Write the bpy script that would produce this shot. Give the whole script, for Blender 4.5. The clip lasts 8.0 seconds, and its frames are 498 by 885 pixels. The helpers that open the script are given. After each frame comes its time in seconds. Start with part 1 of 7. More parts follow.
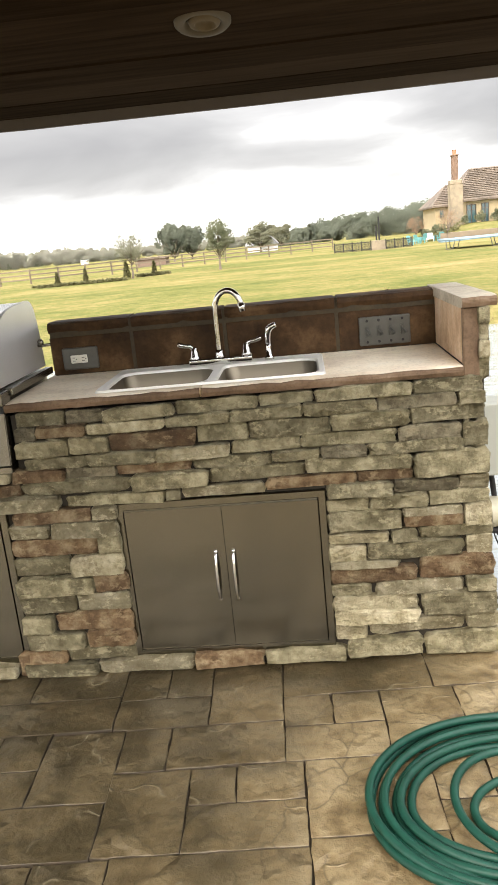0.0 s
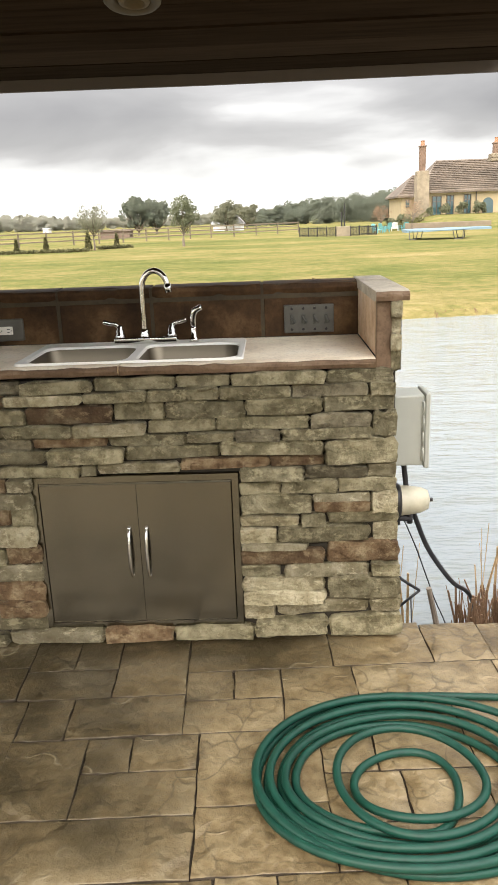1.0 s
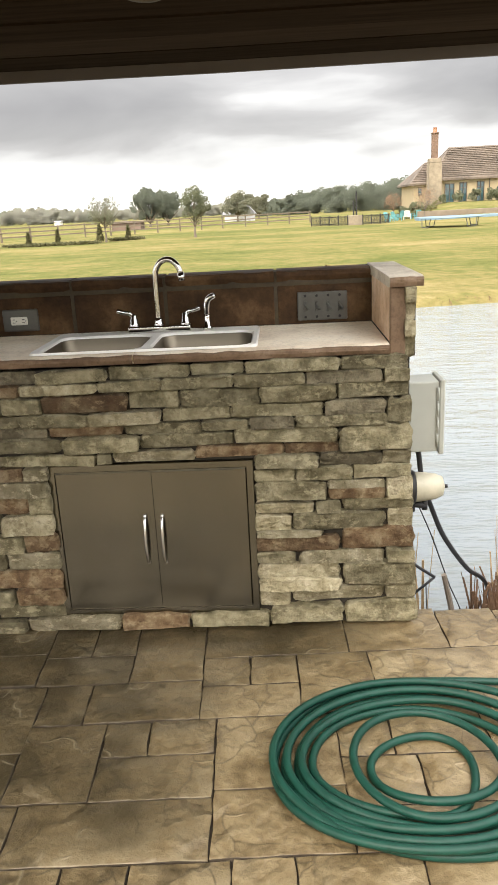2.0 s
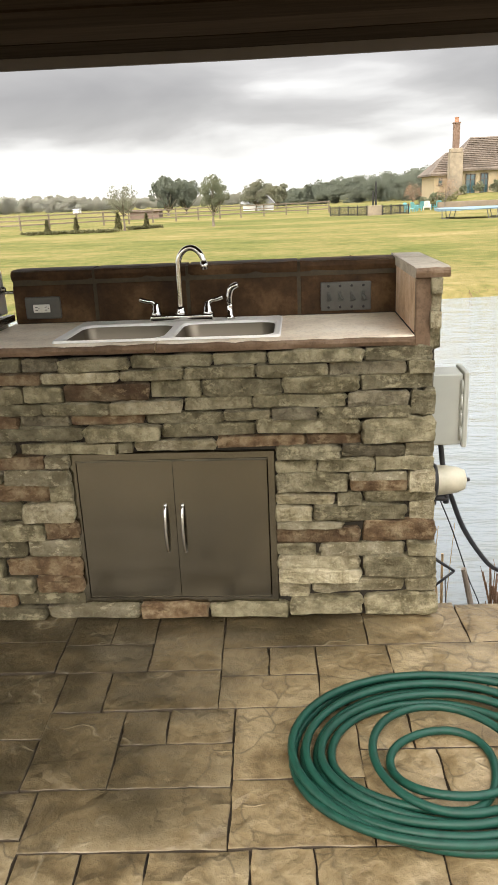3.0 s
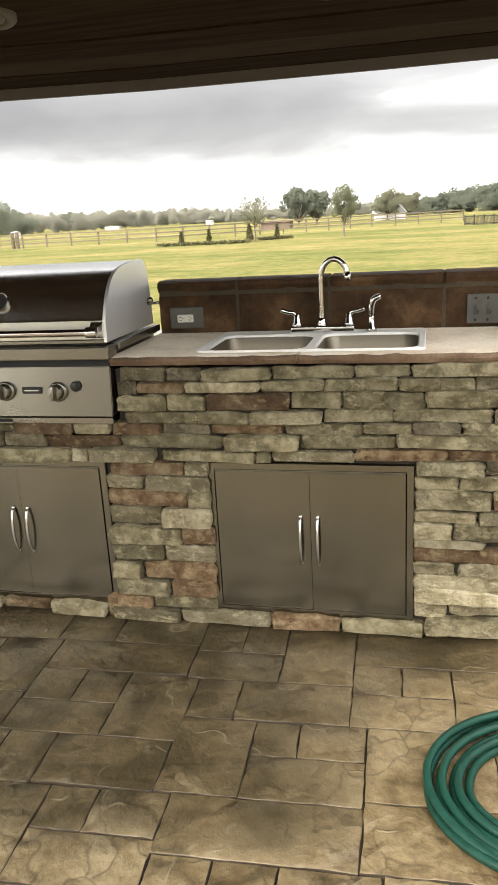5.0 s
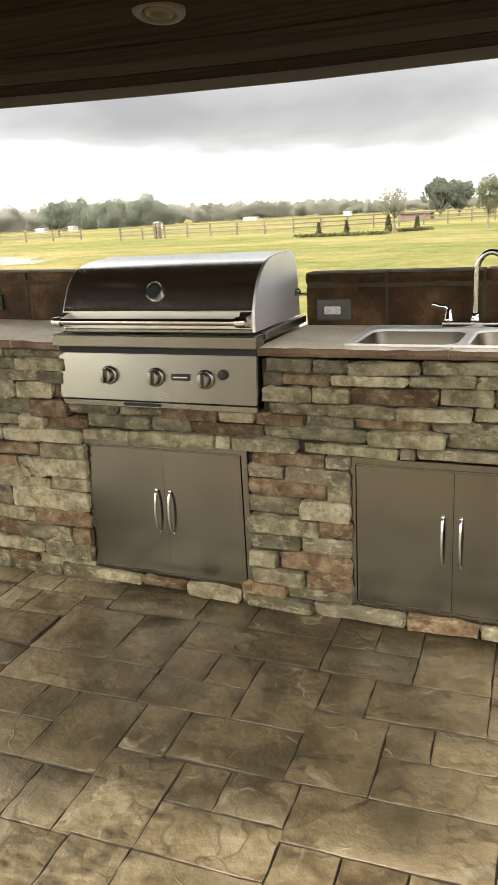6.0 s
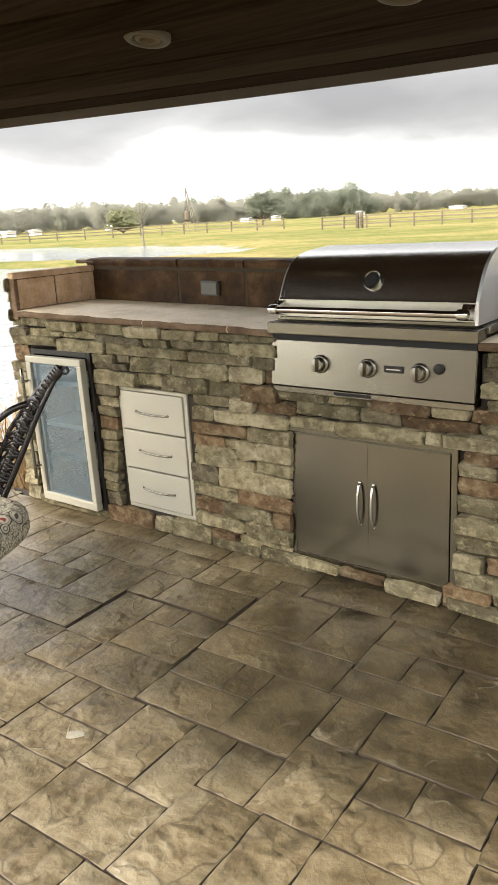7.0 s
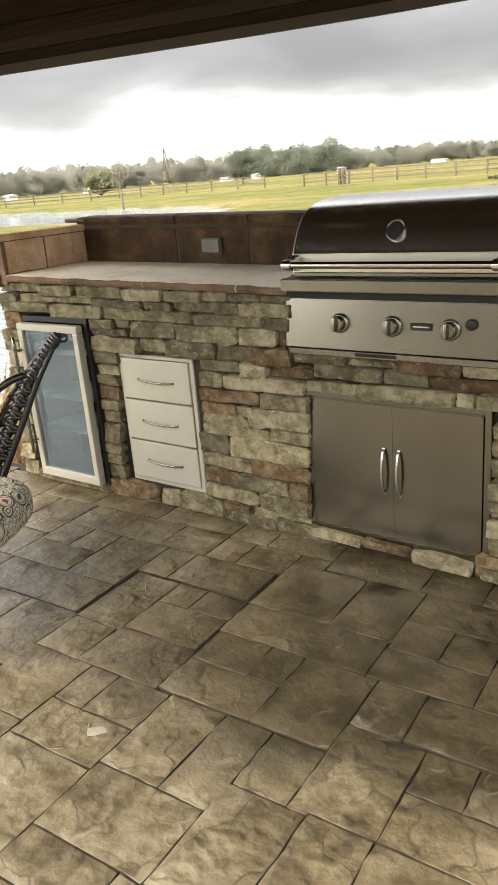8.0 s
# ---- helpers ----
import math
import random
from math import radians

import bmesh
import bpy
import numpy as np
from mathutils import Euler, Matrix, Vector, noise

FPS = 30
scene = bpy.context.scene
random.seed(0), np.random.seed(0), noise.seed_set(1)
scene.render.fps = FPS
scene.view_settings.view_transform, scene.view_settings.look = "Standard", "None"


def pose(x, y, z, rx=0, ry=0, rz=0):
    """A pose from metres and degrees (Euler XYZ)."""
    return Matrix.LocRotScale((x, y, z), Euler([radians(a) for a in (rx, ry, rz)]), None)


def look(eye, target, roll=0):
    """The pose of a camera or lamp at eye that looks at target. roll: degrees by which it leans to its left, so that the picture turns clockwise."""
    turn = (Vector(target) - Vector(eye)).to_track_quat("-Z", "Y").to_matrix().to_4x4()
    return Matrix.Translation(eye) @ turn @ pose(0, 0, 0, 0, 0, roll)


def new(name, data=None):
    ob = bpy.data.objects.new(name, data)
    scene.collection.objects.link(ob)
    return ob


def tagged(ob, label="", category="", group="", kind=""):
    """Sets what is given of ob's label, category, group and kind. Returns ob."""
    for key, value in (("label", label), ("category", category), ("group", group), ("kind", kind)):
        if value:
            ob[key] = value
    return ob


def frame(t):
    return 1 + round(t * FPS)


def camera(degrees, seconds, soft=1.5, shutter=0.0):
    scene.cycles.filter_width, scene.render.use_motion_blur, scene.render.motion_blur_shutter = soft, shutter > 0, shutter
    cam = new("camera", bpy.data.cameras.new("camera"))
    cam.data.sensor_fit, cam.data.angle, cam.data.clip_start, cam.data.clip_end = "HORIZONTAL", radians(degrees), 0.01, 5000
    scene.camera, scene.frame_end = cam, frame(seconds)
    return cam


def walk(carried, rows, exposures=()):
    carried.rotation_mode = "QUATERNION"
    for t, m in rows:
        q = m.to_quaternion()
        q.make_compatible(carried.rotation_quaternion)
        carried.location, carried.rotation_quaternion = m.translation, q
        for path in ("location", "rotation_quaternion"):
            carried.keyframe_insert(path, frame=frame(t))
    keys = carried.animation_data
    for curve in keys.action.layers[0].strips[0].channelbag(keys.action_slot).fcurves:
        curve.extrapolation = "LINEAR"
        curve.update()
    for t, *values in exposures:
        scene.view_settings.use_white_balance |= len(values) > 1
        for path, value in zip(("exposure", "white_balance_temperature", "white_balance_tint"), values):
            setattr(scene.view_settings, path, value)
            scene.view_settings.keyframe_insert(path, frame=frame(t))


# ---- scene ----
cam = camera(36.1, 8.0)
PATH = [
    (0, (0.2, -0.16, 1.48), (0.026, 1.767, 0.973), -5.7),
    (0.3, (0.262, -0.182, 1.475), (0.106, 1.741, 0.948), -3.8),
    (0.5, (0.294, -0.192, 1.485), (0.206, 1.736, 0.962), -2.6),
    (0.8, (0.34, -0.197, 1.475), (0.261, 1.73, 0.946), -2.5),
    (1, (0.344, -0.196, 1.487), (0.279, 1.722, 0.924), -2.2),
    (1.3, (0.355, -0.223, 1.488), (0.258, 1.702, 0.953), -2.8),
    (1.5, (0.346, -0.211, 1.48), (0.256, 1.704, 0.911), -3.1),
    (1.7, (0.344, -0.21, 1.478), (0.25, 1.703, 0.902), -3.1),
    (2.8, (0.318, -0.197, 1.476), (0.198, 1.704, 0.861), -2.3),
    (3, (0.316, -0.198, 1.476), (0.176, 1.703, 0.869), -2.5),
    (3.2, (0.306, -0.191, 1.491), (0.139, 1.707, 0.882), -2.5),
    (3.5, (0.297, -0.196, 1.479), (0.038, 1.699, 0.895), -2.9),
    (3.8, (0.275, -0.181, 1.492), (-0.058, 1.692, 0.874), -3.2),
    (4, (0.268, -0.186, 1.476), (-0.092, 1.684, 0.866), -2.7),
    (4.2, (0.261, -0.19, 1.481), (-0.164, 1.674, 0.892), -2.9),
    (5.3, (0.257, -0.19, 1.483), (-0.222, 1.669, 0.921), -3.6),
    (5.5, (0.25, -0.192, 1.486), (-0.298, 1.648, 0.928), -3.8),
    (5.7, (0.23, -0.194, 1.488), (-0.405, 1.615, 0.92), -3.6),
    (6, (0.2, -0.195, 1.485), (-0.566, 1.561, 0.914), -3.2),
    (6.2, (0.2, -0.188, 1.5), (-0.665, 1.522, 0.927), -3.3),
    (6.5, (0.158, -0.202, 1.487), (-0.823, 1.448, 0.925), -3.2),
    (6.7, (0.153, -0.195, 1.49), (-0.93, 1.391, 0.932), -4.1),
    (7, (0.117, -0.204, 1.485), (-1.067, 1.305, 0.916), -3.5),
    (7.2, (0.099, -0.207, 1.482), (-1.124, 1.271, 0.919), -3.3),
    (7.5, (0.082, -0.173, 1.473), (-1.101, 1.317, 0.858), -3.1),
    (7.8, (-0.016, -0.156, 1.447), (-1.192, 1.336, 0.821), -3.7),
    (8, (-0.088, -0.115, 1.454), (-1.232, 1.386, 0.79), -5.0),
]
walk(cam, [(t, look(eye, target, roll)) for t, eye, target, roll in PATH], [(0, 0.08, 7250, 11), (0.5, -0.06, 7250, 11), (1.0, -0.18, 7250, 11), (1.5, -0.16, 7250, 11), (3.0, -0.24, 7250, 11), (3.5, -0.1, 7250, 11), (4.0, -0.05, 7250, 11), (5.5, 0.05, 7250, 10), (6.0, 0.08, 7250, 10), (6.5, 0.07, 7250, 10), (7.2, 0.04, 7250, 10), (7.5, -0.06, 7250, 10), (8, -0.13, 7250, 10)])


# ---- sky and daylight ----
SUNWARD = Vector((-0.28, -0.70, 0.64)).normalized()
world = bpy.data.worlds.new("overcast_sky")
scene.world = world
world.use_nodes = True
wn, wl = world.node_tree.nodes, world.node_tree.links
wn.clear()
w_out = wn.new("ShaderNodeOutputWorld")
w_bg = wn.new("ShaderNodeBackground")
w_sky = wn.new("ShaderNodeTexSky")
w_sky.sky_type = "NISHITA"
w_sky.sun_disc = False
w_sky.sun_elevation, w_sky.sun_rotation = math.asin(SUNWARD.z), math.atan2(SUNWARD.x, SUNWARD.y)
w_scale = wn.new("ShaderNodeVectorMath")
w_scale.operation = "SCALE"
w_scale.inputs["Scale"].default_value = 0.1
w_co = wn.new("ShaderNodeTexCoord")
w_sep = wn.new("ShaderNodeSeparateXYZ")
w_map = wn.new("ShaderNodeMapping")
w_map.inputs["Scale"].default_value = (1.0, 1.0, 3.4)
w_noise = wn.new("ShaderNodeTexNoise")
w_noise.inputs["Scale"].default_value = 3.4
w_noise.inputs["Detail"].default_value = 7
w_noise.inputs["Roughness"].default_value = 0.46
w_noise.inputs["Distortion"].default_value = 0.35
w_high = wn.new("ShaderNodeMapRange")
w_high.inputs["From Min"].default_value, w_high.inputs["From Max"].default_value = 0.03, 0.12
w_high.inputs["To Min"].default_value, w_high.inputs["To Max"].default_value = 0.46, -0.02
w_add = wn.new("ShaderNodeMath")
w_ramp = wn.new("ShaderNodeValToRGB")
w_ramp.color_ramp.elements[0].position, w_ramp.color_ramp.elements[0].color = 0.34, (0.50, 0.52, 0.58, 1)
w_ramp.color_ramp.elements[1].position, w_ramp.color_ramp.elements[1].color = 0.74, (1.30, 1.38, 1.49, 1)
w_mid = w_ramp.color_ramp.elements.new(0.53)
w_mid.color = (0.66, 0.69, 0.755, 1)
w_fair = w_ramp.color_ramp.elements.new(0.64)
w_fair.color = (0.86, 0.90, 0.98, 1)
w_low = w_ramp.color_ramp.elements.new(0.92)
w_low.color = (2.1, 2.19, 2.32, 1)
w_mix = wn.new("ShaderNodeMix")
w_mix.data_type = "RGBA"
w_mix.inputs["Factor"].default_value = 0.9
wl.new(w_co.outputs["Generated"], w_map.inputs["Vector"])
wl.new(w_map.outputs["Vector"], w_noise.inputs["Vector"])
wl.new(w_co.outputs["Generated"], w_sep.inputs["Vector"])
wl.new(w_sep.outputs["Z"], w_high.inputs["Value"])
wl.new(w_noise.outputs["Fac"], w_add.inputs[0])
wl.new(w_high.outputs["Result"], w_add.inputs[1])
wl.new(w_add.outputs["Value"], w_ramp.inputs["Fac"])
wl.new(w_sky.outputs["Color"], w_scale.inputs[0])
wl.new(w_scale.outputs["Vector"], w_mix.inputs[6])
wl.new(w_ramp.outputs["Color"], w_mix.inputs[7])
# an overcast dome: dim at the horizon, brighter overhead and round the veiled sun
w_dome = wn.new("ShaderNodeMapRange")
w_dome.inputs["From Min"].default_value, w_dome.inputs["From Max"].default_value = 0.0, 1.0
w_dome.inputs["To Min"].default_value, w_dome.inputs["To Max"].default_value = 0.74, 2.9
wl.new(w_sep.outputs["Z"], w_dome.inputs["Value"])
w_dot = wn.new("ShaderNodeVectorMath")
w_dot.operation = "DOT_PRODUCT"
w_dot.inputs[1].default_value = SUNWARD
wl.new(w_co.outputs["Generated"], w_dot.inputs[0])
w_veil = wn.new("ShaderNodeMapRange")
w_veil.interpolation_type = "SMOOTHSTEP"
w_veil.inputs["From Min"].default_value, w_veil.inputs["From Max"].default_value = -0.35, 1.0
w_veil.inputs["To Min"].default_value, w_veil.inputs["To Max"].default_value = 1.0, 4.6
wl.new(w_dot.outputs["Value"], w_veil.inputs["Value"])
w_gain = wn.new("ShaderNodeMath")
w_gain.operation = "MULTIPLY"
wl.new(w_dome.outputs["Result"], w_gain.inputs[0])
wl.new(w_veil.outputs["Result"], w_gain.inputs[1])
wl.new(w_gain.outputs["Value"], w_bg.inputs["Strength"])
wl.new(w_mix.outputs[2], w_bg.inputs["Color"])
wl.new(w_bg.outputs["Background"], w_out.inputs["Surface"])

sun = new("sun", bpy.data.lights.new("sun", "SUN"))
sun.data.energy, sun.data.angle, sun.data.color = 2.9, radians(35), (1.0, 0.86, 0.67)
sun.matrix_world = look(SUNWARD * 40, (0, 0, 0))


# ---- materials ----
def nodes_of(name, rough=0.6, metal=0.0):
    m = bpy.data.materials.new(name)
    m.use_nodes = True
    n = m.node_tree.nodes
    b = n["Principled BSDF"]
    b.inputs["Roughness"].default_value, b.inputs["Metallic"].default_value = rough, metal
    return m, n, m.node_tree.links, b


def noise_of(n, l, co, scale, detail=4.0, rough=0.55, stretch=None):
    t = n.new("ShaderNodeTexNoise")
    t.inputs["Scale"].default_value, t.inputs["Detail"].default_value, t.inputs["Roughness"].default_value = scale, detail, rough
    if stretch:
        mp = n.new("ShaderNodeMapping")
        mp.inputs["Scale"].default_value = stretch
        l.new(co, mp.inputs["Vector"])
        l.new(mp.outputs["Vector"], t.inputs["Vector"])
    else:
        l.new(co, t.inputs["Vector"])
    return t.outputs["Fac"]


def ramp_of(n, l, fac, stops):
    r = n.new("ShaderNodeValToRGB")
    e = r.color_ramp.elements
    while len(e) < len(stops):
        e.new(0.5)
    for k, (p, c) in enumerate(stops):
        e[k].position, e[k].color = p, (*c, 1)
    l.new(fac, r.inputs["Fac"])
    return r.outputs["Color"]


def mix_of(n, l, fac, a, b, mode="MIX"):
    x = n.new("ShaderNodeMix")
    x.data_type, x.blend_type = "RGBA", mode
    for sock, v in ((x.inputs[0], fac), (x.inputs[6], a), (x.inputs[7], b)):
        if isinstance(v, (int, float)):
            sock.default_value = v
        elif isinstance(v, tuple):
            sock.default_value = (*v, 1)
        else:
            l.new(v, sock)
    return x.outputs[2]


def math_of(n, l, op, a, b=0.0, clamp=False):
    x = n.new("ShaderNodeMath")
    x.operation, x.use_clamp = op, clamp
    for sock, v in ((x.inputs[0], a), (x.inputs[1], b)):
        if isinstance(v, (int, float)):
            sock.default_value = v
        else:
            l.new(v, sock)
    return x.outputs[0]


def bump_of(n, l, b, height, strength, distance, below=None):
    x = n.new("ShaderNodeBump")
    x.inputs["Strength"].default_value, x.inputs["Distance"].default_value = strength, distance
    l.new(height, x.inputs["Height"])
    if below is not None:
        l.new(below, x.inputs["Normal"])
    l.new(x.outputs["Normal"], b.inputs["Normal"])
    return x.outputs["Normal"]


def place_of(n):
    return n.new("ShaderNodeNewGeometry").outputs["Position"]


def plain(name, colour, rough=0.5, metal=0.0, vary=0.25, scale=25.0, bump=0.0):
    m, n, l, b = nodes_of(name, rough, metal)
    p = place_of(n)
    big, fine = noise_of(n, l, p, scale * 0.12, 3), noise_of(n, l, p, scale, 5)
    both = math_of(n, l, "ADD", math_of(n, l, "MULTIPLY", big, 0.5), math_of(n, l, "MULTIPLY", fine, 0.5))
    lo, hi = tuple(c * (1 - vary) for c in colour), tuple(min(1, c * (1 + vary)) for c in colour)
    l.new(ramp_of(n, l, both, [(0.3, lo), (0.7, hi)]), b.inputs["Base Color"])
    l.new(math_of(n, l, "ADD", math_of(n, l, "MULTIPLY", fine, 0.16), max(0.02, rough - 0.08)), b.inputs["Roughness"])
    if bump:
        bump_of(n, l, b, fine, 0.5, bump)
    return m


def terraces(n, l, fac, steps):
    """Broken, stepped levels out of a smooth field, as split stone has them."""
    f = math_of(n, l, "MULTIPLY", fac, steps)
    low = math_of(n, l, "FLOOR", f)
    rise = math_of(n, l, "POWER", math_of(n, l, "FRACT", f), 7.0)
    return math_of(n, l, "DIVIDE", math_of(n, l, "ADD", low, rise), steps), rise


def moved(n, l, p, rnd, far):
    """The place, shifted by each piece's own chance, so that no two pieces continue one pattern."""
    x = n.new("ShaderNodeVectorMath")
    x.operation = "MULTIPLY_ADD"
    c = n.new("ShaderNodeCombineXYZ")
    l.new(rnd, c.inputs[0])
    l.new(math_of(n, l, "FRACT", math_of(n, l, "MULTIPLY", rnd, 7.31)), c.inputs[1])
    l.new(math_of(n, l, "FRACT", math_of(n, l, "MULTIPLY", rnd, 3.77)), c.inputs[2])
    l.new(c.outputs[0], x.inputs[0])
    x.inputs[1].default_value = (far, far, far)
    l.new(p, x.inputs[2])
    return x.outputs[0]


def stone(name, dark, mid, light, stain):
    """Split ledge stone: mottled faces, dark lichen, pale lime bloom, pitted grain."""
    m, n, l, b = nodes_of(name, 0.85)
    b.inputs["Specular IOR Level"].default_value = 0.3
    rnd = n.new("ShaderNodeObjectInfo").outputs["Random"]
    p = moved(n, l, place_of(n), rnd, 5.0)
    patch = noise_of(n, l, p, 16.0, 7, 0.62)
    grain = noise_of(n, l, p, 85.0, 6, 0.75)
    bed = noise_of(n, l, p, 9.0, 3, 0.5, (0.8, 1.0, 1.8))
    facet, lip = terraces(n, l, bed, 3.0)
    c = ramp_of(n, l, patch, [(0.36, dark), (0.50, mid), (0.64, light)])
    shade = math_of(n, l, "ADD", math_of(n, l, "MULTIPLY", rnd, 0.62), 0.62)
    grey = n.new("ShaderNodeCombineColor")
    for k in range(3):
        l.new(shade, grey.inputs[k])
    c = mix_of(n, l, 1.0, c, grey.outputs[0], "MULTIPLY")
    speck = math_of(n, l, "MULTIPLY", math_of(n, l, "SUBTRACT", 0.45, grain, True), 4.0, True)
    c = mix_of(n, l, math_of(n, l, "MULTIPLY", speck, 0.55), c, tuple(v * 0.42 for v in dark))
    blot = math_of(n, l, "MULTIPLY", math_of(n, l, "SUBTRACT", noise_of(n, l, p, 9.0, 8, 0.70), 0.515, True), 13.0, True)
    c = mix_of(n, l, math_of(n, l, "MULTIPLY", blot, 0.56), c, stain)
    pale = math_of(n, l, "MULTIPLY", math_of(n, l, "SUBTRACT", noise_of(n, l, p, 19.0, 8, 0.72, (1.0, 1.0, 1.4)), 0.54, True), 13.0, True)
    c = mix_of(n, l, math_of(n, l, "MULTIPLY", pale, 0.52), c, tuple(min(0.7, v * 1.3) for v in light))
    l.new(c, b.inputs["Base Color"])
    h = math_of(n, l, "ADD", math_of(n, l, "MULTIPLY", facet, 0.45), math_of(n, l, "MULTIPLY", grain, 0.22))
    h = math_of(n, l, "ADD", h, math_of(n, l, "MULTIPLY", patch, 0.85))
    bump_of(n, l, b, h, 1.0, 0.045)
    return m


M = {}
M["g"] = stone("grey_limestone", (0.120, 0.104, 0.056), (0.218, 0.190, 0.113), (0.318, 0.283, 0.180), (0.080, 0.066, 0.034))
M["c"] = stone("cream_limestone", (0.185, 0.158, 0.090), (0.312, 0.272, 0.170), (0.420, 0.374, 0.256), (0.130, 0.106, 0.058))
M["r"] = stone("rust_sandstone", (0.098, 0.058, 0.028), (0.176, 0.115, 0.061), (0.270, 0.208, 0.124), (0.082, 0.044, 0.020))
M["d"] = stone("dark_limestone", (0.082, 0.070, 0.042), (0.146, 0.125, 0.079), (0.223, 0.194, 0.128), (0.056, 0.047, 0.027))
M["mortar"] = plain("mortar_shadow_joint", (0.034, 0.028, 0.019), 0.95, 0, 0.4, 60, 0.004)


def cells_of(n, l, co, scale, feature):
    v = n.new("ShaderNodeTexVoronoi")
    v.feature = feature
    v.inputs["Scale"].default_value = scale
    l.new(co, v.inputs["Vector"])
    return v


def bent(n, l, co, scale, far):
    """The place, pulled about by soft noise, so that borders run in curves."""
    t = n.new("ShaderNodeTexNoise")
    t.inputs["Scale"].default_value, t.inputs["Detail"].default_value = scale, 3.0
    l.new(co, t.inputs["Vector"])
    x = n.new("ShaderNodeVectorMath")
    x.operation = "MULTIPLY_ADD"
    l.new(t.outputs["Color"], x.inputs[0])
    x.inputs[1].default_value = (far, far, far)
    l.new(co, x.inputs[2])
    return x.outputs[0]


def paving(name):
    """Stamped concrete under a sealer: soft slate swells, curved chips, cloudy brown stain."""
    m, n, l, b = nodes_of(name, 0.4)
    rnd = n.new("ShaderNodeObjectInfo").outputs["Random"]
    q = place_of(n)
    p = moved(n, l, q, rnd, 9.0)
    wide_noise = noise_of(n, l, q, 1.3, 7, 0.58)
    cloud = noise_of(n, l, p, 6.0, 7, 0.58)
    swell = noise_of(n, l, p, 4.2, 2, 0.40)
    mott = noise_of(n, l, p, 26.0, 5, 0.60)
    grain = noise_of(n, l, q, 150.0, 4, 0.65)
    curve = bent(n, l, p, 3.4, 0.42)
    chip = n.new("ShaderNodeSeparateColor")
    l.new(cells_of(n, l, curve, 4.6, "F1").outputs["Color"], chip.inputs[0])
    border = cells_of(n, l, curve, 4.6, "DISTANCE_TO_EDGE").outputs["Distance"]
    some = math_of(n, l, "MULTIPLY", math_of(n, l, "SUBTRACT", noise_of(n, l, p, 5.0, 3), 0.42, True), 9.0, True)
    lip = math_of(n, l, "MULTIPLY", math_of(n, l, "SUBTRACT", 1.0, math_of(n, l, "MULTIPLY", border, 34.0), True), some)
    step = math_of(n, l, "MULTIPLY", math_of(n, l, "SUBTRACT", chip.outputs[0], 0.5), some)
    tone = math_of(n, l, "ADD", math_of(n, l, "MULTIPLY", cloud, 0.54), math_of(n, l, "MULTIPLY", mott, 0.46))
    tone = math_of(n, l, "ADD", tone, math_of(n, l, "MULTIPLY", step, 0.10))
    tone = math_of(n, l, "ADD", tone, math_of(n, l, "MULTIPLY", math_of(n, l, "SUBTRACT", rnd, 0.5), 0.05))
    c = ramp_of(n, l, tone, [(0.35, (0.086, 0.063, 0.032)), (0.45, (0.150, 0.113, 0.060)), (0.53, (0.202, 0.158, 0.089)), (0.66, (0.268, 0.220, 0.135))])
    # a darker, slightly smoother patch before the doors, ragged at its edge
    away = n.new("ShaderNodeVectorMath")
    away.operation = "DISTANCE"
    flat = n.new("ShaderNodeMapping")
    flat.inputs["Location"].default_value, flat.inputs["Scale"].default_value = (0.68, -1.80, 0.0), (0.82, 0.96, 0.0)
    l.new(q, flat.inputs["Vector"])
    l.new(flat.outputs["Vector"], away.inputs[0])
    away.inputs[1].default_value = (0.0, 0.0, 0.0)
    pool = math_of(n, l, "SUBTRACT", math_of(n, l, "ADD", 0.22, math_of(n, l, "MULTIPLY", wide_noise, 1.3)), away.outputs["Value"])
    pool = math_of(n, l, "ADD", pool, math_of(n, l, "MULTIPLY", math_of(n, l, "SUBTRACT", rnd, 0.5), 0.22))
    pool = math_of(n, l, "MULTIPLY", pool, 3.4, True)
    spots = math_of(n, l, "MULTIPLY", math_of(n, l, "SUBTRACT", wide_noise, 0.53, True), 9.0, True)
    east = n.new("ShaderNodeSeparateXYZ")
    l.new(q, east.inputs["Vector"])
    # a darker strip along the foot of the wall
    foot_strip = math_of(n, l, "SUBTRACT", math_of(n, l, "ADD", east.outputs["Y"], math_of(n, l, "MULTIPLY", wide_noise, 0.5)), 2.24, True)
    pool = math_of(n, l, "MAXIMUM", pool, math_of(n, l, "MULTIPLY", math_of(n, l, "MULTIPLY", foot_strip, 6.0, True), math_of(n, l, "MULTIPLY", math_of(n, l, "SUBTRACT", 1.15, math_of(n, l, "ABSOLUTE", math_of(n, l, "ADD", east.outputs["X"], 0.45)), True), 3.0, True)))
    dry = math_of(n, l, "MULTIPLY", math_of(n, l, "SUBTRACT", math_of(n, l, "ADD", 0.35, wide_noise), east.outputs["X"], True), 3.0, True)
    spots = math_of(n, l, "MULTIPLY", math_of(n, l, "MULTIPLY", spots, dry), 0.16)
    dark_mask = math_of(n, l, "MAXIMUM", pool, spots)
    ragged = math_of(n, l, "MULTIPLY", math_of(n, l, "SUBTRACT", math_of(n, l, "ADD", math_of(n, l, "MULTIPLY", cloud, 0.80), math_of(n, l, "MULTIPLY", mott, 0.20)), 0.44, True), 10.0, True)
    dark_mask = math_of(n, l, "MULTIPLY", dark_mask, math_of(n, l, "ADD", math_of(n, l, "MULTIPLY", ragged, 0.40), 0.58))
    c = mix_of(n, l, math_of(n, l, "MULTIPLY", dark_mask, 0.95), c, (0.033, 0.025, 0.012))
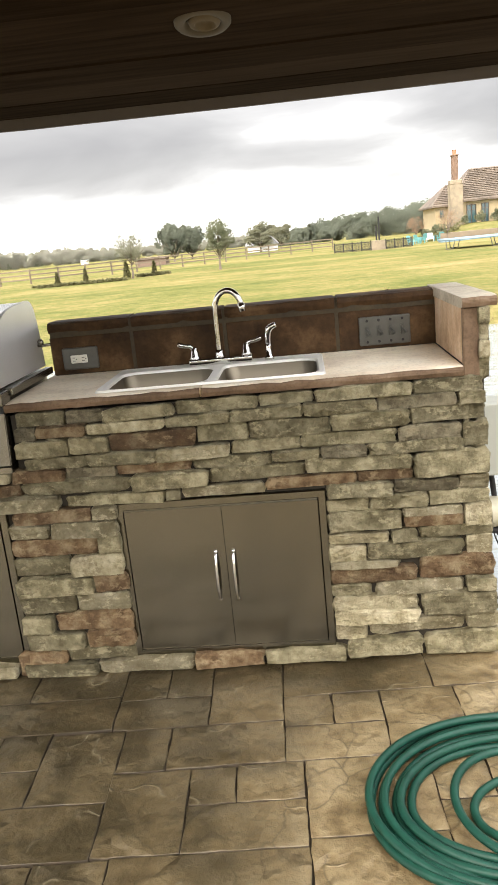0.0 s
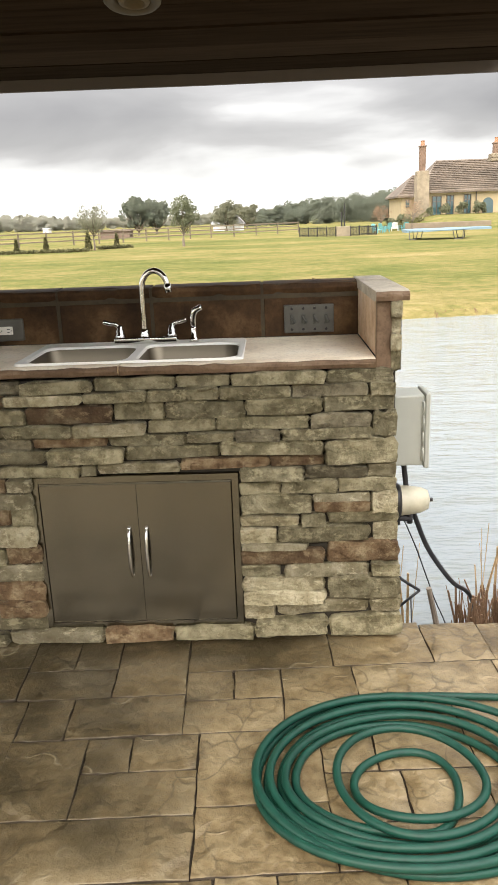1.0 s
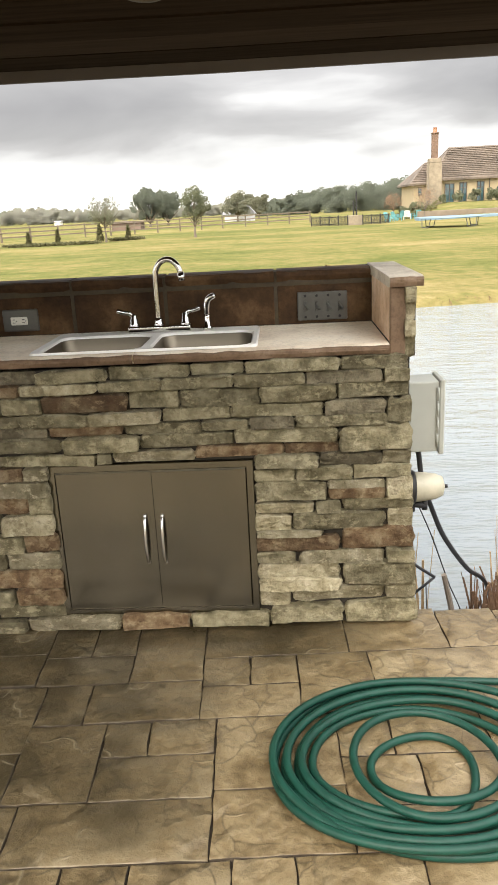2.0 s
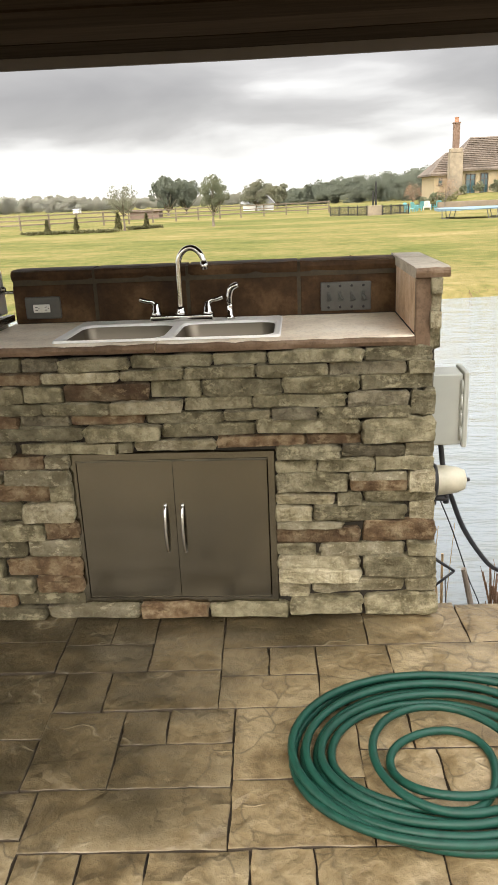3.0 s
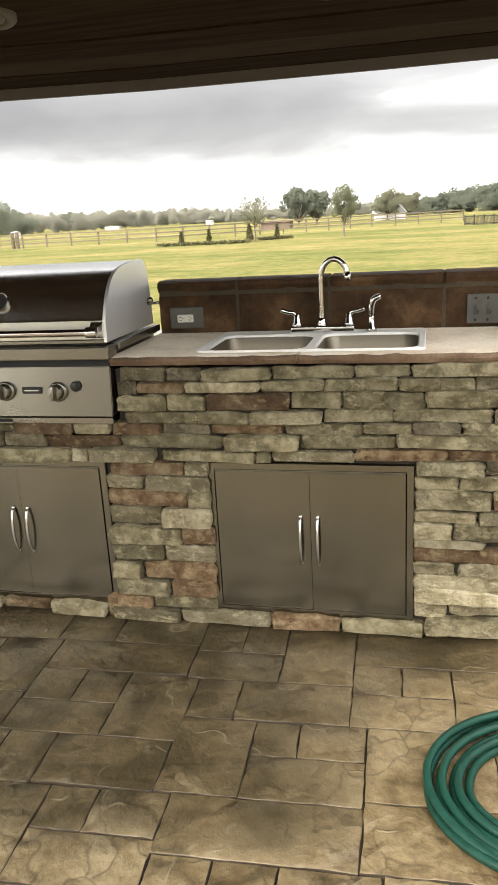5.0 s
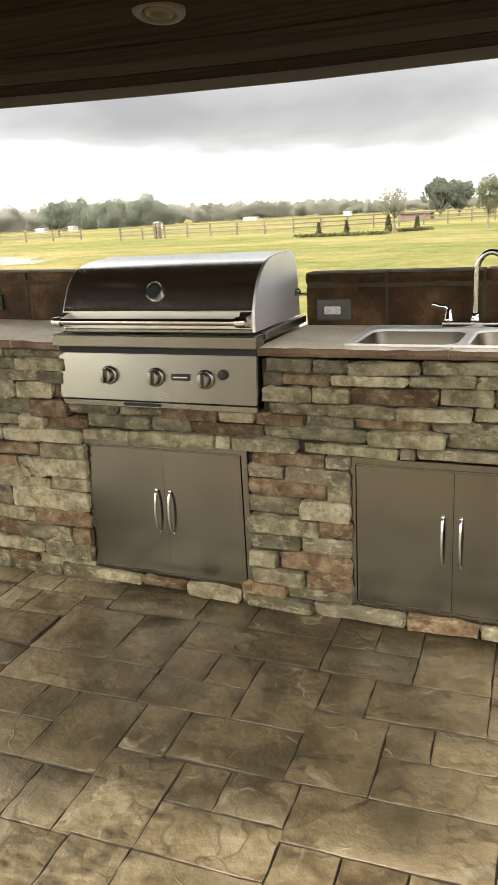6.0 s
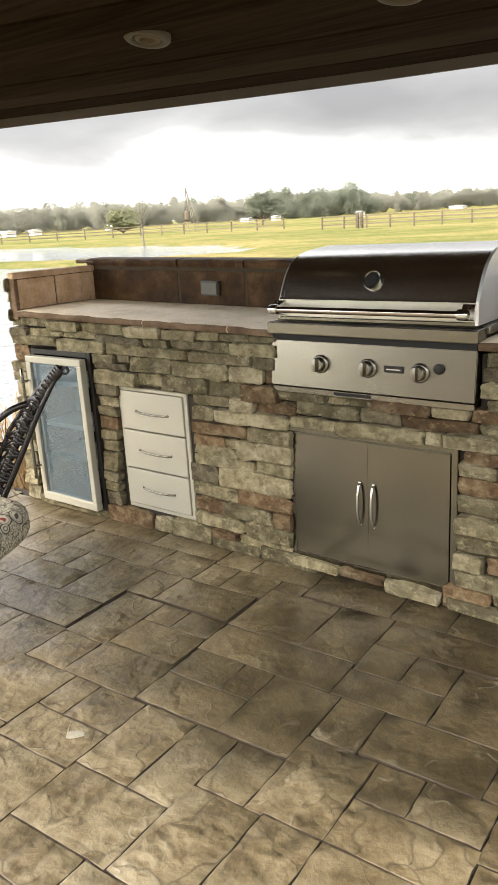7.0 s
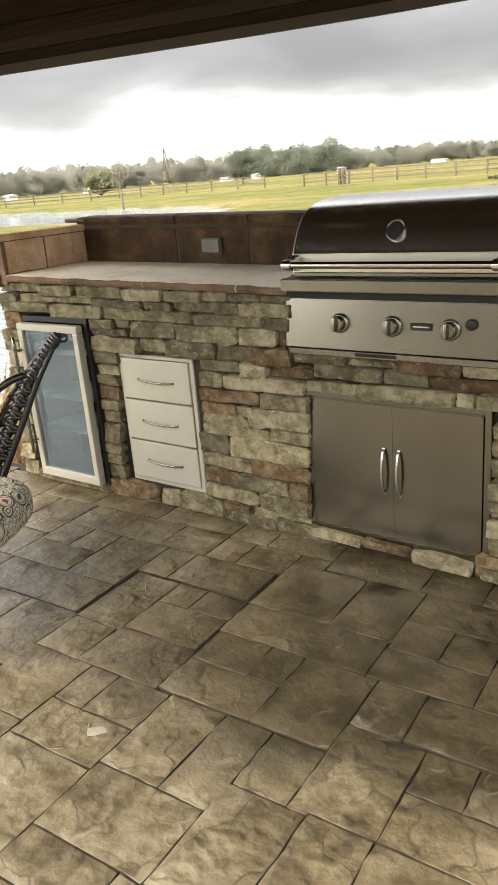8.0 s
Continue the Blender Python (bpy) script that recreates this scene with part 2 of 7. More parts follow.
    c = mix_of(n, l, math_of(n, l, "MULTIPLY", lip, 0.66), c, (0.050, 0.039, 0.022))
    # thin pale veins where the stamp left ridges
    vein = noise_of(n, l, p, 3.6, 3, 0.45)
    ridge = math_of(n, l, "SUBTRACT", 1.0, math_of(n, l, "MULTIPLY", math_of(n, l, "ABSOLUTE", math_of(n, l, "SUBTRACT", vein, 0.5)), 75.0), True)
    ridge = math_of(n, l, "MULTIPLY", ridge, math_of(n, l, "MULTIPLY", math_of(n, l, "SUBTRACT", noise_of(n, l, p, 6.5, 3), 0.53, True), 12.0, True))
    c = mix_of(n, l, math_of(n, l, "MULTIPLY", ridge, 0.30), c, (0.36, 0.31, 0.21))
    pits = math_of(n, l, "MULTIPLY", math_of(n, l, "SUBTRACT", 0.42, grain, True), 2.4, True)
    c = mix_of(n, l, math_of(n, l, "MULTIPLY", pits, 0.5), c, (0.042, 0.030, 0.016))
    # the tint runs from greyish by the refrigerator to warm tan by the pond
    side = math_of(n, l, "ADD", math_of(n, l, "MULTIPLY", math_of(n, l, "ADD", east.outputs["X"], wide_noise), 0.42), 0.26, True)
    c = mix_of(n, l, 1.0, c, mix_of(n, l, side, (0.92, 0.95, 1.0), (0.96, 0.905, 0.82)), "MULTIPLY")
    l.new(c, b.inputs["Base Color"])
    r = math_of(n, l, "ADD", math_of(n, l, "MULTIPLY", mott, 0.34), 0.24)
    l.new(math_of(n, l, "SUBTRACT", r, math_of(n, l, "MULTIPLY", dark_mask, 0.08)), b.inputs["Roughness"])
    # the clear sealer over the concrete
    b.inputs["Specular IOR Level"].default_value = 0.28
    b.inputs["Coat Weight"].default_value = 0.32
    b.inputs["Coat Roughness"].default_value = 0.20
    h = math_of(n, l, "ADD", math_of(n, l, "MULTIPLY", swell, 1.0), math_of(n, l, "MULTIPLY", step, 1.0))
    h = math_of(n, l, "ADD", h, math_of(n, l, "MULTIPLY", cloud, 0.72))
    h = math_of(n, l, "ADD", h, math_of(n, l, "MULTIPLY", mott, 0.32))
    h = math_of(n, l, "ADD", h, math_of(n, l, "MULTIPLY", ridge, 0.10))
    h = math_of(n, l, "ADD", h, math_of(n, l, "MULTIPLY", grain, 0.014))
    bump_of(n, l, b, h, 1.0, 0.024)
    return m


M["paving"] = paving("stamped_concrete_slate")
M["splash_white"] = plain("pale_dried_splash", (0.30, 0.28, 0.22), 0.8, 0, 0.2, 40)
M["joint"] = plain("paving_joint", (0.034, 0.024, 0.013), 0.9, 0, 0.4, 80, 0.003)


def steel(name, colour, rough, grain):
    m, n, l, b = nodes_of(name, rough, 1.0)
    p = place_of(n)
    brush = noise_of(n, l, p, 60.0, 3, 0.6, grain)
    smear = noise_of(n, l, p, 3.0, 4, 0.6)
    lo, hi = tuple(c * 0.975 for c in colour), tuple(min(1, c * 1.02) for c in colour)
    # upright dark reflection bands, painted into the steel colour
    reflection_bands = noise_of(n, l, p, 2.2, 1, 0.5, (3.0, 1.0, 0.35))
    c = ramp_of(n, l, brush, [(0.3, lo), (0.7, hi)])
    c = mix_of(n, l, math_of(n, l, "MULTIPLY", math_of(n, l, "SUBTRACT", reflection_bands, 0.45, True), 1.0, True), c, tuple(0.74 * k for k in colour))
    l.new(c, b.inputs["Base Color"])
    r = math_of(n, l, "ADD", math_of(n, l, "MULTIPLY", brush, 0.02), math_of(n, l, "MULTIPLY", smear, 0.08))
    l.new(math_of(n, l, "ADD", r, rough - 0.05), b.inputs["Roughness"])
    return m


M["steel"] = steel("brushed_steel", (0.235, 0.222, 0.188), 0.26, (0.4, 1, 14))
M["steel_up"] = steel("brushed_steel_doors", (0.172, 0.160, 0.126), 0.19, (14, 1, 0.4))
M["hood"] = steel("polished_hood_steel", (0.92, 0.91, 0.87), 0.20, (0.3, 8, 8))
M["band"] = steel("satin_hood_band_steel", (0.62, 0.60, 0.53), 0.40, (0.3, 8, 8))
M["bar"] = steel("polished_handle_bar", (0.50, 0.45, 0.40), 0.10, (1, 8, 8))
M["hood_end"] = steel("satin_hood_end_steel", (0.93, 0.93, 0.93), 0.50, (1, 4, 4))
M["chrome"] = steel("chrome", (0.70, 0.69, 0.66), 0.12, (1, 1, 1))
# one sink steel in two colours: bowl darkened for shade, rim brightened for sky
M["bowl"] = steel("shaded_sink_bowl_steel", (0.18, 0.155, 0.115), 0.36, (0.4, 14, 1))
M["rim"] = plain("sky_lit_sink_rim_steel", (0.88, 0.86, 0.79), 0.38, 0.0, 0.03, 14)
M["cream_steel"] = plain("satin_cream_steel", (0.43, 0.415, 0.34), 0.34, 0.15, 0.05, 6)
M["liner"] = plain("blue_grey_plastic_liner", (0.27, 0.33, 0.36), 0.5, 0, 0.08, 10)
M["black"] = plain("black_metal", (0.018, 0.017, 0.016), 0.35, 0.3, 0.3, 40)
M["dark_gap"] = plain("dark_recess", (0.012, 0.012, 0.012), 0.8, 0, 0.3, 40)
M["iron"] = plain("black_cast_iron", (0.014, 0.012, 0.011), 0.20, 0.0, 0.5, 90, 0.002)


def slate(name, dark, mid, light, rough=0.7, scale=5.0):
    m, n, l, b = nodes_of(name, rough)
    b.inputs["Specular IOR Level"].default_value = 0.22
    p = place_of(n)
    patch, grain = noise_of(n, l, p, scale, 6, 0.62), noise_of(n, l, p, 80.0, 4, 0.65)
    c = ramp_of(n, l, patch, [(0.32, dark), (0.52, mid), (0.74, light)])
    c = mix_of(n, l, math_of(n, l, "MULTIPLY", math_of(n, l, "SUBTRACT", 0.5, grain, True), 1.4), c, tuple(v * 0.4 for v in dark))
    l.new(c, b.inputs["Base Color"])
    l.new(math_of(n, l, "ADD", math_of(n, l, "MULTIPLY", patch, 0.3), rough - 0.15), b.inputs["Roughness"])
    bump_of(n, l, b, math_of(n, l, "ADD", patch, math_of(n, l, "MULTIPLY", grain, 0.2)), 0.6, 0.008)
    return m


M["splash"] = slate("brown_slate_backsplash", (0.024, 0.011, 0.004), (0.070, 0.036, 0.014), (0.165, 0.098, 0.046), 0.7, 7.0)
M["cap"] = slate("weathered_cap_stone", (0.30, 0.255, 0.19), (0.52, 0.46, 0.36), (0.68, 0.62, 0.51))
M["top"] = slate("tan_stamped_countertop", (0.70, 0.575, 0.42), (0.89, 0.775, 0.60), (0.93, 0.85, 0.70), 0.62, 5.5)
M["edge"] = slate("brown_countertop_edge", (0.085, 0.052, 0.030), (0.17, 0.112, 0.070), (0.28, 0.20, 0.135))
M["wingface"] = slate("tan_end_wall_panel", (0.40, 0.255, 0.150), (0.60, 0.42, 0.27), (0.72, 0.56, 0.41), 0.7, 8.0)
M["grout"] = plain("backsplash_grout", (0.056, 0.043, 0.024), 0.9, 0, 0.35, 60, 0.002)
M["plate"] = plain("grey_weatherproof_plate", (0.115, 0.113, 0.10), 0.45, 0.6, 0.15, 50)
M["socket"] = plain("ivory_socket", (0.72, 0.70, 0.62), 0.4, 0, 0.05, 20)
M["box_grey"] = plain("grey_plastic_enclosure", (0.33, 0.34, 0.295), 0.5, 0, 0.08, 12)
M["white_plastic"] = plain("yellowed_white_plastic", (0.47, 0.44, 0.33), 0.45, 0, 0.30, 16)
M["conduit"] = plain("black_rubber_conduit", (0.02, 0.02, 0.022), 0.5, 0, 0.3, 60)
M["hose"] = plain("green_vinyl_hose", (0.0040, 0.043, 0.0285), 0.50, 0, 0.35, 30, 0.001)
M["hose"].node_tree.nodes["Principled BSDF"].inputs["Specular IOR Level"].default_value = 0.32
M["reed"] = plain("dry_reed", (0.36, 0.25, 0.13), 0.8, 0, 0.5, 30)
M["reed_stub"] = plain("weathered_reed_stubs", (0.15, 0.088, 0.05), 0.85, 0, 0.6, 40)


def glass_dark(name):
    m, n, l, b = nodes_of(name, 0.06)
    b.inputs["Base Color"].default_value = (0.33, 0.44, 0.50, 1)
    b.inputs["Transmission Weight"].default_value = 0.80
    b.inputs["IOR"].default_value = 1.5
    b.inputs["Specular IOR Level"].default_value = 0.9
    p = place_of(n)
    l.new(math_of(n, l, "ADD", math_of(n, l, "MULTIPLY", noise_of(n, l, p, 5.0, 4), 0.03), 0.0), b.inputs["Roughness"])
    return m


M["fridge_glass"] = glass_dark("tinted_refrigerator_glass")


def cushion_fabric(name):
    """Cream cloth printed with dark ringed medallions, some with a red flower."""
    m, n, l, b = nodes_of(name, 0.9)
    co = n.new("ShaderNodeTexCoord").outputs["Object"]
    vor = cells_of(n, l, bent(n, l, co, 9.0, 0.02), 13.0, "F1")
    vor.inputs["Randomness"].default_value = 0.55
    d = vor.outputs["Distance"]
    lace = math_of(n, l, "ADD", math_of(n, l, "MULTIPLY", math_of(n, l, "SINE", math_of(n, l, "MULTIPLY", noise_of(n, l, co, 34.0, 2), 46.0)), 0.5), 0.5)
    c = ramp_of(n, l, lace, [(0.25, (0.13, 0.12, 0.09)), (0.45, (0.42, 0.39, 0.30)), (0.8, (0.60, 0.56, 0.45))])

    def ring(at, wide):
        off = math_of(n, l, "ABSOLUTE", math_of(n, l, "SUBTRACT", d, at))
        return math_of(n, l, "SUBTRACT", 1.0, math_of(n, l, "MULTIPLY", off, 1.0 / wide), True)

    c = mix_of(n, l, math_of(n, l, "LESS_THAN", d, 0.42), c, (0.58, 0.54, 0.43))
    c = mix_of(n, l, math_of(n, l, "MULTIPLY", ring(0.41, 0.045), 2.0, True), c, (0.045, 0.042, 0.032))
    c = mix_of(n, l, math_of(n, l, "MULTIPLY", ring(0.31, 0.025), 1.6, True), c, (0.10, 0.09, 0.065))
    heart = n.new("ShaderNodeSeparateColor")
    l.new(vor.outputs["Color"], heart.inputs[0])
    core = mix_of(n, l, math_of(n, l, "GREATER_THAN", heart.outputs[0], 0.55), (0.07, 0.075, 0.055), (0.27, 0.05, 0.035))
    petal = math_of(n, l, "ADD", d, math_of(n, l, "MULTIPLY", math_of(n, l, "SUBTRACT", noise_of(n, l, co, 70.0, 1), 0.5), 0.35))
    c = mix_of(n, l, math_of(n, l, "LESS_THAN", petal, 0.17), c, core)
    l.new(c, b.inputs["Base Color"])
    bump_of(n, l, b, noise_of(n, l, co, 160.0, 2), 0.4, 0.002)
    return m


M["fabric"] = cushion_fabric("patterned_outdoor_fabric")


def grass(name):
    m, n, l, b = nodes_of(name, 1.0)
    b.inputs["Specular IOR Level"].default_value = 0.08
    p = place_of(n)
    wide = noise_of(n, l, p, 0.07, 6, 0.62, (0.6, 1.15, 1))
    mid = noise_of(n, l, p, 0.5, 6, 0.68, (0.7, 1.1, 1))
    fine = noise_of(n, l, p, 6.0, 5, 0.7)
    tuft = noise_of(n, l, p, 2.6, 6, 0.72, (0.8, 1.0, 1))
    both = math_of(n, l, "ADD", math_of(n, l, "MULTIPLY", wide, 0.42), math_of(n, l, "MULTIPLY", mid, 0.28))
    both = math_of(n, l, "ADD", both, math_of(n, l, "MULTIPLY", tuft, 0.30))
    c = ramp_of(n, l, both, [(0.40, (0.074, 0.096, 0.024)), (0.47, (0.130, 0.133, 0.040)), (0.54, (0.212, 0.175, 0.068)), (0.63, (0.31, 0.245, 0.115))])
    c = mix_of(n, l, math_of(n, l, "MULTIPLY", math_of(n, l, "SUBTRACT", 0.55, fine, True), 1.5), c, (0.055, 0.065, 0.012))
    l.new(c, b.inputs["Base Color"])
    bump_of(n, l, b, math_of(n, l, "ADD", fine, mid), 0.9, 0.12)
    return m


M["grass"] = grass("dormant_lawn")


def pond(name):
    m, n, l, b = nodes_of(name, 0.04)
    b.inputs["Base Color"].default_value = (0.20, 0.225, 0.23, 1)
    b.inputs["IOR"].default_value = 1.33
    b.inputs["Specular IOR Level"].default_value = 0.55
    p = place_of(n)
    w = noise_of(n, l, p, 1.8, 4, 0.55, (0.55, 1.3, 1))
    f = noise_of(n, l, p, 9.0, 3, 0.55, (0.4, 1.6, 1))
    bump_of(n, l, b, math_of(n, l, "ADD", w, math_of(n, l, "MULTIPLY", f, 0.34)), 1.0, 0.09)
    return m


M["water"] = pond("pond_water")


def leaves(name, dark, light, even=0.0):
    """Foliage; even: how far the small leaves share one light, as a far crown's do."""
    m, n, l, b = nodes_of(name, 0.75)
    isl = n.new("ShaderNodeNewGeometry").outputs["Random Per Island"]
    p = place_of(n)
    f = math_of(n, l, "ADD", math_of(n, l, "MULTIPLY", isl, 0.6), math_of(n, l, "MULTIPLY", noise_of(n, l, p, 0.25, 3), 0.4))
    l.new(ramp_of(n, l, f, [(0.15, dark), (0.8, light)]), b.inputs["Base Color"])
    b.inputs["Specular IOR Level"].default_value = 0.1
    thin = n.new("ShaderNodeBsdfTranslucent")
    l.new(b.inputs["Base Color"].links[0].from_socket, thin.inputs["Color"])
    both = n.new("ShaderNodeMixShader")
    both.inputs[0].default_value = 0.75
    l.new(b.outputs[0], both.inputs[1])
    l.new(thin.outputs[0], both.inputs[2])
    l.new(both.outputs[0], n["Material Output"].inputs["Surface"])
    if even:
        x = n.new("ShaderNodeVectorMath")
        x.operation = "MULTIPLY_ADD"
        l.new(n.new("ShaderNodeNewGeometry").outputs["Normal"], x.inputs[0])
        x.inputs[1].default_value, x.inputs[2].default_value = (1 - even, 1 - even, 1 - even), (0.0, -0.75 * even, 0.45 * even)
        unit = n.new("ShaderNodeVectorMath")
        unit.operation = "NORMALIZE"
        l.new(x.outputs[0], unit.inputs[0])
        l.new(unit.outputs[0], b.inputs["Normal"])
        l.new(unit.outputs[0], thin.inputs["Normal"])
        both.inputs[0].default_value = 0.5
    return m


M["oak"] = leaves("oak_leaves", (0.135, 0.150, 0.092), (0.25, 0.265, 0.17), 0.55)
M["winter"] = leaves("sparse_winter_foliage", (0.185, 0.190, 0.130), (0.30, 0.30, 0.21), 0.6)
# pale from hazy distance: the far air is put into these three colours
M["pine"] = leaves("hazed_pine_foliage", (0.255, 0.280, 0.212), (0.320, 0.345, 0.262), 0.85)
M["evergreen"] = leaves("hazed_dark_evergreen_foliage", (0.188, 0.212, 0.162), (0.240, 0.265, 0.202), 0.85)
M["wood_far"] = leaves("hazed_bare_winter_woods", (0.42, 0.42, 0.345), (0.485, 0.48, 0.40), 0.9)
M["willow"] = leaves("yellow_green_willow_leaves", (0.27, 0.285, 0.165), (0.34, 0.35, 0.21), 0.7)
M["hedge"] = leaves("clipped_hedge_leaves", (0.13, 0.125, 0.062), (0.22, 0.21, 0.11))
M["autumn"] = leaves("russet_foliage", (0.30, 0.20, 0.135), (0.44, 0.32, 0.225))
M["bark"] = plain("tree_bark", (0.16, 0.13, 0.10), 0.9, 0, 0.3, 6, 0.01)
M["fence_wood"] = plain("weathered_fence_wood", (0.15, 0.12, 0.085), 0.9, 0, 0.3, 5)
M["roof_tile"] = plain("brown_roof_shingles", (0.125, 0.098, 0.074), 0.85, 0, 0.6, 3.5, 0.06)
M["stucco"] = plain("cream_stucco", (0.36, 0.29, 0.178), 0.9, 0, 0.10, 1.5)
M["far_stone"] = plain("tan_chimney_stone", (0.205, 0.168, 0.118), 0.9, 0, 0.5, 2.5, 0.05)
M["far_brick"] = plain("brown_chimney_brick", (0.155, 0.100, 0.070), 0.9, 0, 0.4, 3.0, 0.03)
M["clay"] = plain("clay_chimney_pot", (0.33, 0.16, 0.09), 0.85, 0, 0.2, 4)
M["window_glass"] = plain("dark_teal_window_glass", (0.035, 0.075, 0.08), 0.12, 0, 0.2, 1)
M["window_trim"] = plain("dark_bronze_window_trim", (0.07, 0.06, 0.045), 0.6, 0, 0.2, 3)
M["shed"] = plain("rust_red_shed_metal", (0.17, 0.115, 0.088), 0.7, 0, 0.25, 1)
M["white_paint"] = plain("white_siding", (0.74, 0.74, 0.72), 0.7, 0, 0.06, 1)
M["far_roof"] = plain("grey_far_roof", (0.26, 0.26, 0.26), 0.8, 0, 0.2, 1)
M["turquoise"] = plain("turquoise_painted_wood", (0.11, 0.31, 0.32), 0.6, 0, 0.15, 4)
M["pool_blue"] = plain("blue_pool_cover", (0.15, 0.23, 0.28), 0.5, 0, 0.2, 1.2)
M["coping"] = plain("tan_pool_coping", (0.185, 0.145, 0.100), 0.8, 0, 0.25, 2)
M["trim_paint"] = plain("taupe_fascia_paint", (0.118, 0.094, 0.076), 0.9, 0, 0.1, 10)


def soffit_wood(name):
    m, n, l, b = nodes_of(name, 0.6)
    p = place_of(n)
    isl = n.new("ShaderNodeNewGeometry").outputs["Random Per Island"]
    g = noise_of(n, l, p, 9.0, 5, 0.6, (0.25, 3.0, 1.0))
    f = math_of(n, l, "ADD", math_of(n, l, "MULTIPLY", isl, 0.35), math_of(n, l, "MULTIPLY", g, 0.65))
    l.new(ramp_of(n, l, f, [(0.25, (0.016, 0.0098, 0.0052)), (0.75, (0.046, 0.030, 0.018))]), b.inputs["Base Color"])
    b.inputs["Specular IOR Level"].default_value = 0.0
    bump_of(n, l, b, g, 0.3, 0.003)
    return m


M["soffit"] = soffit_wood("dark_stained_soffit_boards")
M["back_wall"] = plain("cream_added_back_wall", (0.62, 0.56, 0.46), 0.9, 0, 0.15, 3)
M["can_trim"] = plain("bronze_can_light_trim", (0.092, 0.072, 0.044), 0.95, 0.0, 0.1, 20)
M["can_lens"] = plain("frosted_unlit_lens", (0.115, 0.085, 0.046), 0.95, 0, 0.1, 20)
M["badge"] = plain("black_badge", (0.015, 0.015, 0.015), 0.4, 0, 0.2, 50)
M["badge_bar"] = plain("silver_badge_bar", (0.6, 0.58, 0.55), 0.35, 0.8, 0.1, 50)


# ---- building helpers ----
def thing(name, label, category, x=0.0, y=0.0, z=0.0, rz=0.0, group="", kind=""):
    ob = new(name)
    ob.empty_display_size = 0.1
    ob.matrix_world = pose(x, y, z, 0, 0, rz)
    return tagged(ob, label, category, group, kind)


def mesh_of(name, bm, smooth=False):
    me = bpy.data.meshes.new(name)
    bmesh.ops.recalc_face_normals(bm, faces=bm.faces)
    bm.to_mesh(me)
    bm.free()
    if smooth:
        for f in me.polygons:
            f.use_smooth = True
    return me


def part(name, bm, material, parent=None, label="", smooth=False):
    me = mesh_of(name, bm, smooth)
    me.materials.append(material)
    ob = new(name, me)
    if parent is not None:
        ob.parent = parent
    if label:
        ob["label"] = label
    return ob


def box(bm, x0, x1, y0, y1, z0, z1, bevel=0.0, seg=2, m=None):
    r = bmesh.ops.create_cube(bm, size=1.0)
    vs = r["verts"]
    for v in vs:
        v.co = Vector(((x0 + x1) / 2 + v.co.x * (x1 - x0), (y0 + y1) / 2 + v.co.y * (y1 - y0), (z0 + z1) / 2 + v.co.z * (z1 - z0)))
    if bevel:
        es = {e for v in vs for e in v.link_edges}
        r2 = bmesh.ops.bevel(bm, geom=list(es), offset=bevel, segments=seg, affect="EDGES", profile=0.5)
        vs = list({v for f in r2["faces"] for v in f.verts} | {v for v in vs if v.is_valid})
    if m is not None:
        bmesh.ops.transform(bm, matrix=m, verts=vs)
    return bm


def boxed(x0, x1, y0, y1, z0, z1, bevel=0.0, seg=2):
    return box(bmesh.new(), x0, x1, y0, y1, z0, z1, bevel, seg)


def rod(bm, a, b, r0, r1=None, seg=12):
    a, b = Vector(a), Vector(b)
    d = b - a
    mt = Matrix.Translation((a + b) / 2) @ d.to_track_quat("Z", "Y").to_matrix().to_4x4()
    bmesh.ops.create_cone(bm, cap_ends=True, segments=seg, radius1=r0, radius2=r0 if r1 is None else r1, depth=d.length, matrix=mt)
    return bm


def ball(bm, c, r, seg=12, flat=(1, 1, 1)):
    bmesh.ops.create_uvsphere(bm, u_segments=seg, v_segments=max(6, seg // 2), radius=r, matrix=Matrix.Translation(c) @ Matrix.Diagonal((*flat, 1)))
    return bm


def tube(bm, path, radius, seg=8, closed=False):
    """A round bar along a path of points; radius may be a number or a function of 0..1."""
    n = len(path)
    rings = []
    side = None
    for i, p in enumerate(path):
        q0, q1 = path[max(0, i - 1)], path[min(n - 1, i + 1)]
        d = (Vector(q1) - Vector(q0)).normalized()
        if side is None:
            side = d.cross(Vector((0, 0, 1)))
            if side.length < 0.05:
                side = d.cross(Vector((0, 1, 0)))
        side = (side - d * side.dot(d)).normalized()
        top = side.cross(d).normalized()
        r = radius(i / (n - 1)) if callable(radius) else radius
        rings.append([bm.verts.new(Vector(p) + side * (r * math.cos(2 * math.pi * k / seg)) + top * (r * math.sin(2 * math.pi * k / seg))) for k in range(seg)])
    for a, b in zip(rings, rings[1:]):
        for k in range(seg):
            bm.faces.new((a[k], a[(k + 1) % seg], b[(k + 1) % seg], b[k]))
    bm.faces.new(rings[0][::-1])
    bm.faces.new(rings[-1])
    return bm


def smoothed(points, steps=10):
    """A smooth path through a few points."""
    ps = [Vector(p) for p in points]
    ps = [ps[0] * 2 - ps[1]] + ps + [ps[-1] * 2 - ps[-2]]
    out = []
    for i in range(1, len(ps) - 2):
        for k in range(steps):
            t = k / steps
            a, b, c, d = ps[i - 1], ps[i], ps[i + 1], ps[i + 2]
            out.append(0.5 * ((2 * b) + (c - a) * t + (2 * a - 5 * b + 4 * c - d) * t * t + (3 * b - a - 3 * c + d) * t ** 3))
    return out + [ps[-2]]


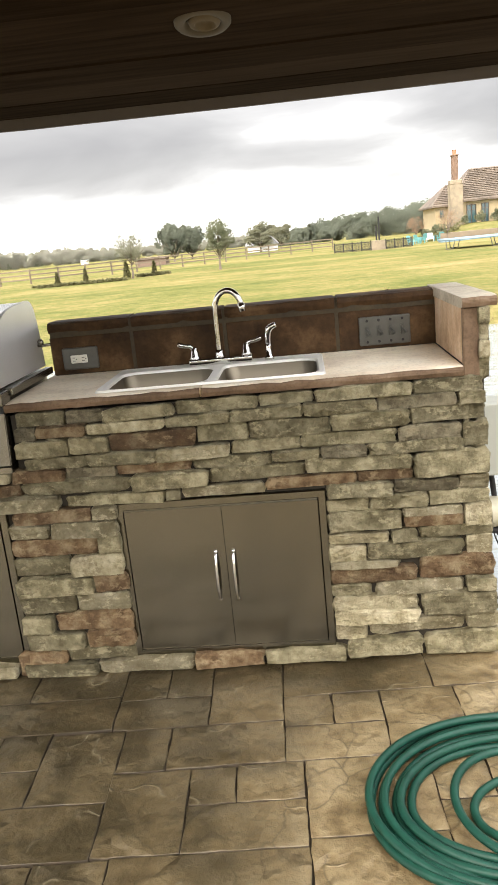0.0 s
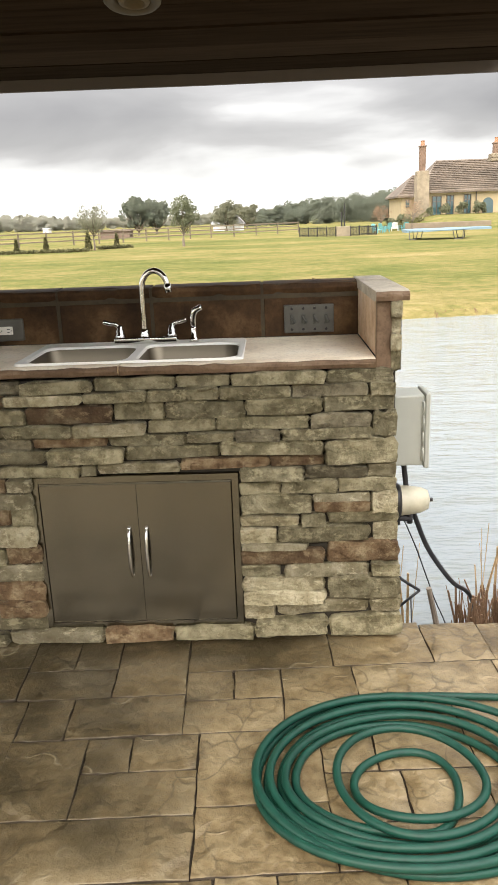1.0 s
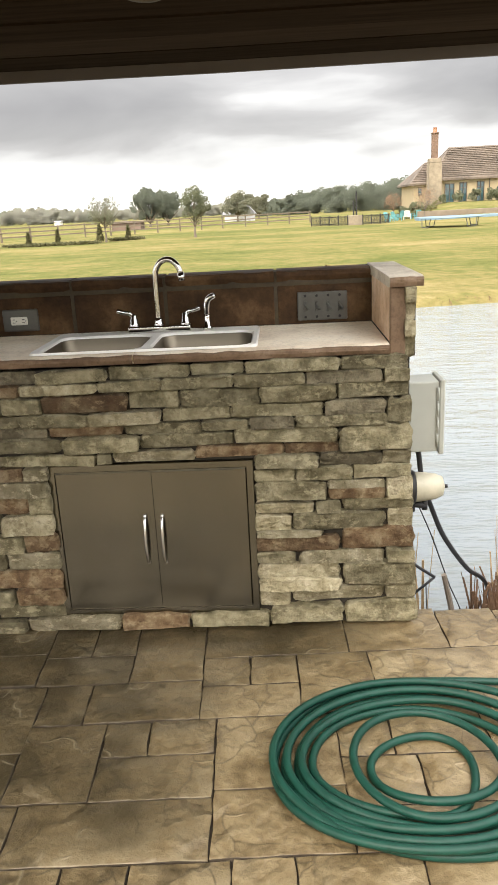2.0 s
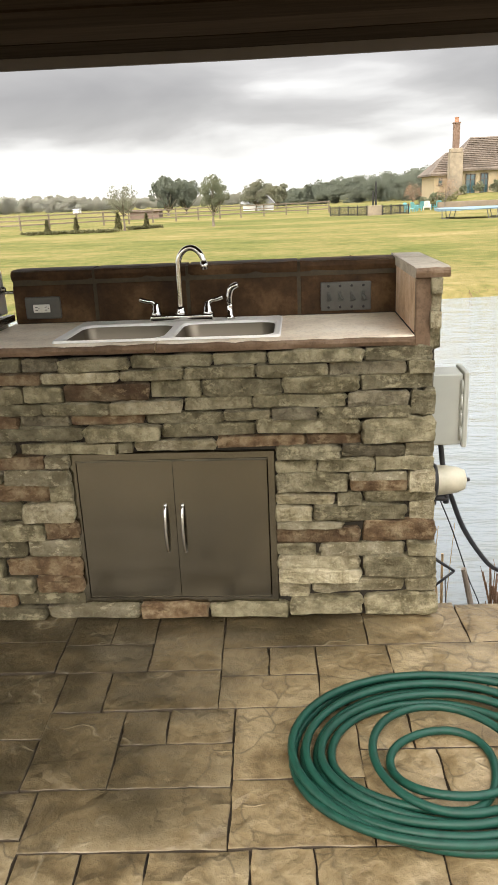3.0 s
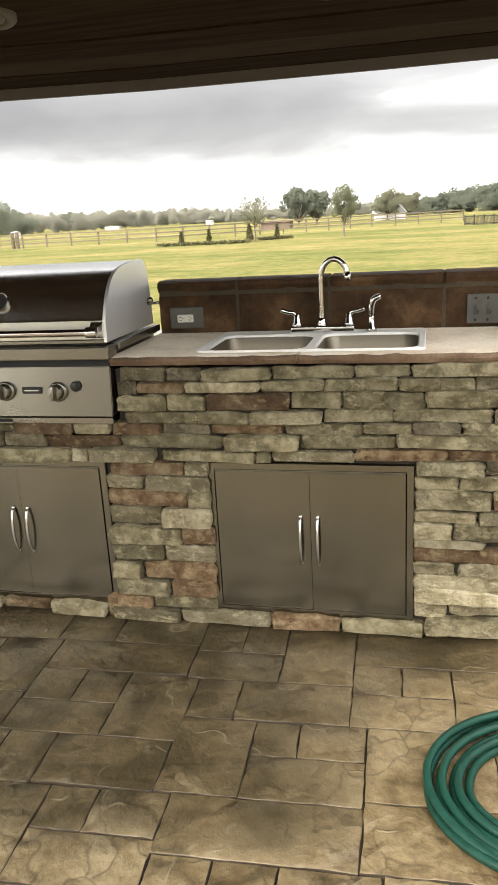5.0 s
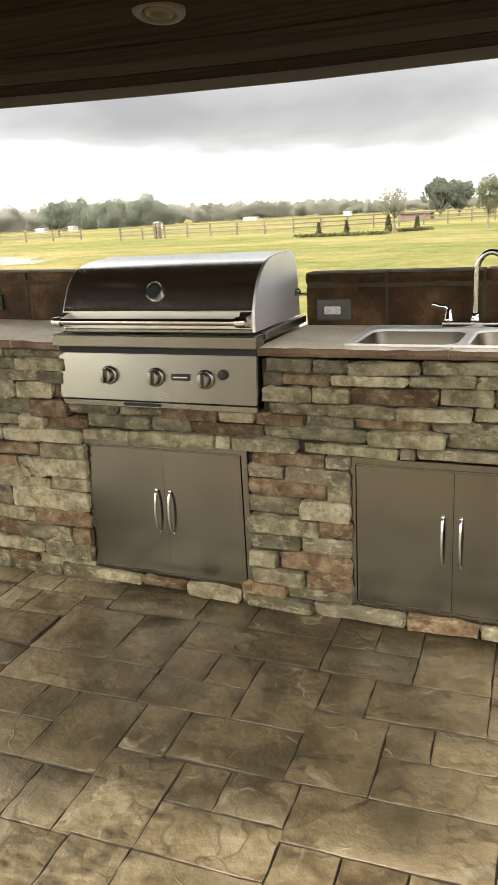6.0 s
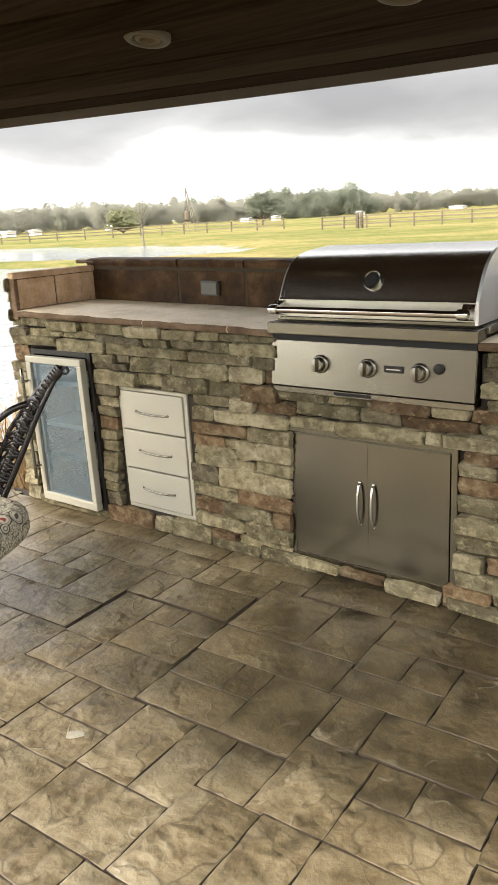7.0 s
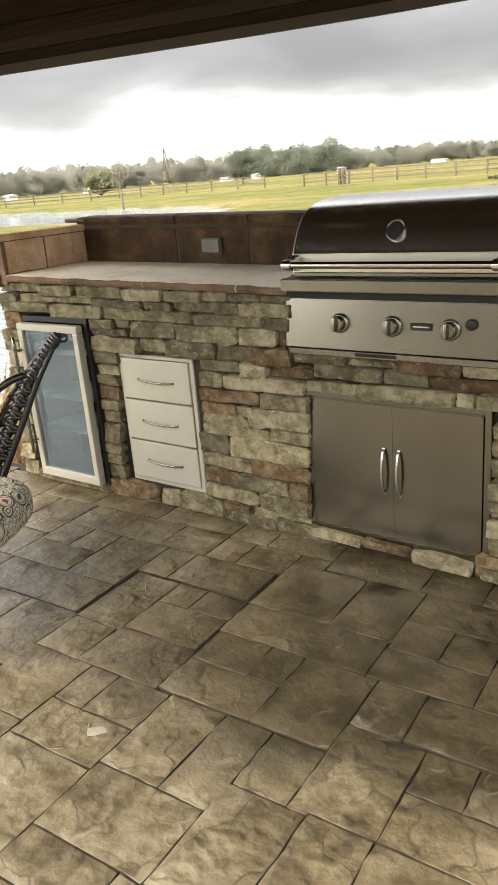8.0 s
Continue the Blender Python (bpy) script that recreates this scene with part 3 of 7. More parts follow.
def lathe(bm, profile, centre, seg=24, axis="Z"):
    """Turns a profile of (radius, height) about an axis through centre."""
    rings = []
    for r, h in profile:
        ring = []
        for k in range(seg):
            a = 2 * math.pi * k / seg
            u, v = r * math.cos(a), r * math.sin(a)
            ring.append(bm.verts.new(Vector(centre) + (Vector((u, v, h)) if axis == "Z" else Vector((u, h, v)) if axis == "Y" else Vector((h, u, v)))))
        rings.append(ring)
    for a, b in zip(rings, rings[1:]):
        for k in range(seg):
            bm.faces.new((a[k], a[(k + 1) % seg], b[(k + 1) % seg], b[k]))
    bm.faces.new(rings[0][::-1])
    bm.faces.new(rings[-1])
    return bm


def scattered(points, size, rng, flat=1.0):
    """Vertices and faces of many small tilted leaf clumps round the points."""
    n = len(points)
    p = np.asarray(points, float)
    a = rng.normal(size=(n, 3))
    a /= np.linalg.norm(a, axis=1)[:, None]
    b = np.cross(a, rng.normal(size=(n, 3)))
    b /= np.linalg.norm(b, axis=1)[:, None]
    s = size * rng.uniform(0.55, 1.35, n)[:, None]
    a, b = a * s, b * s * 0.8
    c = np.cross(a, b)
    c *= 0.35 * s / np.maximum(np.linalg.norm(c, axis=1)[:, None], 1e-9)
    a[:, 2] *= flat
    b[:, 2] *= flat
    v = np.stack([p - a, p - b * 0.7 + c, p + a * 0.9, p + b + c * 0.4], 1).reshape(-1, 3)
    f = np.arange(4 * n).reshape(n, 4)
    return v, f


def foliage(name, v, f, material, parent=None):
    me = bpy.data.meshes.new(name)
    me.from_pydata(v.tolist(), [], f.tolist())
    me.materials.append(material)
    ob = new(name, me)
    if parent is not None:
        ob.parent = parent
    return ob


def smoothstep(a, b, t):
    t = min(1.0, max(0.0, (t - a) / (b - a)))
    return t * t * (3 - 2 * t)


# ---- ground, pond and patio ----
WATER = -0.60


def bank_y(x):
    """The far bank of the near pond."""
    return 15.3 + 0.10 * x + min(0.0177 * x * x, 15.5) * (1 if x < 0 else 0.3) + 0.35 * math.sin(x * 0.35)


def far_pond(x, y):
    """Below one inside the second pond, out on the field."""
    u, v = (x + 66) / 36.5, (y - 44 + 0.21 * (x + 66)) / 9.0
    return math.hypot(u, v) + 0.03 * math.sin(x * 0.21) + 0.03 * math.sin(y * 0.5)


def ground_z(x, y):
    z = -0.42 + 0.10 * noise.noise(Vector((x * 0.03, y * 0.03, 0)))
    z += 1.5 * smoothstep(76, 93, y) * smoothstep(15, 19, x) * (1 - smoothstep(107, 125, y))
    near = smoothstep(0.0, 1.6, bank_y(x) - y) * smoothstep(-6.0, -1.0, y) * smoothstep(-75, -60, x)
    far = 1.0 - smoothstep(0.94, 1.05, far_pond(x, y))
    return z - 0.75 * max(near, far)


def ground():
    xs = sorted({round(s * (0.8 * k + 0.0016 * k ** 3.15), 3) for k in range(74) for s in (-1, 1)})
    ys = [-700, -300, -120, -50, -20, -8, -4, -1, 1.5] + [2.5 + 0.55 * k for k in range(32)] + [20.2 + 1.2 * k + 0.012 * k ** 2.6 for k in range(70)] + [1150, 1800]
    v = [(x, y, ground_z(x, y)) for y in ys for x in xs]
    w = len(xs)
    f = [(j * w + i, j * w + i + 1, (j + 1) * w + i + 1, (j + 1) * w + i) for j in range(len(ys) - 1) for i in range(w - 1)]
    me = bpy.data.meshes.new("ground")
    me.from_pydata(v, [], f)
    me.materials.append(M["grass"])
    for q in me.polygons:
        q.use_smooth = True
    return tagged(new("ground", me), "patchy yellow-green dormant lawn reaching to the woods", "ground", kind="structure")


ground()
bm = bmesh.new()
for x0, x1, y0, y1 in ((-78, 60, -5, 29.5), (-106, -18, 30, 62)):
    bmesh.ops.create_grid(bm, x_segments=4, y_segments=4, size=0.5, matrix=Matrix.Translation(((x0 + x1) / 2, (y0 + y1) / 2, WATER)) @ Matrix.Diagonal((x1 - x0, y1 - y0, 1, 1)))
tagged(part("water", bm, M["water"]), "calm pale pond water with fine wind ripples", "water", kind="structure")

TURN_PAVING = 2.4
patio = thing("patio", "brown stamped concrete patio with slate texture", "patio", kind="structure")
part("base", boxed(-6.2, 3.4, -6.9, 2.372, -1.1, -0.012), M["joint"], patio)

# ---- roof over the patio ----
EAVE = [(2.3, 5.03), (1.2, 5.05), (0.0, 5.06), (-1.5, 5.0), (-2.6, 4.83), (-3.5, 4.62), (-4.6, 4.33), (-5.8, 4.01), (-6.6, 3.8), (-8.2, 3.38)]
ROOF = 0.74
CEIL, FASCIA = 2.132, 2.087


# the roof's unseen sides are cut back to let daylight in
def roof_cut_left(y):
    return -2.6 - max(0.0, y - 1.55) * 2.5


def roof_cut_right(y):
    return 0.25 + 1.27 * smoothstep(2.0, 3.5, y) + max(0.0, y - 3.7) * 0.28


def eave(offset):
    """The eave line, moved inwards by offset and cut off at both unseen sides to admit daylight."""
    pts = []
    for (x0, y0), (x1, y1) in zip(EAVE, EAVE[1:]):
        pts += [(x0 + (x1 - x0) * k / 8, y0 + (y1 - y0) * k / 8) for k in range(8)]
    out = []
    for i, (x, y) in enumerate(pts):
        a, b = pts[max(0, i - 1)], pts[min(len(pts) - 1, i + 1)]
        d = Vector((b[0] - a[0], b[1] - a[1])).normalized()
        u, v = x - d.y * offset, y + d.x * offset
        u = min(max(u, roof_cut_left(v)), roof_cut_right(v))
        out.append((0.2 + (u - 0.2) * ROOF, -0.2 + (v + 0.2) * ROOF))
    return out


def strip(bm, lo, hi, z0, z1):
    n = len(lo)
    rows = [[bm.verts.new((x, y, z)) for x, y in line] for line, z in ((lo, z0), (hi, z0), (hi, z1), (lo, z1))]
    for a, b in ((0, 1), (1, 2), (2, 3), (3, 0)):
        for i in range(n - 1):
            bm.faces.new((rows[a][i], rows[a][i + 1], rows[b][i + 1], rows[b][i]))
    bm.faces.new([r[0] for r in rows])
    bm.faces.new([r[-1] for r in rows][::-1])


bm = bmesh.new()
BOARD = 0.40
# rear edge, out of view, is placed by how much daylight it lets in
for k in range(12):
    lo, hi = eave(0.06 + k * BOARD + 0.006), eave(0.06 + (k + 1) * BOARD - 0.006)
    dip = 0.004 * math.sin(k * 2.3)
    strip(bm, lo, hi, CEIL + dip, CEIL + 0.03)
strip(bm, eave(0.03), eave(0.06 + 12 * BOARD), CEIL + 0.034, CEIL + 0.20)
tagged(part("ceiling", bm, M["soffit"]), "dark stained wooden board soffit", "ceiling", kind="structure")
bm = bmesh.new()
strip(bm, eave(0.0), eave(0.028), FASCIA, CEIL + 0.24)
tagged(part("trim", bm, M["trim_paint"]), "taupe painted fascia board along the eave", "fascia", kind="structure")

# unseen wall, added to block low sky and show in steel reflections
bm = boxed(-6.6, 9, -7.2, -6.9, -0.5, 3.4)
for x in (-3.9, 0.2, 4.6):
    box(bm, x - 0.9, x + 0.9, -6.92, -6.86, 0.0, 2.2)
tagged(part("wall_south", bm, M["back_wall"]), "plain unseen wall added behind the patio", "wall", kind="structure")


def can_light(x, y):
    t = thing("recessed_light", "unlit round eyeball can light in the dark soffit", "light", x, y, CEIL - 0.010, group="recessed ceiling lights")
    t.matrix_world = pose(x, y, CEIL - 0.010, -11)
    part("trim_ring", lathe(bmesh.new(), [(0.053, 0.012), (0.055, -0.003), (0.064, -0.008), (0.080, -0.006), (0.0865, 0.001), (0.0865, 0.006), (0.080, 0.055)], (0, 0, 0), 36), M["can_trim"], t, "", True)
    part("eyeball", lathe(bmesh.new(), [(0.052, 0.008), (0.046, -0.006), (0.034, -0.012), (0.030, -0.008), (0.028, 0.004), (0.003, 0.005)], (0.006, -0.004, 0), 28), M["can_lens"], t, "frosted eyeball lens", True)


can_light(-0.041, 2.360)
can_light(-1.097, 2.246)
can_light(-2.012, 2.055)

# ---- the masonry island ----
FACE = 2.300          # plane of the stone faces
X_LEFT, X_RIGHT = -3.40, 0.755
TOP_R, TOP_L = 1.033, 1.042
# the wide counter climbs a little towards its far end
CLIMB = Matrix.Translation((-1.69, 0, TOP_L)) @ Matrix.Rotation(radians(1.1), 4, "Y") @ Matrix.Translation((1.69, 0, -TOP_L))
SPLASH_Y = 2.82

island = thing("kitchen_island", "long outdoor kitchen island faced with dry-stacked ledge stone", "kitchen island")
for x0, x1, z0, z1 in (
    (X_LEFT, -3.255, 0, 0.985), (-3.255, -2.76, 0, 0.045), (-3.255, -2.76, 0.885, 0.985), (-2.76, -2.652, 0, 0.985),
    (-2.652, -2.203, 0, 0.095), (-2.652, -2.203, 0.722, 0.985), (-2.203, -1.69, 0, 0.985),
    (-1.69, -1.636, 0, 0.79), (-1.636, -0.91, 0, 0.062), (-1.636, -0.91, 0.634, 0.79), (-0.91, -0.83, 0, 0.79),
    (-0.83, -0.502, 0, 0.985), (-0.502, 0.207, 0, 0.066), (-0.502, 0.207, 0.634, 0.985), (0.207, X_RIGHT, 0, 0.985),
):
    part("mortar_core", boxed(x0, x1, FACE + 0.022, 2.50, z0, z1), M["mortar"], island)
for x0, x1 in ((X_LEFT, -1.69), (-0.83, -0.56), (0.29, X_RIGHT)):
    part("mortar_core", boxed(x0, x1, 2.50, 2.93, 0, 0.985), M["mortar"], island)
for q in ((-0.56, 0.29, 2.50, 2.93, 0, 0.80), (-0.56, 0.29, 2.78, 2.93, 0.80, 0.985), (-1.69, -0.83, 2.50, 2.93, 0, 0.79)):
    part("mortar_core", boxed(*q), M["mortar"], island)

STONES = []
STONES += [  # sink front
    (-0.804, -0.638, 0.945, 0.990, 'g'), (-0.633, -0.505, 0.947, 0.988, 'd'), (-0.502, -0.262, 0.939, 0.986, 'g'), (-0.258, 0.019, 0.945, 0.989, 'g'),
    (0.024, 0.202, 0.953, 0.991, 'g'), (0.207, 0.522, 0.957, 0.996, 'g'), (0.526, 0.745, 0.952, 0.996, 'g'), (-0.810, -0.741, 0.900, 0.940, 'd'),
    (-0.736, -0.568, 0.905, 0.941, 'r'), (-0.563, -0.300, 0.909, 0.944, 'c'), (-0.296, -0.080, 0.910, 0.948, 'g'), (-0.075, 0.162, 0.911, 0.951, 'g'),
    (0.167, 0.402, 0.913, 0.953, 'g'), (0.406, 0.664, 0.910, 0.951, 'd'), (0.668, 0.751, 0.910, 0.951, 'g'), (-0.818, -0.633, 0.840, 0.894, 'g'),
    (-0.628, -0.495, 0.845, 0.897, 'g'), (-0.491, -0.197, 0.839, 0.901, 'r'), (-0.192, -0.023, 0.847, 0.902, 'g'), (-0.019, 0.249, 0.845, 0.905, 'g'),
]
STONES += [  # sink front
    (0.253, 0.508, 0.848, 0.908, 'g'), (0.512, 0.751, 0.857, 0.908, 'g'), (-0.798, -0.580, 0.794, 0.833, 'g'), (-0.576, -0.341, 0.795, 0.835, 'g'),
    (-0.336, -0.088, 0.795, 0.837, 'c'), (-0.083, 0.150, 0.800, 0.841, 'g'), (0.154, 0.465, 0.801, 0.848, 'g'), (0.469, 0.673, 0.805, 0.851, 'd'),
    (0.677, 0.758, 0.766, 0.850, 'g'), (-0.850, -0.667, 0.750, 0.789, 'r'), (-0.663, -0.485, 0.753, 0.788, 'd'), (-0.481, -0.225, 0.755, 0.789, 'r'),
    (-0.221, 0.047, 0.753, 0.791, 'g'), (0.052, 0.210, 0.760, 0.792, 'g'), (0.214, 0.365, 0.762, 0.798, 'd'), (0.369, 0.674, 0.765, 0.804, 'g'),
    (-0.817, -0.441, 0.698, 0.748, 'g'), (-0.437, -0.169, 0.697, 0.748, 'g'), (-0.165, 0.159, 0.706, 0.750, 'g'), (0.163, 0.513, 0.712, 0.760, 'g'),
]
STONES += [  # sink front
    (0.518, 0.760, 0.667, 0.759, 'g'), (-0.678, -0.327, 0.649, 0.684, 'g'), (-0.323, -0.275, 0.651, 0.684, 'g'), (-0.270, 0.018, 0.656, 0.691, 'c'),
    (0.023, 0.325, 0.658, 0.702, 'r'), (0.329, 0.514, 0.665, 0.703, 'r'),
]
STONES += [  # between doors
    (-0.871, -0.593, 0.599, 0.646, 'r'), (-0.589, -0.502, 0.602, 0.645, 'c'), (-0.874, -0.753, 0.547, 0.593, 'c'), (-0.740, -0.505, 0.540, 0.596, 'c'),
    (-0.883, -0.589, 0.475, 0.539, 'r'), (-0.583, -0.503, 0.475, 0.542, 'g'), (-0.883, -0.697, 0.399, 0.468, 'g'), (-0.691, -0.500, 0.398, 0.468, 'c'),
    (-0.883, -0.622, 0.327, 0.388, 'g'), (-0.616, -0.496, 0.331, 0.396, 'r'), (-0.882, -0.702, 0.251, 0.318, 'g'), (-0.695, -0.497, 0.255, 0.324, 'c'),
    (-0.885, -0.796, 0.182, 0.241, 'g'), (-0.783, -0.497, 0.183, 0.248, 'r'), (-0.879, -0.690, 0.112, 0.174, 'g'), (-0.672, -0.499, 0.118, 0.181, 'r'),
    (-0.888, -0.764, 0.054, 0.104, 'r'), (-0.759, -0.505, 0.060, 0.113, 'g'), (-0.930, -0.659, 0.004, 0.050, 'g'), (-0.653, -0.300, 0.004, 0.059, 'c'),
]
STONES += [  # between doors
    (-0.292, -0.043, 0.008, 0.061, 'r'), (-0.037, 0.256, 0.012, 0.061, 'g'),
]
STONES += [  # right of door
    (0.226, 0.444, 0.618, 0.666, 'g'), (0.448, 0.659, 0.618, 0.670, 'd'), (0.663, 0.759, 0.619, 0.673, 'c'), (0.221, 0.361, 0.565, 0.608, 'g'),
    (0.367, 0.557, 0.564, 0.613, 'g'), (0.561, 0.761, 0.569, 0.618, 'g'), (0.220, 0.471, 0.484, 0.560, 'g'), (0.477, 0.671, 0.539, 0.564, 'c'),
    (0.477, 0.672, 0.492, 0.537, 'r'), (0.677, 0.764, 0.496, 0.569, 'c'), (0.219, 0.424, 0.442, 0.482, 'c'), (0.434, 0.517, 0.448, 0.494, 'g'),
    (0.527, 0.768, 0.449, 0.498, 'g'), (0.218, 0.345, 0.382, 0.437, 'c'), (0.349, 0.673, 0.383, 0.448, 'g'), (0.683, 0.769, 0.386, 0.457, 'c'),
    (0.217, 0.452, 0.361, 0.378, 'c'), (0.216, 0.514, 0.298, 0.357, 'r'), (0.523, 0.774, 0.301, 0.380, 'r'), (0.215, 0.354, 0.249, 0.291, 'g'),
]
STONES += [  # right of door
    (0.368, 0.668, 0.254, 0.298, 'c'), (0.678, 0.775, 0.256, 0.302, 'g'), (0.219, 0.511, 0.199, 0.248, 'c'), (0.218, 0.514, 0.148, 0.195, 'c'),
    (0.525, 0.778, 0.159, 0.251, 'g'), (0.221, 0.330, 0.083, 0.140, 'c'), (0.338, 0.669, 0.094, 0.152, 'c'), (0.677, 0.782, 0.110, 0.167, 'c'),
    (0.262, 0.522, 0.021, 0.081, 'g'), (0.531, 0.788, 0.018, 0.099, 'g'),
]
STONES += [  # under grill
    (-1.671, -1.446, 0.750, 0.795, 'g'), (-1.432, -1.244, 0.754, 0.795, 'g'), (-1.238, -1.004, 0.749, 0.797, 'r'), (-0.998, -0.861, 0.754, 0.793, 'c'),
    (-1.697, -1.581, 0.691, 0.739, 'r'), (-1.575, -1.299, 0.692, 0.762, 'g'), (-1.296, -1.122, 0.694, 0.762, 'd'), (-1.119, -0.827, 0.688, 0.744, 'r'),
    (-1.653, -1.406, 0.643, 0.696, 'g'), (-1.398, -1.027, 0.637, 0.713, 'g'), (-1.019, -0.961, 0.649, 0.693, 'c'), (-0.953, -0.695, 0.645, 0.705, 'c'),
]
STONES += [  # left front
    (-3.420, -3.104, 0.996, 1.004, 'g'), (-3.104, -2.870, 0.980, 1.004, 'g'), (-2.870, -2.566, 0.970, 1.004, 'g'), (-2.546, -2.311, 0.972, 1.004, 'c'),
    (-2.308, -2.108, 0.965, 1.004, 'g'), (-2.104, -1.980, 0.975, 1.004, 'g'), (-1.977, -1.819, 0.977, 1.004, 'g'), (-1.810, -1.668, 0.978, 1.004, 'g'),
    (-3.420, -3.284, 0.944, 0.982, 'd'), (-3.275, -2.993, 0.947, 0.990, 'g'), (-2.992, -2.761, 0.950, 0.981, 'g'), (-2.762, -2.435, 0.934, 0.968, 'd'),
    (-2.425, -2.267, 0.931, 0.971, 'g'), (-2.262, -2.051, 0.922, 0.972, 'd'), (-2.044, -1.910, 0.927, 0.976, 'g'), (-1.904, -1.668, 0.925, 0.974, 'g'),
    (-3.420, -3.047, 0.899, 0.942, 'g'), (-3.048, -2.701, 0.878, 0.948, 'g'), (-2.692, -2.440, 0.882, 0.939, 'g'), (-2.439, -2.163, 0.883, 0.934, 'g'),
]
STONES += [  # left front
    (-2.162, -1.796, 0.876, 0.927, 'c'), (-1.791, -1.674, 0.874, 0.921, 'g'), (-2.777, -2.631, 0.839, 0.880, 'g'), (-2.620, -2.538, 0.847, 0.877, 'd'),
    (-2.539, -2.270, 0.800, 0.877, 'g'), (-2.265, -1.931, 0.806, 0.877, 'g'), (-1.925, -1.742, 0.807, 0.877, 'c'), (-1.736, -1.671, 0.813, 0.870, 'r'),
    (-2.785, -2.543, 0.808, 0.836, 'd'), (-2.795, -2.497, 0.730, 0.799, 'g'), (-2.487, -2.335, 0.744, 0.803, 'g'), (-2.333, -2.054, 0.735, 0.811, 'g'),
    (-2.053, -1.863, 0.734, 0.804, 'g'), (-1.858, -1.675, 0.728, 0.803, 'r'), (-3.430, -3.304, 0.807, 0.891, 'r'), (-3.438, -3.317, 0.748, 0.797, 'g'),
    (-3.441, -3.329, 0.694, 0.740, 'c'), (-3.449, -3.341, 0.606, 0.682, 'c'), (-3.457, -3.343, 0.537, 0.593, 'g'), (-3.460, -3.350, 0.453, 0.525, 'c'),
]
STONES += [  # left front
    (-3.465, -3.354, 0.367, 0.440, 'g'), (-3.463, -3.352, 0.287, 0.355, 'c'), (-3.469, -3.352, 0.186, 0.274, 'g'), (-3.470, -3.352, 0.097, 0.174, 'c'),
    (-3.477, -3.353, 0.004, 0.084, 'c'),
]
STONES += [  # around drawers
    (-2.793, -2.640, 0.672, 0.729, 'd'), (-2.803, -2.649, 0.618, 0.661, 'c'), (-2.812, -2.653, 0.571, 0.608, 'g'), (-2.818, -2.658, 0.501, 0.560, 'r'),
    (-2.825, -2.667, 0.445, 0.489, 'g'), (-2.826, -2.672, 0.382, 0.435, 'g'), (-2.832, -2.677, 0.277, 0.369, 'g'), (-2.833, -2.685, 0.225, 0.265, 'd'),
    (-2.828, -2.689, 0.172, 0.215, 'g'), (-2.830, -2.690, 0.092, 0.164, 'd'), (-2.152, -1.942, 0.686, 0.732, 'g'), (-1.934, -1.802, 0.672, 0.731, 'c'),
    (-1.796, -1.597, 0.681, 0.733, 'r'), (-2.159, -2.031, 0.616, 0.673, 'g'), (-2.027, -1.605, 0.603, 0.689, 'c'), (-2.160, -1.837, 0.555, 0.614, 'r'),
    (-1.832, -1.614, 0.555, 0.625, 'g'), (-2.166, -1.981, 0.496, 0.540, 'r'), (-1.975, -1.918, 0.497, 0.538, 'g'), (-1.910, -1.618, 0.458, 0.557, 'c'),
]
STONES += [  # around drawers
    (-2.165, -1.920, 0.447, 0.491, 'g'), (-2.166, -1.814, 0.400, 0.461, 'g'), (-1.806, -1.622, 0.410, 0.474, 'g'), (-2.193, -2.027, 0.316, 0.409, 'd'),
    (-2.024, -1.625, 0.303, 0.425, 'c'), (-2.193, -1.923, 0.233, 0.319, 'g'), (-1.919, -1.630, 0.234, 0.325, 'r'), (-2.193, -2.005, 0.165, 0.235, 'r'),
    (-2.001, -1.731, 0.158, 0.255, 'g'), (-1.726, -1.634, 0.177, 0.249, 'r'), (-2.188, -1.889, 0.085, 0.168, 'g'), (-1.882, -1.637, 0.091, 0.185, 'g'),
    (-2.086, -1.939, 0.052, 0.101, 'r'), (-1.936, -1.640, 0.030, 0.117, 'g'), (-2.093, -1.814, 0.004, 0.057, 'g'), (-1.811, -1.515, 0.004, 0.067, 'g'),
    (-3.357, -2.808, 0.004, 0.045, 'g'), (-2.802, -2.475, 0.004, 0.087, 'r'), (-2.474, -2.351, 0.004, 0.076, 'c'), (-2.351, -2.090, 0.004, 0.091, 'g'),
]
STONES += [  # grill foot
    (-1.629, -1.401, 0.028, 0.061, 'g'), (-1.400, -1.196, 0.025, 0.061, 'r'), (-1.191, -0.957, 0.006, 0.061, 'c'), (-0.949, -0.812, 0.004, 0.097, 'r'),
]


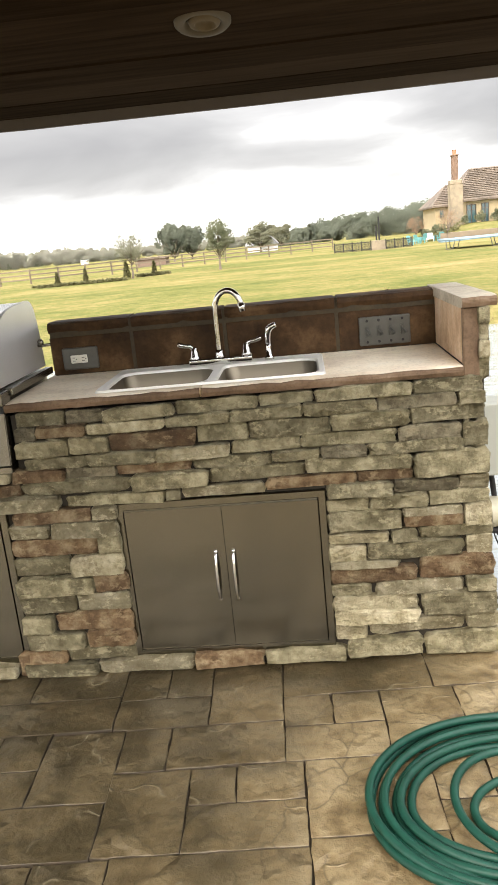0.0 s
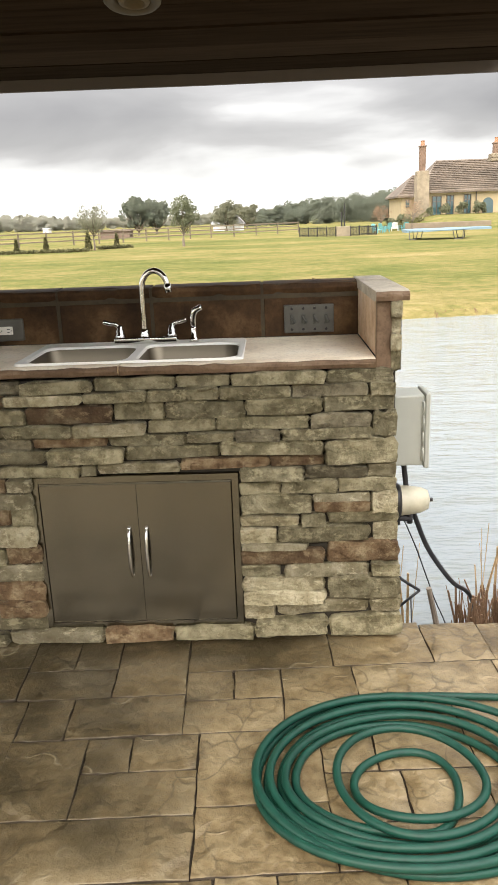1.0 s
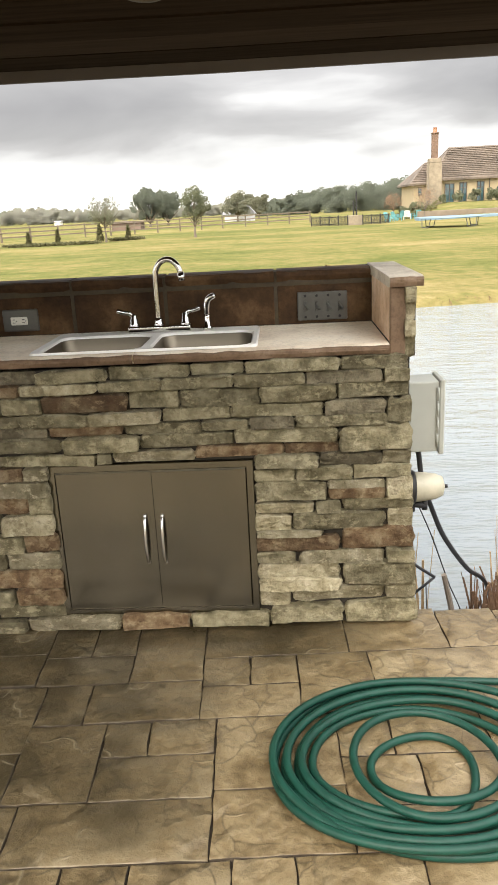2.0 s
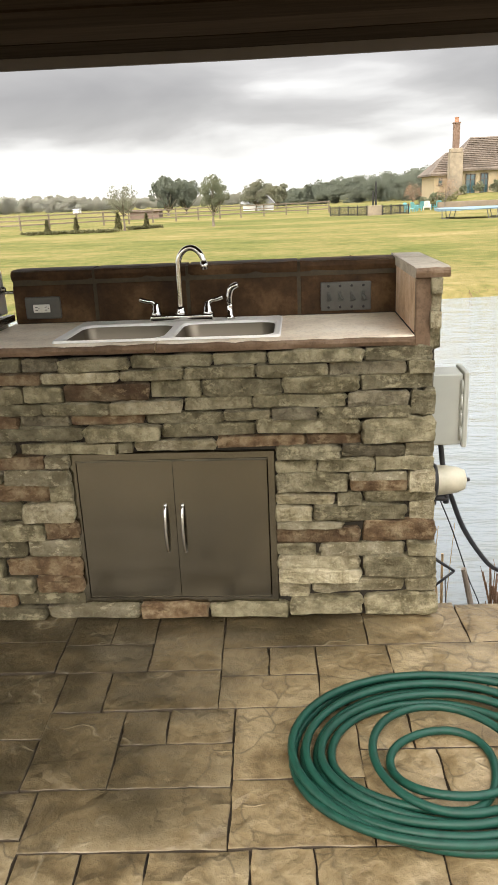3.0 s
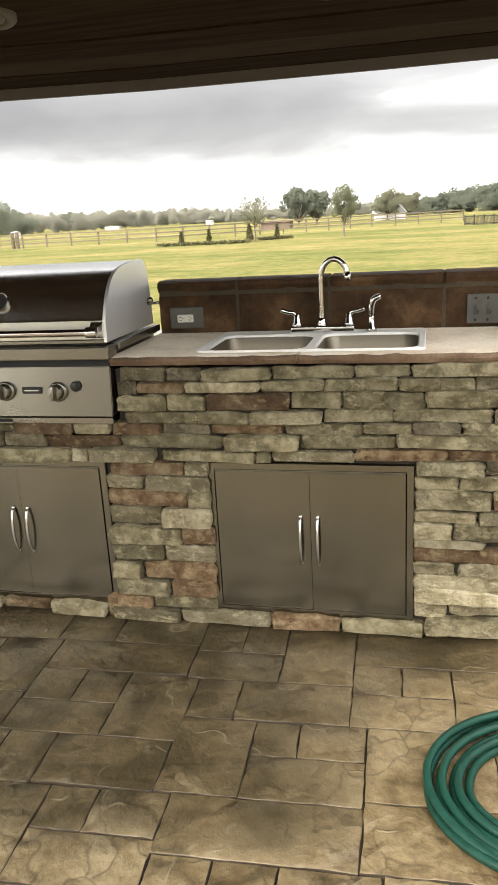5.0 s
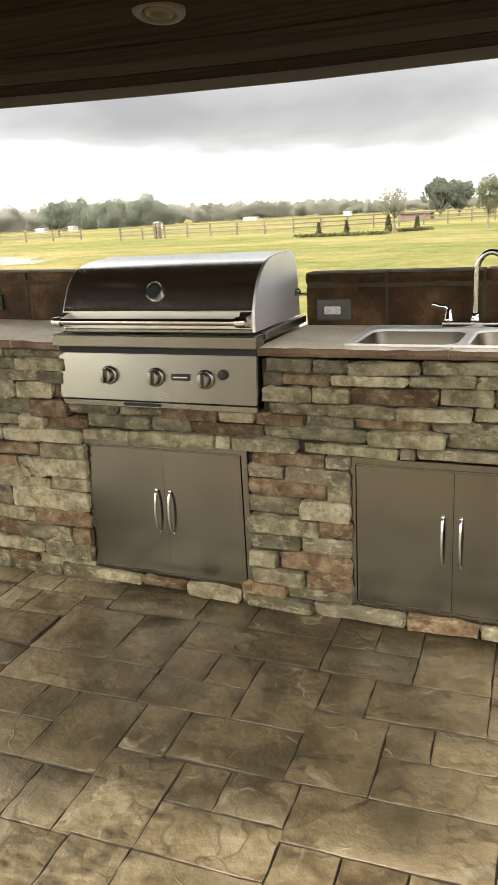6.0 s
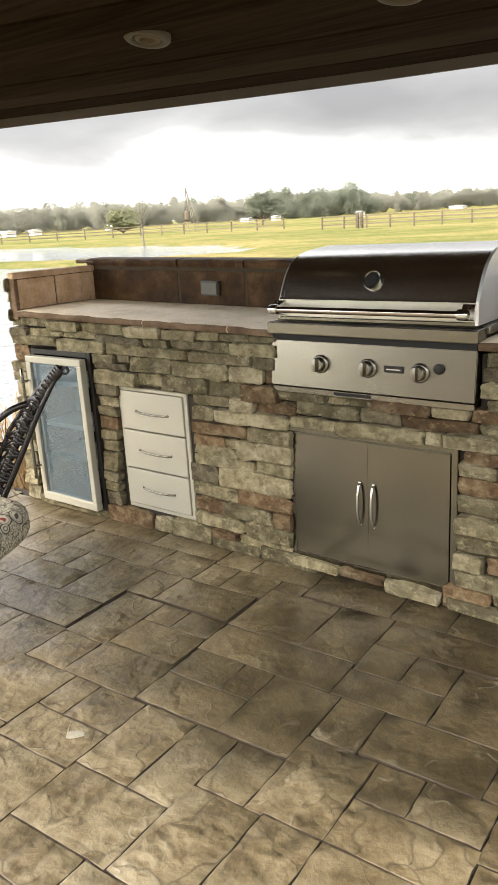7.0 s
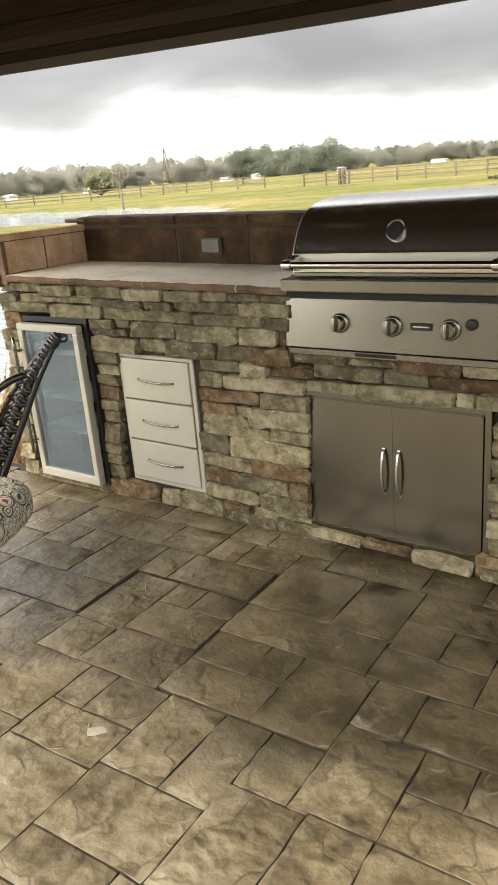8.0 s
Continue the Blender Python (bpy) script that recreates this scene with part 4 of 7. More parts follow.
def unit_stone(seed, nx=7, nz=5):
    """A pillowed ledge stone in a unit box, its back at y = 1."""
    rng = random.Random(seed)
    bm = bmesh.new()
    tilt, skew = rng.uniform(-0.22, 0.22), rng.uniform(-0.05, 0.05)
    g = []
    for j in range(nz):
        row = []
        for i in range(nx):
            u, w = i / (nx - 1), j / (nz - 1)
            rim = i in (0, nx - 1) or j in (0, nz - 1)
            corner = i in (0, nx - 1) and j in (0, nz - 1)
            if not rim:
                u = 0.5 + (u - 0.5) * 1.42 + rng.uniform(-0.020, 0.020)
                w = 0.5 + (w - 0.5) * 1.74 + rng.uniform(-0.04, 0.04)
            else:
                u += rng.uniform(-0.022, 0.022) + (0.035 if i == 0 else -0.035 if i == nx - 1 else 0) * corner
                w += rng.uniform(-0.085, 0.085) * (j in (0, nz - 1)) + skew * (u - 0.5) + (0.055 if j == 0 else -0.055) * corner
            y = (0.17 + rng.uniform(-0.06, 0.08) + 0.08 * corner) if rim else rng.uniform(-0.03, 0.09) + tilt * (w - 0.5)
            row.append(bm.verts.new((u - 0.5, y, w - 0.5)))
        g.append(row)
    for j in range(nz - 1):
        for i in range(nx - 1):
            bm.faces.new((g[j][i], g[j][i + 1], g[j + 1][i + 1], g[j + 1][i]))
    loop = g[0] + [g[j][-1] for j in range(1, nz)] + g[-1][-2::-1] + [g[j][0] for j in range(nz - 2, 0, -1)]
    back = [bm.verts.new((v.co.x * 0.97, 1.0, v.co.z * 0.97)) for v in loop]
    for k in range(len(loop)):
        q = (k + 1) % len(loop)
        bm.faces.new((loop[q], loop[k], back[k], back[q]))
    me = mesh_of("ledge_stone", bm, True)
    me.set_sharp_from_angle(angle=radians(30))
    return me


STONE_MESHES = {}
for kind in "gcrd":
    STONE_MESHES[kind] = []
    for k in range(14):
        me = unit_stone(100 * "gcrd".index(kind) + k)
        me.materials.append(M[kind])
        STONE_MESHES[kind].append(me)
rng_s = random.Random(7)


def lay(parent, x0, x1, z0, z1, kind, face=FACE, depth=0.06, turn=0.0, name="stone"):
    ob = new(name, rng_s.choice(STONE_MESHES[kind]))
    ob.parent = parent
    proud = rng_s.uniform(-0.018, 0.014)
    flip = rng_s.choice((-1, 1))
    m = Matrix.Translation(((x0 + x1) / 2, face - 0.012 + proud, (z0 + z1) / 2))
    ob.matrix_local = m @ pose(0, 0, 0, rng_s.uniform(-5, 5), rng_s.gauss(0, 0.5), rng_s.uniform(-2, 2)) @ Matrix.Diagonal((flip * (x1 - x0 + 0.003), depth, z1 - z0 + 0.0065, 1))
    return ob


def settled(stones, gap=0.003):
    """Trims stones that run into one another, so that every joint stays open."""
    out = [list(s) for s in stones]
    for i, a in enumerate(out):
        for b in out[i + 1:]:
            w, h = min(a[1], b[1]) - max(a[0], b[0]) + gap, min(a[3], b[3]) - max(a[2], b[2]) + gap
            if w <= 0 or h <= 0:
                continue
            k, cut = (0, w) if w < h * 1.2 else (2, h)
            lo, hi = (a, b) if a[k] + a[k + 1] < b[k] + b[k + 1] else (b, a)
            if lo[k + 1] - lo[k] > 2.5 * cut:
                lo[k + 1] -= cut / 2
            if hi[k + 1] - hi[k] > 2.5 * cut:
                hi[k] += cut / 2
    return out


for x0, x1, z0, z1, kind in settled(STONES):
    if -0.90 < x0 < -0.865 and z1 < 0.62:
        x0 -= 0.020
    if z1 > 1.0 and x1 < -1.6:
        z1 += 0.0192 * (-1.69 - (x0 + x1) / 2)
    lay(island, x0, x1, z0, z1, kind)

# quoins that return round the two ends of the island
for end, sign in ((X_RIGHT, 1), (X_LEFT, -1)):
    rng_q = random.Random(21 + sign)
    z = 0.01
    while z < 0.96:
        h = min(rng_q.uniform(0.045, 0.10), 0.985 - z)
        y = FACE + 0.03
        while y < 2.92:
            w = min(rng_q.uniform(0.14, 0.30), 2.93 - y)
            ob = new("stone", rng_q.choice(STONE_MESHES[rng_q.choice("ggcgr")]))
            ob.parent = island
            ob.matrix_local = Matrix.Translation((end + sign * (0.004 + rng_q.uniform(-0.008, 0.006)), y + w / 2, z + h / 2)) @ pose(0, 0, 0, 0, 0, 90 * sign) @ Matrix.Diagonal((w - 0.004, 0.055, h - 0.004, 1))
            y += w
        z += h


# ---- countertops ----
def rough_slab(bm, x0, x1, y0, y1, z0, z1, seed, nx, chip=0.006):
    """A slab with a chipped, hand-cut front edge."""
    rng = random.Random(seed)
    rows = []
    for k in range(nx + 1):
        x = x0 + (x1 - x0) * k / nx
        a, b = rng.uniform(-chip, chip), rng.uniform(-chip, chip) * 0.5
        rows.append([bm.verts.new(p) for p in (
            (x, y1, z1), (x, y0 + 0.03, z1 + rng.uniform(-0.002, 0.002)), (x, y0 + 0.006 + a, z1 - 0.003 + b),
            (x, y0 - 0.002 + a, z1 - 0.010), (x, y0 + a * 0.6 - 0.003, (z0 + z1) / 2), (x, y0 + 0.004 + a, z0 + 0.004), (x, y0 + 0.05, z0), (x, y1, z0))])
    for a, b in zip(rows, rows[1:]):
        for k in range(8):
            f = bm.faces.new((a[k], b[k], b[(k + 1) % 8], a[(k + 1) % 8]))
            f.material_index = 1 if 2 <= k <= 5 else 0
    bm.faces.new(rows[0][::-1])
    bm.faces.new(rows[-1])
    return bm


def countertop(label, x0, x1, z, joints, hole=None):
    t = thing("countertop", label, "countertop")
    xs = [x0] + joints + [x1]
    for k, (a, b) in enumerate(zip(xs, xs[1:])):
        bm = bmesh.new()
        a, b = a + 0.0025 * (k > 0), b - 0.0025 * (k < len(xs) - 2)
        if hole and a < hole[1] and b > hole[0]:
            rough_slab(bm, a, b, FACE - 0.012, hole[2], z - 0.036, z, int(a * 50), max(3, int((b - a) / 0.05)))
            box(bm, a, b, hole[3], SPLASH_Y + 0.02, z - 0.036, z)
            if a < hole[0] - 0.01:
                box(bm, a, hole[0], hole[2] + 0.0005, hole[3] - 0.0005, z - 0.036, z)
            if b > hole[1] + 0.01:
                box(bm, hole[1], b, hole[2] + 0.0005, hole[3] - 0.0005, z - 0.036, z)
        else:
            rough_slab(bm, a, b, FACE - 0.012, SPLASH_Y + 0.02, z - 0.036, z, int(a * 50), max(3, int((b - a) / 0.05)))
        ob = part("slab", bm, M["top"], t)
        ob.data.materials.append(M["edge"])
    return t


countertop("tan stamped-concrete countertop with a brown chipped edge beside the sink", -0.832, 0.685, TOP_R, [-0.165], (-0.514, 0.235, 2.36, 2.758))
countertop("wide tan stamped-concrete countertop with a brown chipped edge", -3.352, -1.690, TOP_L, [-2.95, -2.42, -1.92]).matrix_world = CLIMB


# ---- backsplash and the low end walls ----
def backsplash(label, x0, x1, z0, z1, joints):
    t = thing("backsplash", label, "backsplash")
    part("backing", boxed(x0 + 0.004, x1 - 0.004, SPLASH_Y + 0.0025, SPLASH_Y + 0.11, z0 - 0.03, z1 - 0.004), M["grout"], t, "grey-brown grout")
    xs = [x0] + joints + [x1]
    for k, (a, b) in enumerate(zip(xs, xs[1:])):
        a, b = a + 0.0055 * (k > 0), b - 0.0055 * (k < len(xs) - 2)
        part("panel", boxed(a, b, SPLASH_Y, SPLASH_Y + 0.03, z0 + 0.001, z1 - 0.058, 0.004, 1), M["splash"], t, "rust-brown slate panel")
        bm = bmesh.new()
        rough_slab(bm, a, b, SPLASH_Y - 0.004, SPLASH_Y + 0.125, z1 - 0.046, z1, int(a * 31) + 5, max(3, int((b - a) / 0.05)), 0.006)
        part("cap", bm, M["splash"], t).data.materials.append(M["splash"])
    return t


backsplash("low brown slate backsplash with mortar joints behind the sink", -0.822, 0.690, TOP_R, 1.243, [-0.49, -0.12, 0.315])
backsplash("low brown slate backsplash above the wide counter", -3.358, -1.74, TOP_L, 1.271, [-2.66, -2.22]).matrix_world = CLIMB


# the far end wall stands a little askew
SWING = Matrix.Translation((-3.352, 2.30, 0)) @ Matrix.Rotation(radians(-4.5), 4, "Z") @ Matrix.Translation((3.352, -2.30, 0))


def end_wall(label, x0, x1, z1, side):
    """A knee wall at the island's end: slab face inside, ledge stone outside, cap on top."""
    t = thing("end_wall", label, "low wall")
    part("core", boxed(x0 + (0.012 if side > 0 else -0.018), x1 + (0.018 if side > 0 else -0.012), FACE + 0.024, 2.93, 0.985, z1 - 0.035), M["mortar"], t)
    inner = x0 if side > 0 else x1
    outer = x1 if side > 0 else x0
    lo, hi = sorted((inner, inner + side * 0.011))
    z0 = TOP_R if side > 0 else TOP_L
    for a, b in ((FACE + 0.02, 2.55), (2.557, SPLASH_Y - 0.003)):
        part("panel", boxed(lo, hi, a, b, z0 + 0.002, z1 - 0.036, 0.003, 1), M["wingface"], t, "tan slate panel")
    part("front_panel", boxed(min(inner, inner + side * 0.05), max(inner, inner + side * 0.05), FACE - 0.004, FACE + 0.02, 0.992, z1 - 0.034, 0.004, 1), M["edge"], t, "brown slate end piece")
    rng = random.Random(5 + side)
    z = 0.99
    while z < z1 - 0.05:
        h = min(rng.uniform(0.045, 0.075), z1 - 0.036 - z)
        a, b = sorted((inner + side * 0.047, outer + side * 0.012))
        lay(t, a, b, z, z + h, rng.choice("gcg"))
        y = FACE + 0.03
        while y < 2.9:
            w = min(rng.uniform(0.15, 0.28), 2.93 - y)
            ob = new("stone", rng.choice(STONE_MESHES[rng.choice("ggcd")]))
            ob.parent = t
            ob.matrix_local = Matrix.Translation((outer + side * (0.002 + rng.uniform(-0.006, 0.006)), y + w / 2, z + h / 2)) @ pose(0, 0, 0, 0, 0, 90 * side) @ Matrix.Diagonal((w - 0.004, 0.05, h - 0.004, 1))
            y += w
        z += h
    bm = bmesh.new()
    if side > 0:
        rough_slab(bm, x0 - 0.004, x1 + 0.035, FACE - 0.022, 2.945, z1 - 0.036, z1, 3, 5, 0.005)
        part("cap", bm, M["cap"], t, "weathered cap stone").data.materials.append(M["edge"])
    else:
        box(bm, x0 - 0.004, x1 + 0.001, FACE - 0.004, 2.93, z1 - 0.033, z1, 0.004, 1)
        part("cap", bm, M["wingface"], t, "tan plastered top edge")
    return t


end_wall("low end wall with a weathered cap stone and ledge stone outside", 0.687, 0.755, 1.249, 1)
end_wall("low end wall with tan slate panels facing the counter", -3.40, -3.352, 1.236, -1).matrix_world = CLIMB @ SWING
bm = bmesh.new()
rough_slab(bm, -3.50, -3.345, 2.812, 2.95, 1.2385, 1.268, 9, 4, 0.005)
ob = tagged(part("corner_cap", bm, M["cap"]), "small weathered cap stone on the wall corner", "cap stone")
ob.data.materials.append(M["edge"])
ob.matrix_world = CLIMB @ SWING


# ---- steel doors, drawers and refrigerator ----
def bow_handle(bm, a, b, out, r=0.006):
    """A bowed bar between two points, standing out by the vector out."""
    a, b, out = Vector(a), Vector(b), Vector(out)
    tube(bm, [a + (b - a) * t + out * (math.sin(math.pi * t) ** 0.55) for t in [k / 16 for k in range(17)]], r, 8)
    for p in (a, b):
        ball(bm, p, r * 1.4, 8)
    return bm


def access_doors(x0, x1, z0, z1):
    t = thing("access_doors", "double brushed stainless steel access doors set in the stone", "cabinet doors", group="steel access doors")
    y = FACE + 0.002
    # a mitred flange, its inner edge folded back
    w = 0.020
    rings = []
    bm = bmesh.new()
    for inset, depth in ((-0.007, 0.050), (-0.007, 0.003), (-0.005, 0.0), (w - 0.003, 0.0), (w, 0.003), (w, 0.040)):
        rings.append([bm.verts.new((x, y + depth, z)) for x, z in ((x0 + inset, z0 + inset), (x1 - inset, z0 + inset), (x1 - inset, z1 - inset), (x0 + inset, z1 - inset))])
    for a, b in zip(rings, rings[1:] + rings[:1]):
        for k in range(4):
            bm.faces.new((a[k], a[(k + 1) % 4], b[(k + 1) % 4], b[k]))
    part("frame", bm, M["steel_up"], t, "mitred steel flange frame")
    part("recess", boxed(x0 + w + 0.001, x1 - w - 0.001, y + 0.006, y + 0.036, z0 + w + 0.001, z1 - w - 0.001), M["steel_up"], t)
    mid = (x0 + x1) / 2
    for a, b, hx, out in ((x0 + w + 0.0015, mid + 0.0045, mid - 0.030, 0.0), (mid + 0.0055, x1 - w - 0.0016, mid + 0.032, 0.0022)):
        leaf = part("door", boxed(a, b, y - out, y + 0.0055, z0 + w + 0.002, z1 - w - 0.0045, 0.0007, 1), M["steel_up"], t)
        part("handle", bow_handle(bmesh.new(), (hx, y - 0.002 - out, z0 + 0.385), (hx, y - 0.002 - out, z0 + 0.205), (0, -0.026, 0), 0.0055), M["chrome"], leaf, "polished bar handle", True)
    return t


access_doors(-0.503, 0.211, 0.065, 0.640)
access_doors(-1.638, -0.908, 0.063, 0.639)


def drawers():
    t = thing("drawer_unit", "cream satin three-drawer unit with bowed bar handles", "drawer unit")
    x0, x1, z0, z1, y = -2.652, -2.203, 0.098, 0.722, FACE + 0.010
    bm = bmesh.new()
    for a, b, c, d in ((x0, x1, z1 - 0.016, z1), (x0, x1, z0, z0 + 0.018), (x0, x0 + 0.016, z0 + 0.018, z1 - 0.016), (x1 - 0.022, x1, z0 + 0.018, z1 - 0.016)):
        box(bm, a, b, y, y + 0.05, c, d, 0.002, 1)
    part("frame", bm, M["cream_steel"], t, "thin satin cream frame")
    part("recess", boxed(x0 + 0.016, x1 - 0.022, y + 0.03, y + 0.045, z0 + 0.018, z1 - 0.016), M["dark_gap"], t)
    for a, b in ((0.512, 0.704), (0.312, 0.507), (0.119, 0.307)):
        d = part("drawer", boxed(x0 + 0.019, x1 - 0.025, y - 0.006, y + 0.02, a + 0.0015, b - 0.0015, 0.003, 2), M["cream_steel"], t)
        h = (a + b) / 2 - 0.004
        part("handle", bow_handle(bmesh.new(), (-2.535, y - 0.006, h + 0.004), (-2.325, y - 0.006, h), (0, -0.016, -0.003), 0.0048), M["steel"], d, "brushed bow handle", True)


drawers()


def refrigerator():
    t = thing("outdoor_refrigerator", "under-counter outdoor refrigerator with a tinted glass door", "refrigerator")
    x0, x1, z0, z1, y0 = -3.248, -2.815, 0.055, 0.852, 2.225
    bm = bmesh.new()
    for q in ((x0, x1, 2.27, 2.80, z0 - 0.005, z0 + 0.02), (x0, x1, 2.27, 2.80, z1 + 0.005, z1 + 0.03), (x0, x0 + 0.025, 2.27, 2.80, z0 + 0.02, z1 + 0.005), (x1 + 0.002, x1 + 0.027, 2.27, 2.80, z0 + 0.0, z1 + 0.03), (x0 + 0.025, x1, 2.77, 2.80, z0 + 0.02, z1 + 0.005)):
        box(bm, *q)
    part("cabinet", bm, M["black"], t, "black cabinet shell")
    part("liner", boxed(x0 + 0.028, x1 - 0.003, 2.752, 2.768, z0 + 0.022, z1 + 0.003), M["liner"], t, "pale blue-grey inner liner")
    for z in (0.30, 0.47, 0.70):
        part("shelf", boxed(x0 + 0.05, x1 - 0.03, 2.275, 2.74, z, z + 0.026, 0.002, 1), M["white_paint"], t, "white shelf with a pale front edge")
    bm = bmesh.new()
    for a, b, c, d in ((x0, x1, z1 - 0.034, z1), (x0, x1, z0, z0 + 0.044), (x0, x0 + 0.036, z0 + 0.044, z1 - 0.034), (x1 - 0.032, x1, z0 + 0.044, z1 - 0.034)):
        box(bm, a, b, y0, y0 + 0.04, c, d, 0.004, 2)
    door = part("door", bm, M["cream_steel"], t, "cream satin door frame")
    part("pane", boxed(x0 + 0.032, x1 - 0.028, y0 + 0.012, y0 + 0.02, z0 + 0.040, z1 - 0.030), M["fridge_glass"], door, "blue-grey tinted glass pane")
    bm = bmesh.new()
    tube(bm, [(x0 + 0.012, y0 - 0.04, z0 + 0.13 + k * 0.055) for k in range(12)], 0.009, 10)
    for z in (0.25, 0.72):
        rod(bm, (x0 + 0.012, y0 - 0.04, z), (x0 + 0.012, y0 + 0.004, z), 0.006)
    part("handle", bm, M["steel"], door, "long steel bar handle", True)


refrigerator()


# ---- gas grill ----
def grill():
    t = thing("gas_grill", "built-in stainless steel gas grill with a closed domed hood", "grill")
    x0, x1 = -1.688, -0.834
    # control panel, leaning back a little
    bm = bmesh.new()
    vs = [bm.verts.new(p) for p in ((x0, FACE - 0.03, 0.822), (x1, FACE - 0.03, 0.822), (x1, FACE - 0.012, 1.000), (x0, FACE - 0.012, 1.000), (x0, FACE + 0.04, 0.822), (x1, FACE + 0.04, 0.822), (x1, FACE + 0.04, 1.000), (x0, FACE + 0.04, 1.000))]
    for q in ((0, 1, 2, 3), (4, 7, 6, 5), (0, 4, 5, 1), (3, 2, 6, 7), (0, 3, 7, 4), (1, 5, 6, 2)):
        bm.faces.new([vs[k] for k in q])
    bmesh.ops.bevel(bm, geom=list(bm.edges), offset=0.003, segments=2, affect="EDGES")
    panel = part("control_panel", bm, M["steel"], t, "brushed steel control panel")
    part("drip_rail", boxed(x0 + 0.006, x1 - 0.004, FACE - 0.026, FACE + 0.04, 0.792, 0.818, 0.003, 1), M["steel"], t)
    part("drip_slot", boxed(-1.395, -1.235, FACE - 0.029, FACE - 0.01, 0.800, 0.812), M["dark_gap"], t)
    # shade under the front rail, laid in as a dark strip
    part("shadow_band", boxed(x0 + 0.004, x1 - 0.004, FACE - 0.008, FACE + 0.05, 1.000, 1.026), M["dark_gap"], t, "dark strip for the shaded gap under the rail")
    part("front_rail", boxed(x0 - 0.012, x1 + 0.006, FACE - 0.026, FACE + 0.05, 1.026, 1.072, 0.004, 2), M["steel"], t)
    part("firebox", boxed(x0 + 0.01, x1 - 0.012, FACE + 0.05, 2.79, 0.80, 1.072), M["steel"], t)
    for a, b in ((x0 - 0.014, x0 + 0.012), (x1 - 0.016, x1 + 0.016)):
        part("side_flange", boxed(a, b, FACE + 0.052, 2.80, 1.049, 1.076, 0.003, 1), M["steel"], t)
    # hood: a band, then an arc that rolls back
    arc = smoothed([(0, 2.322, 1.160), (0, 2.341, 1.199), (0, 2.366, 1.241), (0, 2.398, 1.278), (0, 2.430, 1.301), (0, 2.462, 1.3145), (0, 2.506, 1.3255), (0, 2.574, 1.3335), (0, 2.660, 1.3380), (0, 2.722, 1.3385), (0, 2.764, 1.305), (0, 2.786, 1.22)], 5)
    prof = [(2.320, 1.086), (2.320, 1.158)] + [(p.y, p.z) for p in arc] + [(2.79, 1.086)]
    hx0, hx1 = x0 + 0.012, x1 - 0.010
    bm = bmesh.new()
    cols = [[bm.verts.new((x, y, z)) for y, z in prof] for x in (hx0 + 0.012, hx1 - 0.012)]
    for k in range(len(prof) - 1):
        bm.faces.new((cols[0][k], cols[1][k], cols[1][k + 1], cols[0][k + 1]))
    hood = part("hood", bm, M["hood"], t, "polished hood skin", True)
    es = hood.data
    es.set_sharp_from_angle(angle=radians(28))
    part("hood_band", boxed(hx0 + 0.011, hx1 - 0.0125, 2.3165, 2.3235, 1.0925, 1.1565, 0.0015, 1), M["band"], hood, "satin lower band of the hood")
    for x, thick, lip in ((hx0 + 0.0085, 0.0035, -0.001), (hx1 - 0.012, 0.012, 0.004)):
        bm = bmesh.new()
        sides = [[bm.verts.new((xx, y, z)) for y, z in [(2.316 - lip, 1.082)] + [(y - lip, z + lip) for y, z in prof[1:-1]] + [(2.795, 1.082)]] for xx in (x, x + thick)]
        bm.faces.new(sides[0])
        bm.faces.new(sides[1][::-1])
        n = len(sides[0])
        for k in range(n):
            bm.faces.new((sides[0][k], sides[0][(k + 1) % n], sides[1][(k + 1) % n], sides[1][k]))
        part("hood_end", bm, M["hood_end"], hood, "plain steel end panel")
    part("lower_lip", boxed(hx0 + 0.012, hx1 - 0.012, 2.312, 2.33, 1.078, 1.092, 0.002, 1), M["steel"], hood)
    # lid handle: a bar held in two capped sockets on tapered posts
    bm = rod(bmesh.new(), (hx0 + 0.020, 2.262, 1.125), (hx1 - 0.030, 2.262, 1.125), 0.0125, seg=24)
    handle = part("lid_handle", bm, M["bar"], hood, "round bar lid handle", True)
    handle.data.set_sharp_from_angle(angle=radians(35))
    for x, d in ((hx0 + 0.022, -1), (hx1 - 0.032, 1)):
        bm = lathe(bmesh.new(), [(0.0135, -0.022), (0.0185, -0.020), (0.0195, -0.012), (0.0195, 0.010), (0.0165, 0.018), (0.004, 0.021)] if d > 0 else [(0.004, -0.021), (0.0165, -0.018), (0.0195, -0.010), (0.0195, 0.012), (0.0185, 0.020), (0.0135, 0.022)], (x, 2.262, 1.125), 20, "X")
        post = [[(x - 0.013, 2.270, 1.113), (x + 0.013, 2.270, 1.113), (x + 0.013, 2.270, 1.137), (x - 0.013, 2.270, 1.137)], [(x - 0.024, 2.3155, 1.096), (x + 0.024, 2.3155, 1.096), (x + 0.024, 2.3155, 1.154), (x - 0.024, 2.3155, 1.154)]]
        near, back = [[bm.verts.new(p) for p in q] for q in post]
        bm.faces.new(near)
        bm.faces.new(back[::-1])
        for k in range(4):
            bm.faces.new((near[k], back[k], back[(k + 1) % 4], near[(k + 1) % 4]))
        ob = part("handle_bracket", bm, M["chrome"], hood, "capped steel bar socket", True)
        ob.data.set_sharp_from_angle(angle=radians(32))
    bm = lathe(bmesh.new(), [(0.043, 0.010), (0.045, -0.006), (0.044, -0.013), (0.041, -0.016), (0.0375, -0.014), (0.036, -0.006), (0.002, -0.005)], (0, 0, 0), 36, "Y")
    gauge = part("thermometer", bm, M["steel"], hood, "round steel-rimmed thermometer", True)
